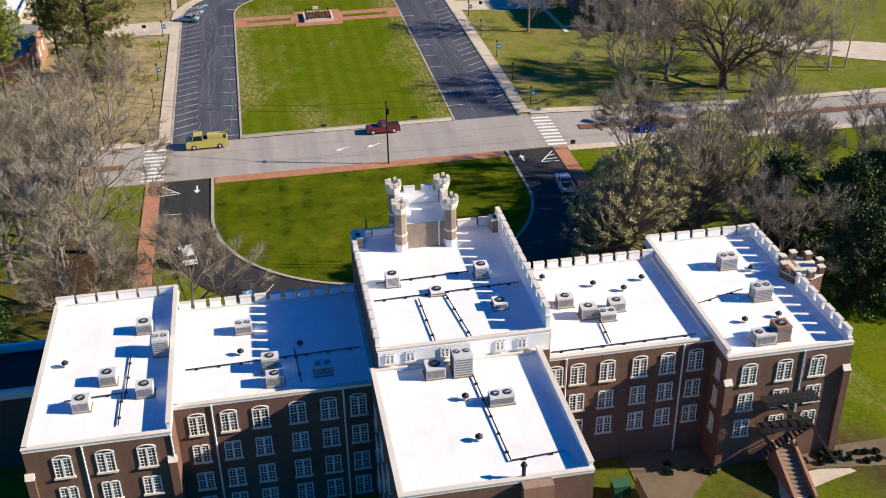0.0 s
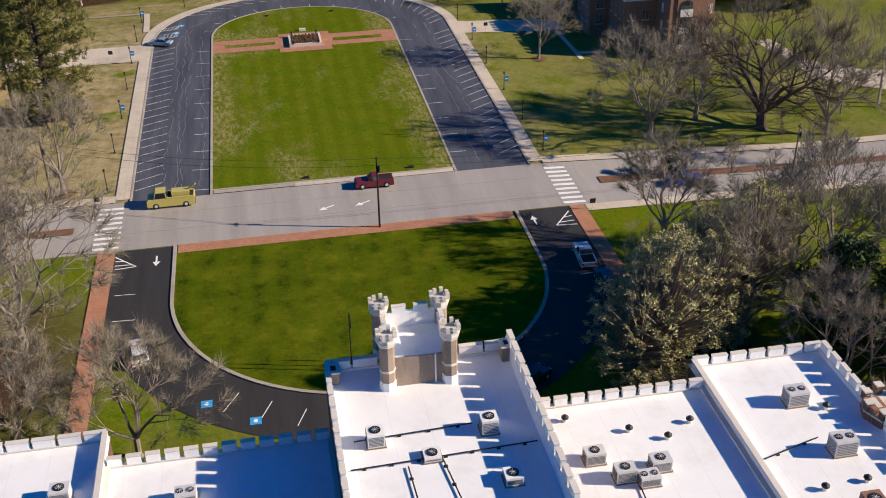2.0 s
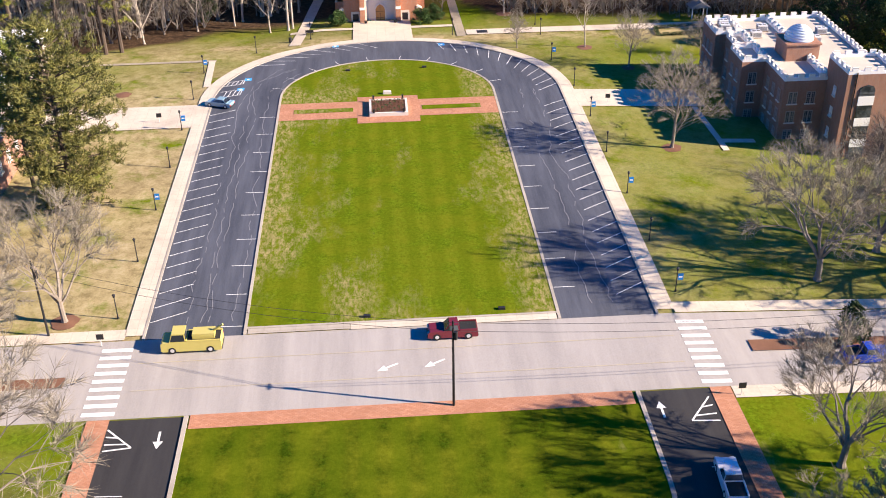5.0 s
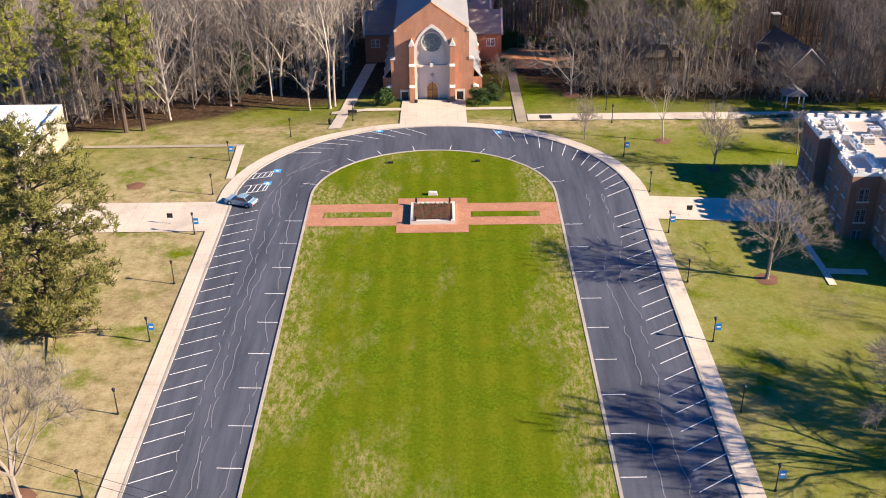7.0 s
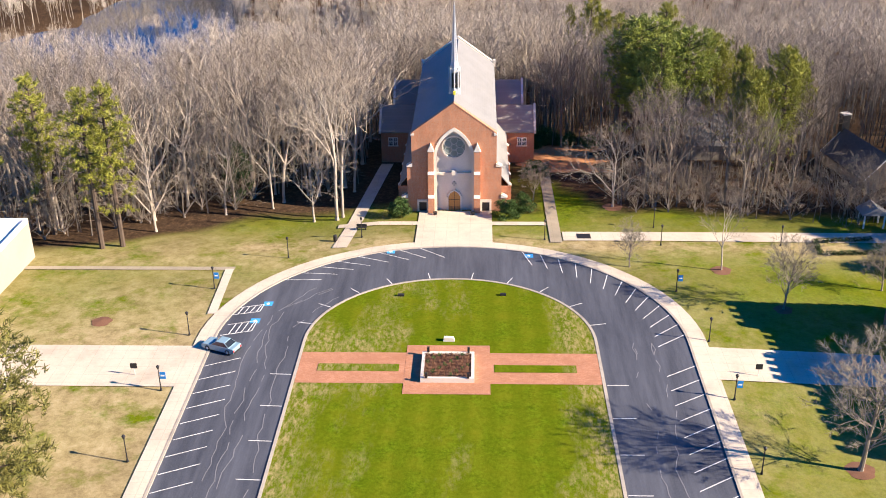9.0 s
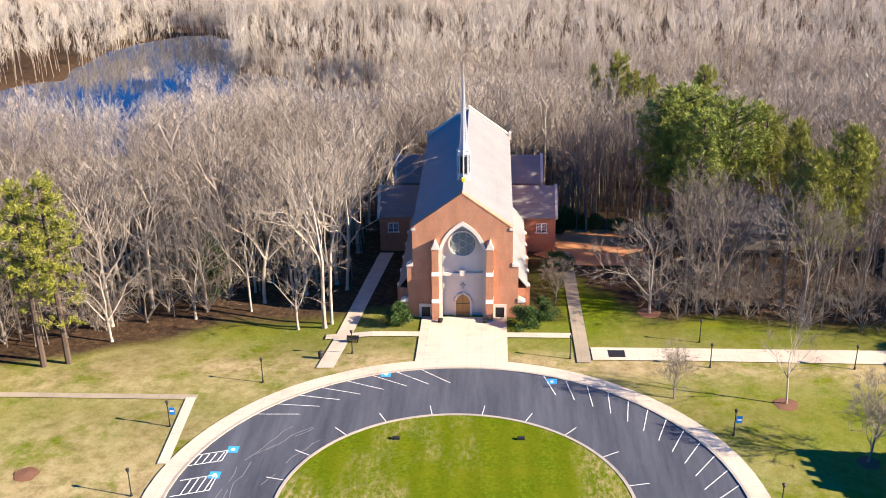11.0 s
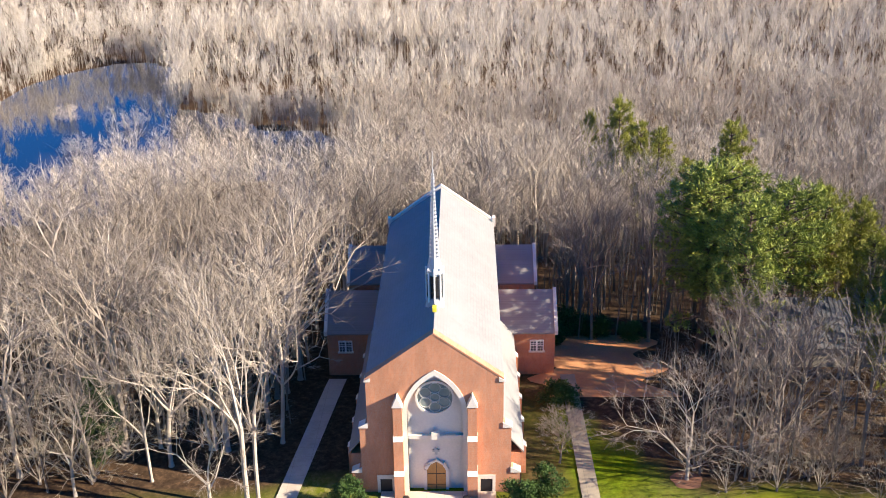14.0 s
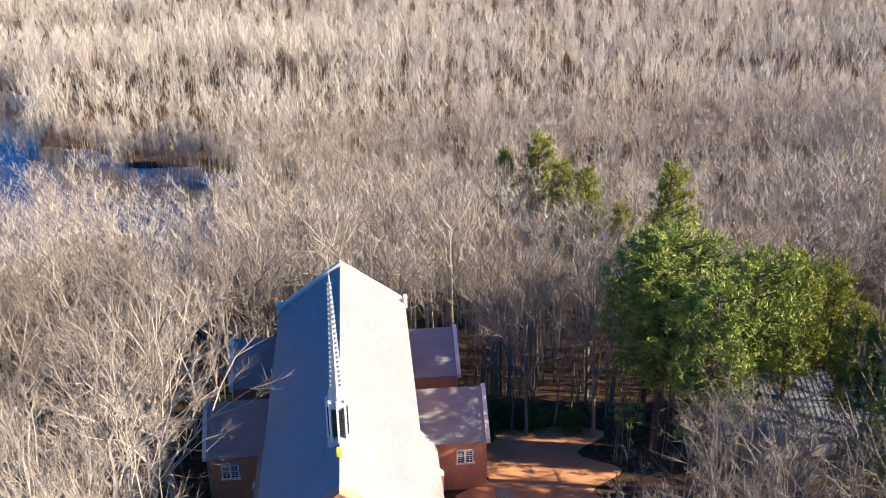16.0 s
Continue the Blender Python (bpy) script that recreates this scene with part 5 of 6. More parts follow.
es = thing("entrance_steps", 46.6, 73.9, -1.2, "concrete steps between brick cheek walls", "steps")
for k in range(12):
    b = B()
    b.box(-0.9, 0.9, -5.6 + k * 0.42, -0.05, k * 0.2, (k + 1) * 0.2 - 0.004)
    part("step", b, WOOD, es)
for s in (-1, 1):
    b = B()
    b.slice_x([(-5.8, 0), (-0.05, 0), (-0.05, 3.2), (-5.8, 0.7)], s * 1.05 - 0.15, s * 1.05 + 0.15)
    part("cheek_wall", b, DBRICK, es)
def flat(pts, lift):
    b = B()
    b.add([(x, y, g0(x, y) + lift) for x, y in pts], [tuple(range(len(pts)))])
    return b


setting("path_hall", flat([(43.6, 40), (46.0, 40), (46.0, 66), (46.6, 68.2), (48.0, 69.6), (50.4, 70.3), (53.4, 71.0), (53.0, 71.5), (50.0, 72.0), (45.4, 71.6), (44.6, 69.5), (43.6, 66)], 0.10), CONC, "pale curved concrete path behind the hall", "path")
setting("mulch_bed", flat([(31.8, 64), (34.2, 67), (36.6, 71), (39.0, 73.3), (42.4, 74.6), (42.2, 79), (31.8, 79)], 0.06), DRYBED, "dry brown mulch bed behind the hall", "ground")
setting("mulch_bed_east", flat([(48.6, 72.3), (53.2, 71.7), (57.0, 71.2), (62, 71.4), (62, 75), (48.6, 75)], 0.06), DRYBED, "dry brown mulch bed below the wing", "ground")
rb = random.Random(12)
for k in range(14):
    bush(50.5 + rb.uniform(0, 9), 71.9 + rb.uniform(0, 2.2), 0.45, 0.5, EVERG, "small dark clipped shrub in the mulch bed", 40 + k)
for k in range(7):
    bush(34.5 + rb.uniform(0, 7), 73.5 + rb.uniform(0, 2.6), 0.4, 0.45, EVERG, "small dark shrub in the mulch bed", 60 + k)
ub = thing("utility_box", 29.8, 72.7, g0(29.8, 72.7), "green utility box behind the hall", "utility box")
b = B()
b.box(-0.8, 0.8, -0.6, 0.6, 0, 1.3)
part("body", b, plain("green_enamel", (0.03, 0.10, 0.05), 0.5), ub)
b = B()
b.box(-0.85, 0.85, -0.65, 0.65, 1.3, 1.42)
part("lid", b, plain("green_lid", (0.04, 0.13, 0.07), 0.5), ub)
fence = thing("timber_fence", 31.5, 67.0, -1.0, "weathered timber fence beside the hall", "fence")
for k in range(36):
    b = B()
    b.box(-0.03, 0.03, -4 + k * 0.28, -4 + k * 0.28 + 0.24, 0, 1.7)
    part("board", b, WOOD, fence)


# ---- the chapel ----
chapel = thing("chapel", 0, 0, 0, "orange brick chapel with slate roofs, stone portal and slender spire", "church")
CX, FY = 13.6, 277.7


def gable_top(x):
    return 15.6 - abs(x - CX) * 4.7 / 6.45


def arch(half, spring, top, n=10):
    """A pointed arch as (x, z) points from its left spring to its right one."""
    pts = []
    for i in range(n + 1):
        x = -half * math.cos(i / n * math.pi / 2)
        pts.append((x, spring + (top - spring) * math.sqrt(max(0, 4 - (x / half - 1) ** 2)) / math.sqrt(3)))
    return [(CX + x, z) for x, z in pts] + [(CX - x, z) for x, z in pts[::-1][1:]]


front = B()
A = arch(2.75, 6.8, 11.2)
prof = [(5.2, -2.9), (10.85, -2.9), (10.85, 6.8), (7.15, 10.9), (6.9, 10.6), (6.9, 5.9), (6.1, 5.3), (6.1, 0.6), (5.2, 0.0)]
front.slice(prof, FY, FY + 0.9)
front.slice([(2 * CX - x, z) for x, z in prof][::-1], FY, FY + 0.9)
for (xa, za), (xb, zb) in zip(A, A[1:]):
    front.slice([(xa, za), (xb, zb), (xb, max(zb, gable_top(xb))), (xa, max(za, gable_top(xa)))], FY, FY + 0.9)
front.slice([(10.85, 6.8), (10.85, gable_top(10.85)), (7.15, 10.9)], FY, FY + 0.9)
front.slice([(2 * CX - 7.15, 10.9), (2 * CX - 10.85, gable_top(10.85)), (2 * CX - 10.85, 6.8)], FY, FY + 0.9)
fw = part("front_wall", front, CBRICK, chapel)
bm = bmesh.new()
bm.from_mesh(fw.data)
bmesh.ops.remove_doubles(bm, verts=bm.verts, dist=0.002)
bm.to_mesh(fw.data)
bm.free()
for s in (-1, 1):
    b = B()
    pts = [(CX, 15.62), (CX, 15.80), (CX + s * 6.75, 10.88), (CX + s * 6.75, 10.7), (CX + s * 6.45, 10.9)]
    b.slice(pts if s < 0 else pts[::-1], FY - 0.03, FY + 0.95)
    part("coping", b, CBRICK, fw)
    for x0, x1, z0, z1 in ((6.75, 7.35, 10.55, 11.1), (6.0, 6.95, 5.3, 6.0), (5.1, 6.15, 0.0, 0.7)):
        b = B()
        xs = [CX + s * (CX - v) for v in (x0, x1)]
        pts = [(xs[0], z0 - 0.04), (xs[1], z0 - 0.04), (xs[1], z1 - 0.12), (xs[0], z0 + 0.08)]
        b.slice(pts if s < 0 else pts[::-1], FY - 0.1, FY + 0.95)
        part("weathering", b, STONE, fw)
# stone surround and deep recess of the portal
b = B()
O = arch(3.2, 6.8, 11.8)
for (p, q), (r_, s_) in zip(zip(A, O), zip(A[1:], O[1:])):
    b.slice([p, r_, s_, q][::-1], FY - 0.10, FY + 0.8)
b.slice([(10.4, -2.9), (10.85, -2.9), (10.85, 6.8), (10.4, 6.8)], FY - 0.10, FY + 0.8)
b.slice([(2 * CX - 10.85, -2.9), (2 * CX - 10.4, -2.9), (2 * CX - 10.4, 6.8), (2 * CX - 10.85, 6.8)], FY - 0.10, FY + 0.8)
part("portal_surround", b, STONE, chapel)
b = B()
b.box(10.8, 16.4, FY + 0.7, FY + 0.95, -2.9, 11.3)
back = part("portal_wall", b, STONE, chapel)
# rose window
RZ = 8.35
b = B()
b.ring(0, 0, 1.75, -0.05, 0.0, 32)
g = B()
g.v = [(CX + x, FY + 0.69 + z, RZ + y) for x, y, z in b.v]
g.f = b.f
rose = part("rose_window", g, ROSEG, chapel, "round rose window with stone tracery")


def hoop(cx, cz, r, t, y0, y1, n=28):
    """A flat ring in an upright plane across y."""
    b = B()
    for i in range(n):
        a = 2 * math.pi * i / n
        b.v += [(cx + k * math.cos(a), y, cz + k * math.sin(a)) for y in (y0, y1) for k in (r - t, r)]
    for i in range(n):
        p, q = 4 * i, 4 * ((i + 1) % n)
        b.f += [(p, p + 1, q + 1, q), (p + 2, q + 2, q + 3, p + 3), (p, q, q + 2, p + 2), (p + 1, p + 3, q + 3, q + 1)]
    return b


part("tracery", hoop(CX, RZ, 1.95, 0.22, FY + 0.45, FY + 0.68), STONE, rose)
for k in range(6):
    a = math.pi / 6 + k * math.pi / 3
    part("tracery", hoop(CX + 1.08 * math.cos(a), RZ + 1.08 * math.sin(a), 0.60, 0.075, FY + 0.54, FY + 0.64, 18), TRACERY, rose)
part("tracery", hoop(CX, RZ, 0.50, 0.075, FY + 0.54, FY + 0.64, 18), TRACERY, rose)
# string course, bracket and ornament over the door
b = B()
b.box(10.86, 16.34, FY + 0.35, FY + 0.72, 3.7, 4.1)
b.box(13.2, 14.0, FY + 0.05, FY + 0.4, 3.8, 4.6)
part("string_course", b, STONE, chapel)
b = B()
b.box(13.46, 13.74, FY + 0.45, FY + 0.7, 1.75, 2.5)
b.box(13.25, 13.95, FY + 0.5, FY + 0.7, 2.05, 2.25)
part("ornament", b, TRACERY, chapel)
b = B()
D = [(-0.95, -2.5), (0.95, -2.5), (0.95, -0.1), (0.62, 0.55), (0, 0.95), (-0.62, 0.55), (-0.95, -0.1)]
b.slice([(CX + x, z) for x, z in D], FY + 0.5, FY + 0.66)
dr = part("door", b, OAK, chapel, "pointed oak double door")
b = B()
b.box(CX - 0.03, CX + 0.03, FY + 0.47, FY + 0.5, -2.5, 0.9)
for z in (-1.9, -0.6):
    b.box(CX - 0.9, CX + 0.9, FY + 0.475, FY + 0.5, z, z + 0.07)
part("strap_hinges", b, DARKM, dr)
b = B()
for x in (-1.25, 0.97):
    b.box(CX + x, CX + x + 0.28, FY + 0.4, FY + 0.69, -2.5, -0.1)
for (x0, z0), (x1, z1) in zip(D[2:], D[3:]):
    k = 1.3
    b.slice([(CX + x0, z0), (CX + x1, z1), (CX + x1 * k, z1 + 0.3), (CX + x0 * k, z0 + 0.05)][::-1], FY + 0.4, FY + 0.69)
part("door_surround", b, STONE, dr)
# flanking buttresses with gabled caps
for s in (-1, 1):
    x = CX + s * 3.65
    b = B()
    b.box(x - 0.5, x + 0.5, FY - 1.3, FY - 0.01, -2.9, 0.4)
    b.box(x - 0.48, x + 0.48, FY - 1.0, FY - 0.01, 0.4, 4.3)
    b.box(x - 0.45, x + 0.45, FY - 0.7, FY - 0.01, 4.3, 8.0)
    pr = part("buttress", b, CBRICK, chapel)
    for prof_, ov in (([(FY - 1.33, 0.36), (FY, 0.36), (FY, 0.8), (FY - 1.0, 0.8)], 0.515), ([(FY - 1.03, 4.26), (FY, 4.26), (FY, 4.7), (FY - 0.7, 4.7)], 0.495)):
        b = B()
        b.slice_x(prof_, x - ov, x + ov)
        part("buttress_cap", b, STONE, pr)
    b = B()
    b.slice([(x - 0.55, 8.0), (x + 0.55, 8.0), (x, 9.3)], FY - 0.78, FY + 0.02)
    part("buttress_cap", b, STONE, pr)
    # side doors
    xc = CX + s * 5.05
    b = B()
    b.box(xc - 0.62, xc + 0.62, FY - 0.04, FY + 0.05, -2.6, -0.8)
    sd = part("side_door", b, DARKM, chapel)
    b = B()
    for u0, u1, z0, z1 in ((-0.9, -0.6, -2.7, -0.35), (0.6, 0.9, -2.7, -0.35), (-0.62, 0.62, -0.8, -0.35)):
        b.box(xc + u0, xc + u1, FY - 0.09, FY - 0.01, z0, z1)
    part("door_surround", b, STONE, sd)
    # lantern pots beside the portal
    b = B()
    b.ring(CX + s * 3.0, FY - 1.9, 0.25, -2.4, -1.7, 10, 0.35)
    part("planter_pot", b, DARKM, chapel)
# nave, aisles and roofs
b = B()
b.box(7.25, 19.95, FY + 0.92, 317.4, -6, 10.6)
nave = part("nave_wall", b, CBRICK, chapel)
for s in (-1, 1):
    b = B()
    lo, hi = (CX + s * 6.75, 10.45), (CX, 15.4)
    pts = [lo, (lo[0], lo[1] + 0.2), (hi[0], hi[1] + 0.12), (hi[0], hi[1] - 0.1)]
    b.slice(pts if s > 0 else pts[::-1], FY + 0.95, 317.2)
    part("nave_roof", b, SLATE, chapel)
    b = B()
    pts = [(CX, 15.2), (CX, 15.95), (CX + s * 6.85, 10.95), (CX + s * 6.85, 10.2)]
    b.slice(pts if s < 0 else pts[::-1], 317.2, 317.8)
    part("coping", b, STONE, nave)
    b = B()
    b.box(*sorted((CX + s * 6.6, CX + s * 7.0)), 317.0, 317.9, 10.2, 11.4)
    part("kneeler", b, STONE, nave)
    # aisle with lean-to roof
    x0, x1 = sorted((CX + s * 6.36, CX + s * 8.6))
    b = B()
    b.box(x0, x1, FY + 0.93, 303.2, -6, 1.6)
    al = part("aisle_wall", b, CBRICK, chapel)
    b = B()
    pts = [(CX + s * 6.37, 4.6), (CX + s * 6.37, 4.75), (CX + s * 8.85, 1.75), (CX + s * 8.85, 1.55)]
    b.slice(pts if s < 0 else pts[::-1], FY + 0.95, 303.2)
    part("aisle_roof", b, SLATE, al)
    for k in range(5):
        y = 281.5 + k * 4.6
        b = B()
        xx = CX + s * 8.85
        b.box(xx - 0.35, xx + 0.35, y - 0.4, y + 0.4, -6, 0.7)
        bt = part("buttress", b, CBRICK, al)
        b = B()
        b.slice([(xx - 0.4, 0.7), (xx + 0.4, 0.7), (xx - s * 0.3, 1.4)], y - 0.45, y + 0.45)
        part("buttress_cap", b, STONE, bt)
for s in (-1, 1):
    for reach, y0, y1, ze, zr in ((13.9, 303.3, 311.3, 2.0, 5.6), (11.9, 312.2, 321.2, 4.4, 7.5)):
        ym = (y0 + y1) / 2
        x0, x1 = sorted((CX + s * 6.38, CX + s * reach))
        b = B()
        b.slice_x([(y0, -8), (y1, -8), (y1, ze), (ym, zr), (y0, ze)], x0, x1)
        tr = part("transept_wall", b, CBRICK, chapel)
        xe = sorted((CX + s * 6.40, CX + s * (reach + 0.02)))
        b = B()
        b.slice_x([(y0 - 0.35, ze - 0.12), (ym, zr + 0.06), (ym, zr + 0.24), (y0 - 0.35, ze + 0.06)], *xe)
        b.slice_x([(ym, zr + 0.06), (y1 + 0.35, ze - 0.12), (y1 + 0.35, ze + 0.06), (ym, zr + 0.24)], *xe)
        part("transept_roof", b, SLATE, tr)
        xc = CX + s * (reach + 0.12)
        b = B()
        b.slice_x([(y0 - 0.4, ze - 0.2), (ym, zr), (ym, zr + 0.5), (y0 - 0.4, ze + 0.3)], xc - 0.2, xc + 0.2)
        b.slice_x([(ym, zr), (y1 + 0.4, ze - 0.2), (y1 + 0.4, ze + 0.3), (ym, zr + 0.5)], xc - 0.2, xc + 0.2)
        part("coping", b, STONE, tr)
        if reach > 13:
            window(tr, CX + s * 11.7, y0, 0.2, 1.7, 1.5, False)
# spire on the ridge
SX, SY = CX, 285.2
LEAD = plain("lead_sheet", (0.42, 0.43, 0.45), 0.5, 0.2, 0.25, 2)
b = B()
b.ring(SX, SY, 1.05, 14.4, 15.9, 8, 0.85)
b.ring(SX, SY, 0.72, 15.9, 18.7, 8)
b.ring(SX, SY, 0.9, 18.7, 19.1, 8, 0.95)
sp = part("lantern", b, LEAD, chapel, "lead-clad octagonal lantern below the spire")
b = B()
b.ring(SX, SY, 0.8, 19.1, 20.3, 8, 0.52)
b.ring(SX, SY, 0.52, 20.3, 29.6, 8, 0.06)
b.ring(SX, SY, 0.035, 29.6, 31.3, 6)
part("spire", b, LEAD, chapel, "slender crocketed lead spire")
for k in range(8):
    a = 2 * math.pi * k / 8
    b = B()
    px, py = SX + 0.86 * math.cos(a), SY + 0.86 * math.sin(a)
    b.box(px - 0.08, px + 0.08, py - 0.08, py + 0.08, 15.6, 19.3)
    part("pinnacle", b, TRIM, sp)
    a += math.pi / 8
    b = B()
    for q in range(9):
        z = 16.1 + q * 0.27
        px, py = SX + 0.69 * math.cos(a), SY + 0.69 * math.sin(a)
        b.box(px - 0.16, px + 0.16, py - 0.16, py + 0.16, z, z + 0.2)
    part("louvre", b, DARKM, sp)
b = B()
for k in range(4):
    a = 2 * math.pi * k / 4 + math.pi / 4
    for q in range(22):
        z = 20.5 + q * 0.4
        r = 0.52 - 0.46 * (z - 20.3) / 9.3 + 0.05
        b.box(SX + r * math.cos(a) - 0.06, SX + r * math.cos(a) + 0.06, SY + r * math.sin(a) - 0.06, SY + r * math.sin(a) + 0.06, z, z + 0.14)
tagged(part("crockets", b, LEAD, sp), kind="stuff")
b = B()
b.box(CX - 0.2, CX + 0.2, 282.6, 283.3, 15.5, 15.95)
part("ridge_flashing", b, plain("yellow_flashing", (0.75, 0.65, 0.05), 0.6), chapel, "bright yellow flashing on the ridge")


# ---- other buildings ----
dorm = thing("residence_hall", 0, 0, 0, "russet brick residence hall with tan roofs and white battlements", "building")


def dorm_block(x0, x1, y0, y1, z, teeth=True):
    b = B()
    b.box(x0, x1, y0, y1, -4.5, z)
    w = part("wall", b, DBRICK, dorm)
    b = B()
    b.box(x0 + 0.3, x1 - 0.3, y0 + 0.3, y1 - 0.3, z, z + 0.05)
    part("roof", b, DROOF, w)
    p = B()
    for q in ((x0, x1, y0, y0 + 0.3), (x0, x1, y1 - 0.3, y1), (x0, x0 + 0.3, y0 + 0.302, y1 - 0.302), (x1 - 0.3, x1, y0 + 0.302, y1 - 0.302)):
        p.box(*q, z, z + 0.5)
    for e in ((x0, y0 + 0.15, x1, y0 + 0.15), (x0, y1 - 0.15, x1, y1 - 0.15), (x0 + 0.15, y0, x0 + 0.15, y1), (x1 - 0.15, y0, x1 - 0.15, y1)):
        merlons(w, *e, z + 0.5, 0.5, 0.9, 0.8, 0.3, TRIM)
    part("parapet", p, TRIM, w)
    return w


d1 = dorm_block(73.6, 80.19, 212.5, 240.5, 7.7)
d2 = dorm_block(80.2, 87.6, 206.0, 213.2, 11.0)
d3 = dorm_block(69.8, 73.59, 221.0, 227.2, 7.7)
d4 = dorm_block(80.2, 89.5, 213.21, 240.5, 7.9)
d5 = dorm_block(69.2, 73.59, 233.5, 240.5, 7.9)
d6 = dorm_block(71.0, 73.59, 227.21, 233.49, 7.5)
d7 = dorm_block(87.61, 89.3, 207.0, 213.2, 10.2)
# Brownish frames, their colour dimmed to carry the deep shade on these faces.
DULL = plain("shade_dimmed_frames", (0.36, 0.29, 0.25), 0.7, 0, 0.2, 1)
for x, y in ((73.6, 214.0), (73.6, 216.5), (73.6, 219.0), (69.8, 222.8), (69.8, 225.4), (71.0, 228.8), (71.0, 231.8), (69.2, 235.0), (69.2, 237.0), (69.2, 239.0)):
    for z in (5.0, 1.9, -1.2):
        window(dorm, x, y, z, 1.1, 1.9, False, axis="x", side=-1, frame_mat=DULL)
for x, y in ((75.2, 212.5), (78.0, 212.5), (71.7, 221.0)):
    for z in (5.0, 1.9, -1.2):
        window(dorm, x, y, z, 1.4, 1.9, False, frame_mat=DULL)
b = B()
b.box(82.3, 84.6, 205.90, 205.99, -2.2, 8.6)
b.slice([(82.3, 8.6), (84.6, 8.6), (84.3, 9.1), (83.45, 9.4), (82.6, 9.1)], 205.90, 205.99)
part("stair_window", b, GLASS, dorm, "tall arched dark stair window")
for z0, z1 in ((6.2, 7.6), (2.9, 4.2), (-0.5, 0.8)):
    b = B()
    b.box(82.25, 84.65, 205.83, 205.97, z0, z1)
    part("spandrel", b, TRIM, dorm, "white spandrel panel")
for z in (7.9, 8.4, 4.8, 5.4, 1.3, 1.9, 2.4):
    b = B()
    b.box(82.3, 84.6, 205.87, 205.92, z, z + 0.07)
    part("glazing_bar", b, DARKM, dorm)
b = B()
b.tube((81.5, 205.9, -2.4), (81.5, 205.9, 11.3), 0.09, 0.09, 6)
part("downpipe", b, DARKM, dorm)
for z in (0.6, 3.9, 7.2):
    window(dorm, 88.45, 207.0, z, 0.8, 1.6, False)
    window(dorm, 80.2, 209.5, z, 0.9, 1.5, False, axis="x", side=-1)
b = B()
b.box(76.5, 81.7, 220.5, 225.5, 7.76, 10.3)
b.box(76.3, 81.9, 220.3, 225.7, 10.3, 10.55)
cu = part("cupola_base", b, DBRICK, dorm)
b = B()
for k in range(8):
    a0, a1 = math.pi / 2 * k / 8, math.pi / 2 * (k + 1) / 8
    b.ring(79.1, 223.0, 2.3 * math.cos(a0), 10.55 + 2.3 * math.sin(a0), 10.55 + 2.3 * math.sin(a1), 18, max(0.02, 2.3 * math.cos(a1)))
part("cupola", b, plain("pale_dome_paint", (0.66, 0.72, 0.78), 0.35, 0.1), cu, "pale painted dome", True)
for x, y in ((75.5, 232), (77.5, 235), (84, 228), (86.5, 232), (71.2, 235.5), (71.6, 237.6)):
    roof_unit(x, y, 7.76 if 73.6 < x < 80 else 7.96, 1.6, 1.3, 1.1, 2)

wb = thing("pale_building", 0, 0, 0, "low pale stucco building with a flat white roof", "building")
b = B()
b.box(-80, -47.2, 226, 258, -2.5, 4.4)
q = part("wall", b, plain("tan_stucco", (0.34, 0.295, 0.24), 0.9, 0, 0.12, 1), wb)
b = B()
b.box(-79.6, -47.6, 226.4, 257.6, 4.4, 4.5)
part("roof", b, ROOF, q)
b = B()
for e in ((-80, -47.2, 226, 226.4), (-80, -47.2, 257.6, 258), (-80, -79.6, 226.4, 257.6), (-47.6, -47.2, 226.4, 257.6)):
    b.box(*e, 4.4, 5.0)
part("parapet", b, TRIM, q)
lb = thing("brick_house", 0, 0, 0, "brick building among evergreens beyond the path", "building")
b = B()
b.box(-62, -41, 196, 216, -1.5, 6.0)
q = part("wall", b, DBRICK, lb)
b = B()
b.box(-61.7, -41.3, 196.3, 215.7, 6.0, 6.1)
part("roof", b, SLATE, q)
for y in (200, 204, 208, 212):
    window(q, -41.0, y, 3.0, 1.2, 1.7, False, axis="x", side=1)


def house(x0, x1, y0, y1, eave, ridge, wall, roofm, label, base=-6):
    ob = thing("house", 0, 0, 0, label, "house")
    ym = (y0 + y1) / 2
    b = B()
    b.slice_x([(y0, base), (y1, base), (y1, eave), (ym, ridge), (y0, eave)], x0, x1)
    part("wall", b, wall, ob)
    b = B()
    b.slice_x([(y0 - 0.6, eave - 0.3), (ym, ridge + 0.08), (ym, ridge + 0.25), (y0 - 0.6, eave - 0.13)], x0 - 0.4, x1 + 0.4)
    b.slice_x([(ym, ridge + 0.08), (y1 + 0.6, eave - 0.3), (y1 + 0.6, eave - 0.13), (ym, ridge + 0.25)], x0 - 0.4, x1 + 0.4)
    rf = part("roof", b, roofm, ob)
    if roofm is TIN:
        for k in range(int((x1 - x0) / 0.6)):
            x = x0 + k * 0.6
            b = B()
            b.slice_x([(y0 - 0.6, eave - 0.12), (ym, ridge + 0.26), (ym, ridge + 0.33), (y0 - 0.6, eave - 0.05)], x, x + 0.07)
            part("seam", b, TIN, rf)
    for x in (x0 - 0.45, x1 + 0.37):
        b = B()
        b.slice_x([(y0 - 0.65, eave - 0.35), (ym, ridge), (ym, ridge + 0.3), (y0 - 0.65, eave - 0.05)], x, x + 0.08)
        b.slice_x([(ym, ridge), (y1 + 0.65, eave - 0.35), (y1 + 0.65, eave - 0.05), (ym, ridge + 0.3)], x, x + 0.08)
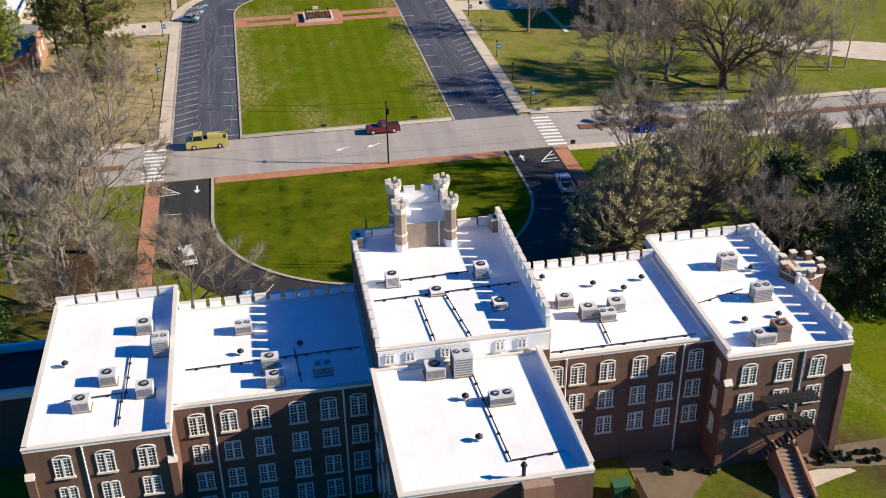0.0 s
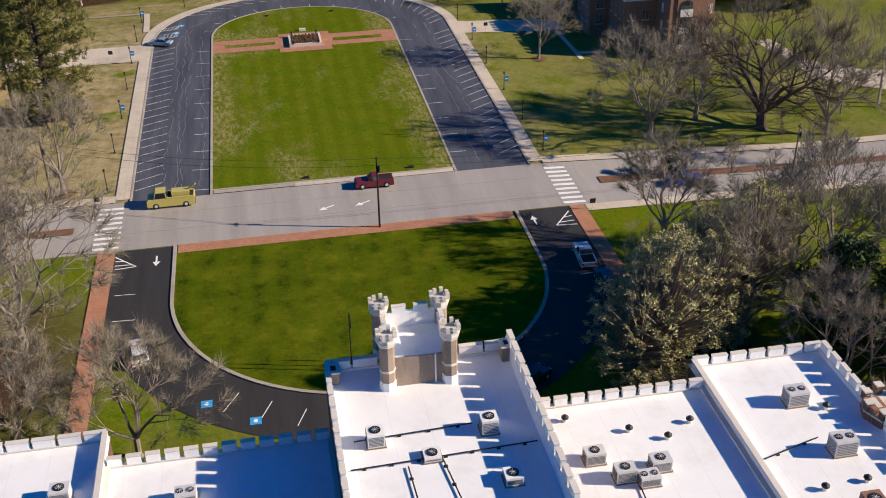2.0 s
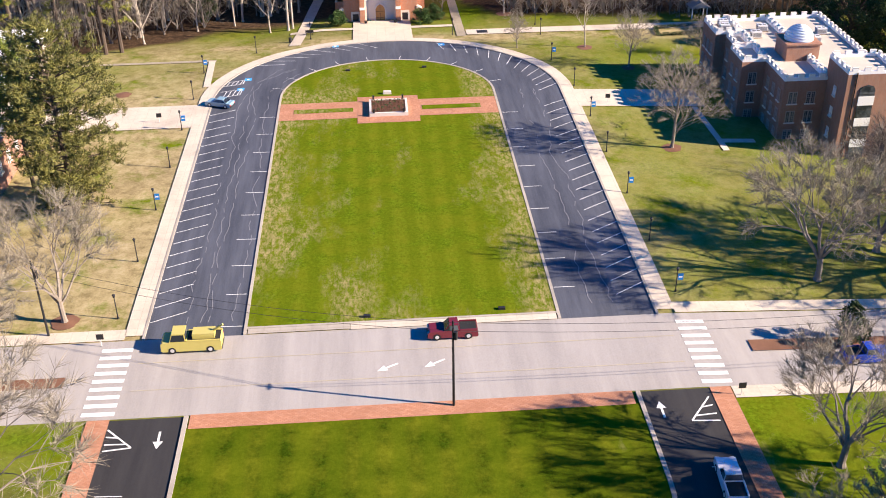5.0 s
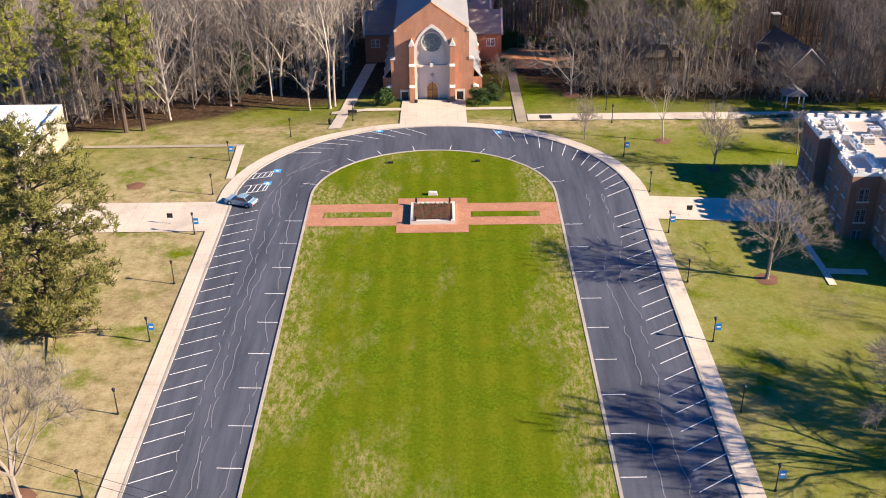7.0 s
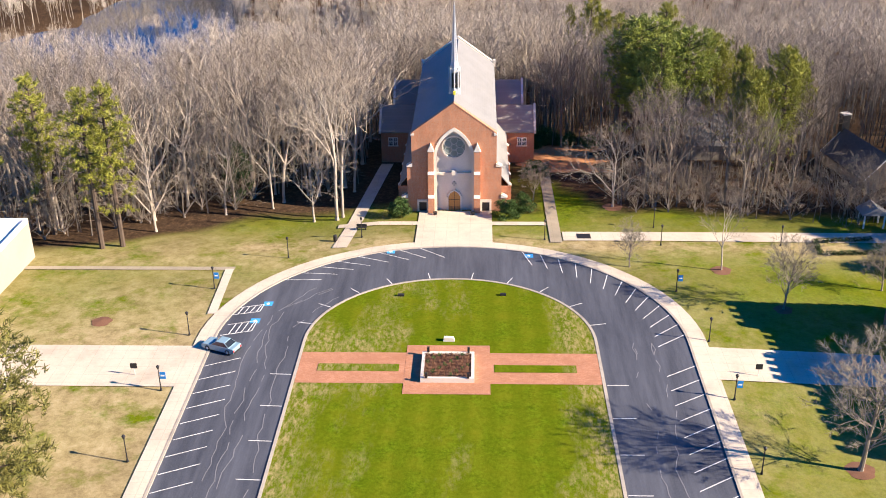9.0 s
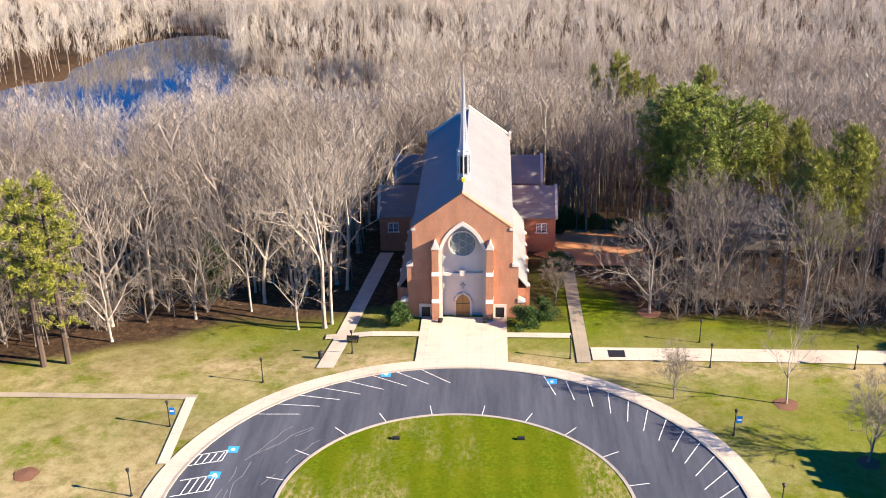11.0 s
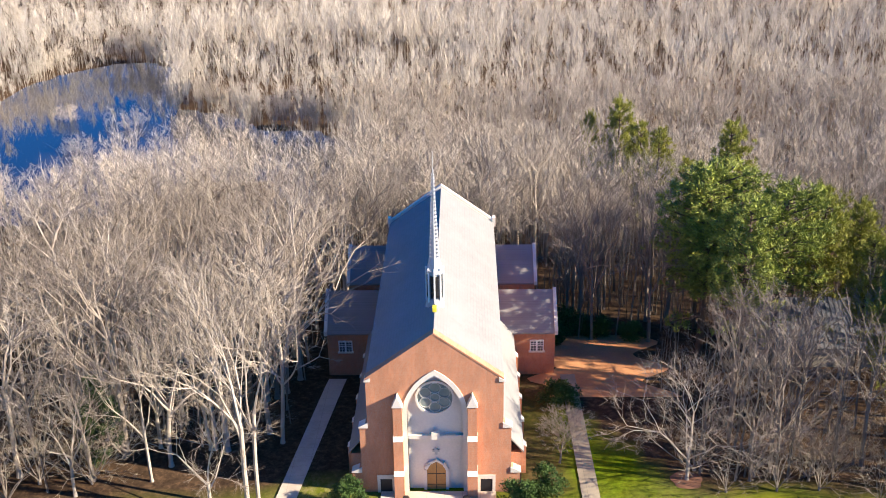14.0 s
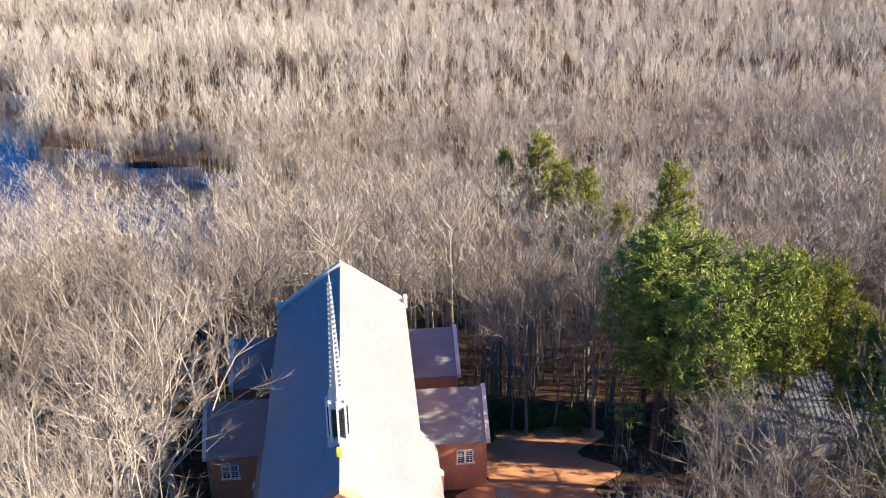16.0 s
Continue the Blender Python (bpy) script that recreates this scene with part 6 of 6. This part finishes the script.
        part("verge", b, TRIM, ob)
    return ob


TIN = plain("weathered_tin", (0.13, 0.135, 0.145), 0.55, 0.2, 0.3, 1)
DARKR = slates("dark_shingles", (0.085, 0.08, 0.08), (0.12, 0.11, 0.105))
house(53, 73, 305, 317, -1.0, 2.4, plain("grey_boards", (0.30, 0.27, 0.22), 0.8), TIN, "long house with a ribbed metal roof among pines")
h2 = house(-7, 7, -3.4, 3.4, -1.2, 2.5, WOOD, DARKR, "grey-roofed house with a chimney in the woods")
b = B()
b.box(-8.3, -7.05, -0.7, 0.7, -5, 5.2)
ch = part("chimney", b, DARKM, h2)
b = B()
b.box(-8.4, -6.95, -0.8, 0.8, 5.2, 5.4)
part("chimney_cap", b, STONE, ch)
h2.matrix_basis = pose(84.4, 296.2, 0, 0, 0, -78)
gz = thing("garden_shelter", 77.8, 271.6, g0(77.8, 271.6), "small open timber shelter beside the garden path", "shelter")
for sx in (-1, 1):
    for sy in (-1, 1):
        b = B()
        b.box(sx * 1.5 - 0.1, sx * 1.5 + 0.1, sy * 1.2 - 0.1, sy * 1.2 + 0.1, 0, 2.4)
        part("post", b, TRIM, gz)
b = B()
b.slice([(-2.1, 2.4), (2.1, 2.4), (0, 3.7)], -1.7, 1.7)
part("roof", b, SLATE, gz)


# ---- markings on the drives ----
def marks(name, strokes, mat, label, w=0.095, lift=0.085):
    """Painted strokes, each a piece of its own under one set of markings."""
    ob = tagged(new(name), label, "road marking", "", "structure")
    for s in strokes:
        b = B()
        strip(b, *s, w, lift)
        part("line", b, mat, ob)
    return ob


marks("stall_lines_west", [(-14.9, 180.2 + 2.93 * k, -11.0, 182.05 + 2.93 * k) for k in range(-4, 17)], PAINT, "white slanted stall lines")
marks("stall_lines_east", [(39.3, 172.4 + 2.95 * k, 43.1, 174.85 + 2.95 * k) for k in range(-1, 19)], PAINT, "white slanted stall lines")
marks("stall_ticks_west", [(-6.8, 173.5 + 6.5 * k, -4.3, 173.4 + 6.5 * k) for k in range(-1, 9)], PAINT, "white parallel stall ticks")
marks("stall_ticks_east", [(32.2, 171.6 + 6.5 * k, 34.7, 171.6 + 6.5 * k) for k in range(0, 9)], PAINT, "white parallel stall ticks")


def polar(r, a):
    return AX + r * math.cos(radians(a)), 233.0 + r * math.sin(radians(a))


marks("stall_lines_arc", [(*polar(29.0, a), *polar(25.3, a - 6)) for a in (70, 64.5, 59, 53.5, 48, 42.5, 37, 31.5, 26, 20.5, 15, 9.5, 4)]
      + [(*polar(29.0, a), *polar(25.3, a - 7)) for a in (100, 106, 112, 118.5, 125, 131, 137, 143)], PAINT, "white stall lines on the curve")
marks("stall_ticks_arc", [(*polar(18.1, a), *polar(20.2, a)) for a in (14, 32, 50, 66, 82, 100, 117, 133, 150, 166)], PAINT, "white ticks along the inner kerb")
hatch = []
for y0, y1 in ((234.2, 237.0), (239.6, 241.6)):
    hatch += [(-14.6, y0, -10.9, y0 + 1.2), (-14.3, y1, -10.7, y1 + 1.2), (-10.9, y0 + 1.2, -10.7, y1 + 1.2)]
    hatch += [(-14.4 + 0.75 * k, y0 + 0.25 * k, -14.0 + 0.75 * k, y1 + 0.22 * k) for k in range(1, 5)]
marks("hatching", hatch, PAINT, "white hatched access bays", 0.12)
marks("front_stalls", [(-15.6, 140.7, -13.0, 140.55), (-15.4, 134.9, -12.8, 134.75), (-14.6, 129, -12.2, 128.6), (44.8, 140, 42.2, 139.8), (44.2, 134, 41.6, 133.8),
                       (-2.6, 115.2, -0.9, 118.2), (1.2, 113.2, 2.5, 116.0), (4.9, 111.4, 6.0, 114.0), (8.5, 110.6, 9.2, 113.2)], PAINT, "white stall lines before the hall")
for tri in (((-16.2, 150.2), (-13.4, 147.3), (-16.1, 147.0)), ((44.9, 150.2), (42.2, 146.6), (45.0, 146.4))):
    st = [(*tri[0], *tri[1]), (*tri[1], *tri[2])]
    for k in (0.35, 0.7):
        st.append((tri[0][0] + (tri[2][0] - tri[0][0]) * k, tri[0][1] + (tri[2][1] - tri[0][1]) * k, tri[0][0] + (tri[1][0] - tri[0][0]) * (k + 0.1), tri[0][1] + (tri[1][1] - tri[0][1]) * (k + 0.1)))
    marks("hatched_corner", st, PAINT, "white hatched triangle at the drive's mouth", 0.18)
for xw, x1 in ((-19.4, -16.0), (44.9, 48.1)):
    marks("crosswalk", [(xw, 152.7 + 1.35 * k, x1, 152.65 + 1.35 * k) for k in range(9)], PAINT, "white ladder crosswalk over the road", 0.62, 0.08)


def arrow(x, y, turn, label="white arrow on the asphalt", bend=False):
    ob = tagged(new("arrow_mark"), label, "road marking", "", "structure")
    c, s = math.cos(radians(turn)), math.sin(radians(turn))
    pts = [(-0.12, -1.3), (0.12, -1.3), (0.12, 0.2), (0.5, 0.2), (0, 1.3), (-0.5, 0.2), (-0.12, 0.2)]
    b = B()
    b.add([(x + u * c - v * s, y + u * s + v * c, g0(x, y) + 0.085) for u, v in pts], [tuple(range(7))])
    part("arrow", b, PAINT, ob)


arrow(-10.9, 148.2, 180)
arrow(39.6, 148.6, 0)
arrow(12.0, 157.9, 118)
arrow(17.1, 158.2, 118)
for x, y in ((4.7, 260.3), (24.8, 259.0), (-4.3, 116.9), (0.7, 113.1), (-10.2, 243.0), (-11.0, 238.1)):
    b = B()
    b.add([(x + u, y + v, g0(x, y) + 0.085) for u, v in ((-0.6, -0.6), (0.6, -0.6), (0.6, 0.6), (-0.6, 0.6))], [(0, 1, 2, 3)])
    ob = setting("access_mark", b, BLUEP, "blue access square painted on the asphalt", "road marking")
    b = B()
    b.add([(x + 0.28 * math.cos(t) * (1 if k % 2 else 0.6), y + 0.3 * math.sin(t), g0(x, y) + 0.092) for k, t in enumerate(np.linspace(0, 5.9, 10))], [tuple(range(10))])
    part("symbol", b, PAINT, ob)
# worn lane lines of the road
YEL = plain("worn_yellow_paint", (0.42, 0.37, 0.27), 0.8, 0, 0.3, 2)
marks("lane_lines", [(-15, 160.9, 44, 160.9), (-15, 156.2, 44, 156.2)], YEL, "worn yellow lane lines", 0.10, 0.08)
# sealed cracks wander down the west arm
rc = random.Random(3)
TAR = plain("crack_sealant", (0.21, 0.21, 0.225), 0.6, 0, 0.3, 2)
for x0 in (-10.6, -8.9, -8.2, -5.7, 36.2, 38.7):
    pts, x = [], x0
    for y in np.arange(168, 250 if x0 < 0 else 236, 1.3):
        x += rc.uniform(-0.36, 0.36) + (x0 - x) * 0.15
        yy, xx = y, x
        if y > 233:
            a = math.pi - (y - 233) / 23.0
            xx, yy = AX + (AX - x) * math.cos(a), 233 + (AX - x) * math.sin(a)
        pts.append((xx, yy))
    marks("sealed_crack", [(*a, *e) for a, e in zip(pts, pts[1:]) if rc.random() > 0.22], TAR, "pale sealed crack along the drive", 0.10, 0.075)

# ---- planter and lawn furniture ----
pl = thing("planter_bed", 13.95, 226.7, g0(14, 226.7) + 0.16, "raised stone planter with dark winter shrubs", "planter")
for q in ((-3.1, 3.1, -2.95, -2.6), (-3.1, 3.1, 2.6, 2.95), (-3.1, -2.75, -2.6, 2.6), (2.75, 3.1, -2.6, 2.6)):
    b = B()
    b.box(*q, 0, 0.6)
    part("kerb_wall", b, STONE, pl)
b = B()
b.box(-2.75, 2.75, -2.6, 2.6, 0, 0.42)
part("soil", b, MULCH, pl)
rp = random.Random(6)
for ix in range(8):
    for iy in range(7):
        b = B()
        cloud(b, (-2.4 + ix * 0.68, -2.2 + iy * 0.73, 0.62), 0.26, 26, 0.16, rp, 0.8)
        part("plant", b, MULCH if (ix * 3 + iy * 5) % 4 else HEDGE, pl)
for sx in (-1, 1):
    for sy in (-1, 1):
        b = B()
        b.box(sx * 2.4 - 0.14, sx * 2.4 + 0.14, sy * 2.85 - 0.14, sy * 2.85 + 0.14, 0.6, 1.25)
        part("post", b, DARKM, pl)
ob = thing("marker_stone", 13.9, 233.2, g0(14, 233.2) + 0.1, "low pale marker stone on the lawn", "stone")
b = B()
b.slice([(-0.7, 0), (0.7, 0), (0.6, 0.5), (-0.6, 0.55)], -0.25, 0.25)
part("slab", b, STONE, ob)
for x, y in ((9.9, 167.4), (25.5, 167.6), (7.2, 245.5), (20.8, 245.8)):
    ob = thing("ground_light", x, y, g0(x, y) + 0.1, "small dark ground light on the lawn", "light fitting", "ground lights")
    b = B()
    b.box(-0.4, 0.4, -0.2, 0.2, 0, 0.3)
    part("case", b, DARKM, ob)


def lamp_post(x, y, banner=None, h=3.3):
    ob = thing("street_lamp", x, y, g0(x, y) + 0.05, "dark lamp post with a blue banner beside the walk" if banner else "dark lamp post beside the walk", "street lamp", "campus lamps")
    b = B()
    b.ring(0, 0, 0.16, 0, 0.35, 8, 0.09)
    part("base", b, DARKM, ob)
    b = B()
    b.ring(0, 0, 0.075, 0.3, h - 0.45, 8, 0.055)
    part("pole", b, DARKM, ob)
    b = B()
    b.ring(0, 0, 0.10, h - 0.45, h - 0.1, 8, 0.19)
    b.ring(0, 0, 0.22, h - 0.1, h + 0.08, 8, 0.05)
    part("lantern", b, DARKM, ob)
    if banner:
        b = B()
        b.box(0.1, 0.75, -0.025, 0.025, 1.55, 2.45)
        f = part("banner", b, banner, ob, "blue banner")
        b = B()
        b.box(0.2, 0.65, -0.03, -0.026, 1.9, 2.1)
        part("emblem", b, PAINT, f)


for x, y in ((-18.6, 195.7), (-18.4, 247.6), (-18.7, 221.9), (44.0, 247.4), (46.1, 221.1), (46.2, 194.6), (46.5, 169.7)):
    lamp_post(x, y, SIGN)
for x, y in ((-18.8, 169.7), (-18.7, 182.2), (-18.6, 208.7), (-18.5, 234.3), (-10.0, 258.0), (46.2, 181.6), (46.0, 207.9), (45.7, 233.7), (27.4, 265.2), (44.4, 270.4), (44.4, 263.2), (-0.2, 266.3), (62, 263.5), (-17.2, 112)):
    lamp_post(x, y)
for x, y in ((-22.6, 225.0), (49.9, 226.2), (48.3, 150.2), (-19.6, 164.4)):
    ob = thing("post_sign", x, y, g0(x, y) + 0.05, "small dark sign panel on a post", "sign", "post signs")
    b = B()
    b.ring(0, 0, 0.04, 0, 1.6, 6)
    part("post", b, METAL, ob)
    b = B()
    b.box(-0.4, 0.4, -0.08, -0.042, 1.0, 1.7)
    part("panel", b, DARKM, ob)
ob = thing("litter_bin", -4.1, 265.2, g0(-4.1, 265.2), "dark round litter bin beside the path", "bin")
b = B()
b.ring(0, 0, 0.3, 0, 0.9, 12, 0.33)
part("drum", b, DARKM, ob)
b = B()
b.ring(0, 0, 0.35, 0.9, 1.05, 12, 0.2)
part("lid", b, DARKM, ob)
ob = thing("park_bench", -0.6, 269.8, g0(-0.6, 269.8), "dark bench beside the chapel path", "bench")
for nm, q in (("seat", (-0.8, 0.8, -0.25, 0.25, 0.42, 0.48)), ("backrest", (-0.8, 0.8, 0.22, 0.28, 0.5, 0.9)), ("leg", (-0.7, -0.6, -0.2, 0.2, 0, 0.42)), ("leg", (0.6, 0.7, -0.2, 0.2, 0, 0.42))):
    b = B()
    b.box(*q)
    part(nm, b, DARKM, ob)
b = B()
b.add([(x, y, g0(x, y) + 0.14) for x, y in ((32.3, 265.6), (34.4, 265.6), (34.4, 267.6), (32.3, 267.6))], [(0, 1, 2, 3)])
setting("grating", b, DARKM, "dark square grating in the path", "grating")
# mulch rings under young trees
for x, y, r in ((56.3, 209.2, 1.5), (51.5, 254.6, 1.4), (-24.8, 169.5, 1.6), (-30.7, 237.7, 1.3), (57.2, 243.2, 1.2), (39.2, 279.6, 1.6)):
    b = B()
    n = 18
    b.add([(x + r * (1 + 0.12 * math.sin(5 * t)) * math.cos(t), y + r * math.sin(t), g0(x, y) + 0.07) for t in np.linspace(0, 2 * math.pi, n, endpoint=False)] + [(x, y, g0(x, y) + 0.2)],
          [(i, (i + 1) % n, n) for i in range(n)])
    setting("mulch_ring", b, MULCH, "ring of red-brown mulch under a tree", "mulch")
# garden bed by the shelter
ob = thing("garden_hedge", 71.0, 263.0, g0(71, 263), "low clipped hedge round a garden bed", "hedge")
rp = random.Random(9)
for nm, x0, y0, x1, y1 in (("hedge_side", -4, 1.8, 5, 2.6), ("hedge_side", -4, -2.4, -3.5, 1.8), ("hedge_side", -3.5, -2.4, 5, -1.8)):
    b = B()
    n = int(math.hypot(x1 - x0, y1 - y0) / 0.5)
    for k in range(n):
        t = (k + 0.5) / n
        cloud(b, (x0 + (x1 - x0) * t, y0 + (y1 - y0) * t, 0.35), 0.45, 40, 0.2, rp, 0.8)
    part(nm, b, EVERG, ob)

# ---- flagpoles, utility pole and wires ----
for x, flag in ((11.4, False), (14.65, True), (18.4, False)):
    ob = thing("flagpole", x, 119.5, g0(x, 119.5) + 0.1, "slim dark flagpole on the oval" + (" with a hanging striped flag" if flag else ""), "flagpole", "flagpoles")
    b = B()
    h = 8.4 if flag else 7.7
    b.ring(0, 0, 0.07, 0, h, 8, 0.04)
    part("pole", b, DARKM, ob)
    b = B()
    b.ring(0, 0, 0.3, 0, 0.3, 10, 0.2)
    part("base", b, STONE, ob)
    b = B()
    b.ring(0.14, 0, 0.09, h - 2.0, h - 0.3, 7, 0.05)
    fl = part("flag", b, PAINT if flag else BLACK, ob)
    if flag:
        b = B()
        b.ring(0.22, -0.04, 0.08, h - 2.1, h - 0.6, 7, 0.04)
        part("stripe", b, plain("red_cloth", (0.5, 0.04, 0.05), 0.8), fl)
poles = [(18.6, 151.0, 10.6), (-26.0, 166.9, 10.0), (78.0, 150.6, 10.6), (-70.0, 150.5, 10.6)]
for x, y, h in poles:
    ob = thing("utility_pole", x, y, g0(x, y), "dark timber utility pole beside the road", "utility pole", "utility poles")
    b = B()
    b.ring(0, 0, 0.15, -0.3, h, 8, 0.10)
    part("pole", b, WOOD if x > 50 else DARKM, ob)
    b = B()
    b.box(-0.06, 0.06, -0.5, 0.5, h - 0.7, h - 0.55)
    part("crossarm", b, DARKM, ob)
    b = B()
    b.ring(0.25, 0, 0.2, h - 2.2, h - 1.3, 8)
    part("transformer", b, DARKM, ob)
for (a, e, dz) in ((0, 1, 0.2), (0, 1, 1.2), (0, 2, 0.2), (0, 2, 1.2), (1, 3, 0.3)):
    pa, pe = poles[a], poles[e]
    ob = thing("overhead_wire", pa[0], pa[1], g0(pa[0], pa[1]) + pa[2] - dz, "thin dark overhead wire along the road", "wire", "overhead wires")
    b = B()
    d = Vector((pe[0] - pa[0], pe[1] - pa[1], pe[2] - pa[2]))
    pts = [d * t + Vector((0, 0, -1.3 * 4 * t * (1 - t))) for t in np.linspace(0, 1, 13)]
    n = Vector((-d.y, d.x, 0)).normalized() * 0.025
    up = Vector((0, 0, 0.025))
    b.add([p + o for p in pts for o in (n, up, -n, -up)], [(4 * i + k, 4 * i + (k + 1) % 4, 4 * i + 4 + (k + 1) % 4, 4 * i + 4 + k) for i in range(12) for k in range(4)])
    part("cable", b, DARKM, ob)


# ---- vehicles ----
def paint_coat(name, c):
    m = Mat(name, 0.25, 0.1, 0.6)
    m.color(m.mix(m.span(m.noise(1.5, 3), 0.3, 0.7, 0, 0.3), c, tuple(v * 0.8 for v in c)))
    return m.m


def vehicle(kind, x, y, turn, coat, label):
    """A parked or halted vehicle along its own x, nose towards +x."""
    L, W, H = dict(pickup=(5.6, 2.0, 1.85), suv=(4.8, 1.95, 1.75), sedan=(4.6, 1.82, 1.45), truck=(6.6, 2.3, 2.4))[kind]
    ob = thing(dict(pickup="pickup_truck", suv="car", sedan="car", truck="work_truck")[kind], x, y, g0(x, y) + 0.07, label, "truck" if kind in ("pickup", "truck") else "car", "vehicles", turn)
    l, w = L / 2, W / 2
    b = B()
    belt = 0.62 * H if kind != "sedan" else 0.64 * H

    def hull(prof, half0, half1):
        n = len(prof)
        zs = [p[1] for p in prof]
        z0, z1 = min(zs), max(zs)
        vs = []
        for s in (-1, 1):
            for px, pz in prof:
                t = (pz - z0) / max(0.01, z1 - z0)
                vs.append((px, s * (half0 + (half1 - half0) * t), pz))
        return vs, [tuple(range(n)), tuple(range(2 * n - 1, n - 1, -1))] + [((i + 1) % n, i, n + i, n + (i + 1) % n) for i in range(n)]

    low = [(-l, 0.35), (-l + 0.1, 0.28), (l - 0.15, 0.28), (l, 0.4), (l - 0.03, belt - 0.22), (l - 0.25, belt - 0.06), (l * 0.35, belt), (-l + 0.1, belt), (-l, belt - 0.1)]
    b.add(*hull(low, w, w * 0.96))
    if kind == "pickup":
        cab = [(-0.75, belt), (0.95, belt), (0.35, H), (-0.6, H)]
    elif kind == "suv":
        cab = [(-l + 0.12, belt), (l * 0.38, belt), (l * 0.10, H), (-l + 0.4, H)]
    elif kind == "truck":
        cab = [(0.5, belt), (2.3, belt), (2.0, H), (0.6, H)]
    else:
        cab = [(-l * 0.72, belt), (l * 0.42, belt), (l * 0.08, H), (-l * 0.42, H)]
    b.add(*hull(cab, w * 0.93, w * 0.74))
    part("body", b, coat, ob)
    # glass set 2 cm proud of the cabin
    for s in (-1, 1):
        b = B()
        sh = [(cx * 0.88 + 0.12 * (cab[0][0] + cab[1][0]) / 2, belt + (cz - belt) * 0.82 + 0.05) for cx, cz in cab]
        vs = []
        for px, pz in sh:
            t = (pz - belt) / (H - belt)
            vs.append((px, s * (w * (0.93 - 0.19 * t) + 0.015), pz))
        b.add(vs, [(0, 1, 2, 3) if s < 0 else (3, 2, 1, 0)])
        part("side_window", b, GLASS, ob)
    for (p, q, nm, sg) in ((cab[1], cab[2], "windscreen", 1), (cab[0], cab[3], "rear_window", -1)):
        b = B()
        vs = []
        for t, k in ((0.12, 0.86), (0.9, 0.72)):
            px, pz = p[0] + (q[0] - p[0]) * t + sg * 0.02, p[1] + (q[1] - p[1]) * t + 0.015
            vs += [(px, -w * k, pz), (px, w * k, pz)]
        b.add(vs, [(0, 1, 3, 2)])
        part(nm, b, GLASS, ob)
    if kind in ("pickup", "truck"):
        b = B()
        b.box(-l + 0.12, cab[0][0] - 0.1, -w * 0.82, w * 0.82, belt + 0.005, belt + 0.02)
        bed = part("load_bed", b, BLACK, ob)
        for q in ((-l + 0.02, cab[0][0] - 0.05, -w * 0.97, -w * 0.84), (-l + 0.02, cab[0][0] - 0.05, w * 0.84, w * 0.97)):
            b = B()
            b.box(*q, belt - 0.02, belt + 0.14)
            part("bed_rail", b, coat, bed)
        if kind == "truck":
            b = B()
            b.box(-2.6, -0.2, -0.7, 0.7, belt + 0.02, belt + 0.7)
            b.tube((-2.4, 0, belt + 0.6), (-3.6, 0.2, belt + 1.5), 0.16, 0.12, 6)
            part("equipment", b, coat, ob)
    for sx in (-0.62, 0.63):
        for sy in (-1, 1):
            b = B()
            r = 0.42 if kind in ("pickup", "truck") else 0.35
            b.tube((sx * l, sy * (w - 0.24), r), (sx * l, sy * (w + 0.01), r), r, r, 14)
            wh = part("tyre", b, BLACK, ob)
            b = B()
            b.tube((sx * l, sy * (w - 0.1), r), (sx * l, sy * (w + 0.025), r), r * 0.6, r * 0.55, 10)
            part("rim", b, METAL, wh)
    for sy in (-1, 1):
        b = B()
        b.box(l - 0.12, l + 0.012, sy * w * 0.72 - 0.2, sy * w * 0.72 + 0.2, belt - 0.36, belt - 0.2)
        part("headlight", b, TRIM, ob)
        b = B()
        b.box(-l - 0.012, -l + 0.1, sy * w * 0.8 - 0.14, sy * w * 0.8 + 0.14, belt - 0.4, belt - 0.15)
        part("tail_light", b, plain("red_lens", (0.4, 0.02, 0.02), 0.3), ob)
    for sg in (-1, 1):
        b = B()
        b.box(*sorted((sg * (l - 0.05), sg * (l + 0.06))), -w * 0.9, w * 0.9, 0.32, 0.5)
        part("bumper", b, DARKM, ob)


WHITE, SILVER = paint_coat("white_coat", (0.75, 0.75, 0.75)), paint_coat("blue_silver_coat", (0.25, 0.38, 0.45))
vehicle("sedan", -13.7, 230.9, 158, SILVER, "blue-grey sedan parked in a slanted stall")
vehicle("suv", -11.8, 127.0, 100, WHITE, "white car parked beside the front drive")
vehicle("pickup", 43.2, 137.3, 86, WHITE, "white pickup parked beside the brick walk")
vehicle("suv", 44.0, 131.0, 88, paint_coat("grey_coat", (0.10, 0.10, 0.11)), "dark car parked beneath bare trees")
vehicle("suv", 30.1, 113.6, 40, paint_coat("black_coat", (0.03, 0.03, 0.035)), "dark car parked before the hall")
vehicle("pickup", 19.4, 163.2, 180, paint_coat("maroon_coat", (0.16, 0.02, 0.03)), "maroon pickup truck on the road")
vehicle("truck", -9.4, 163.4, 180, paint_coat("yellow_coat", (0.58, 0.50, 0.14)), "yellow work truck with equipment on the road")
vehicle("pickup", 64.0, 155.5, 0, paint_coat("blue_coat", (0.02, 0.06, 0.40)), "bright blue pickup truck on the road")
vehicle("suv", -42.0, 163.2, 180, paint_coat("brown_coat", (0.07, 0.025, 0.02)), "dark maroon car on the road")
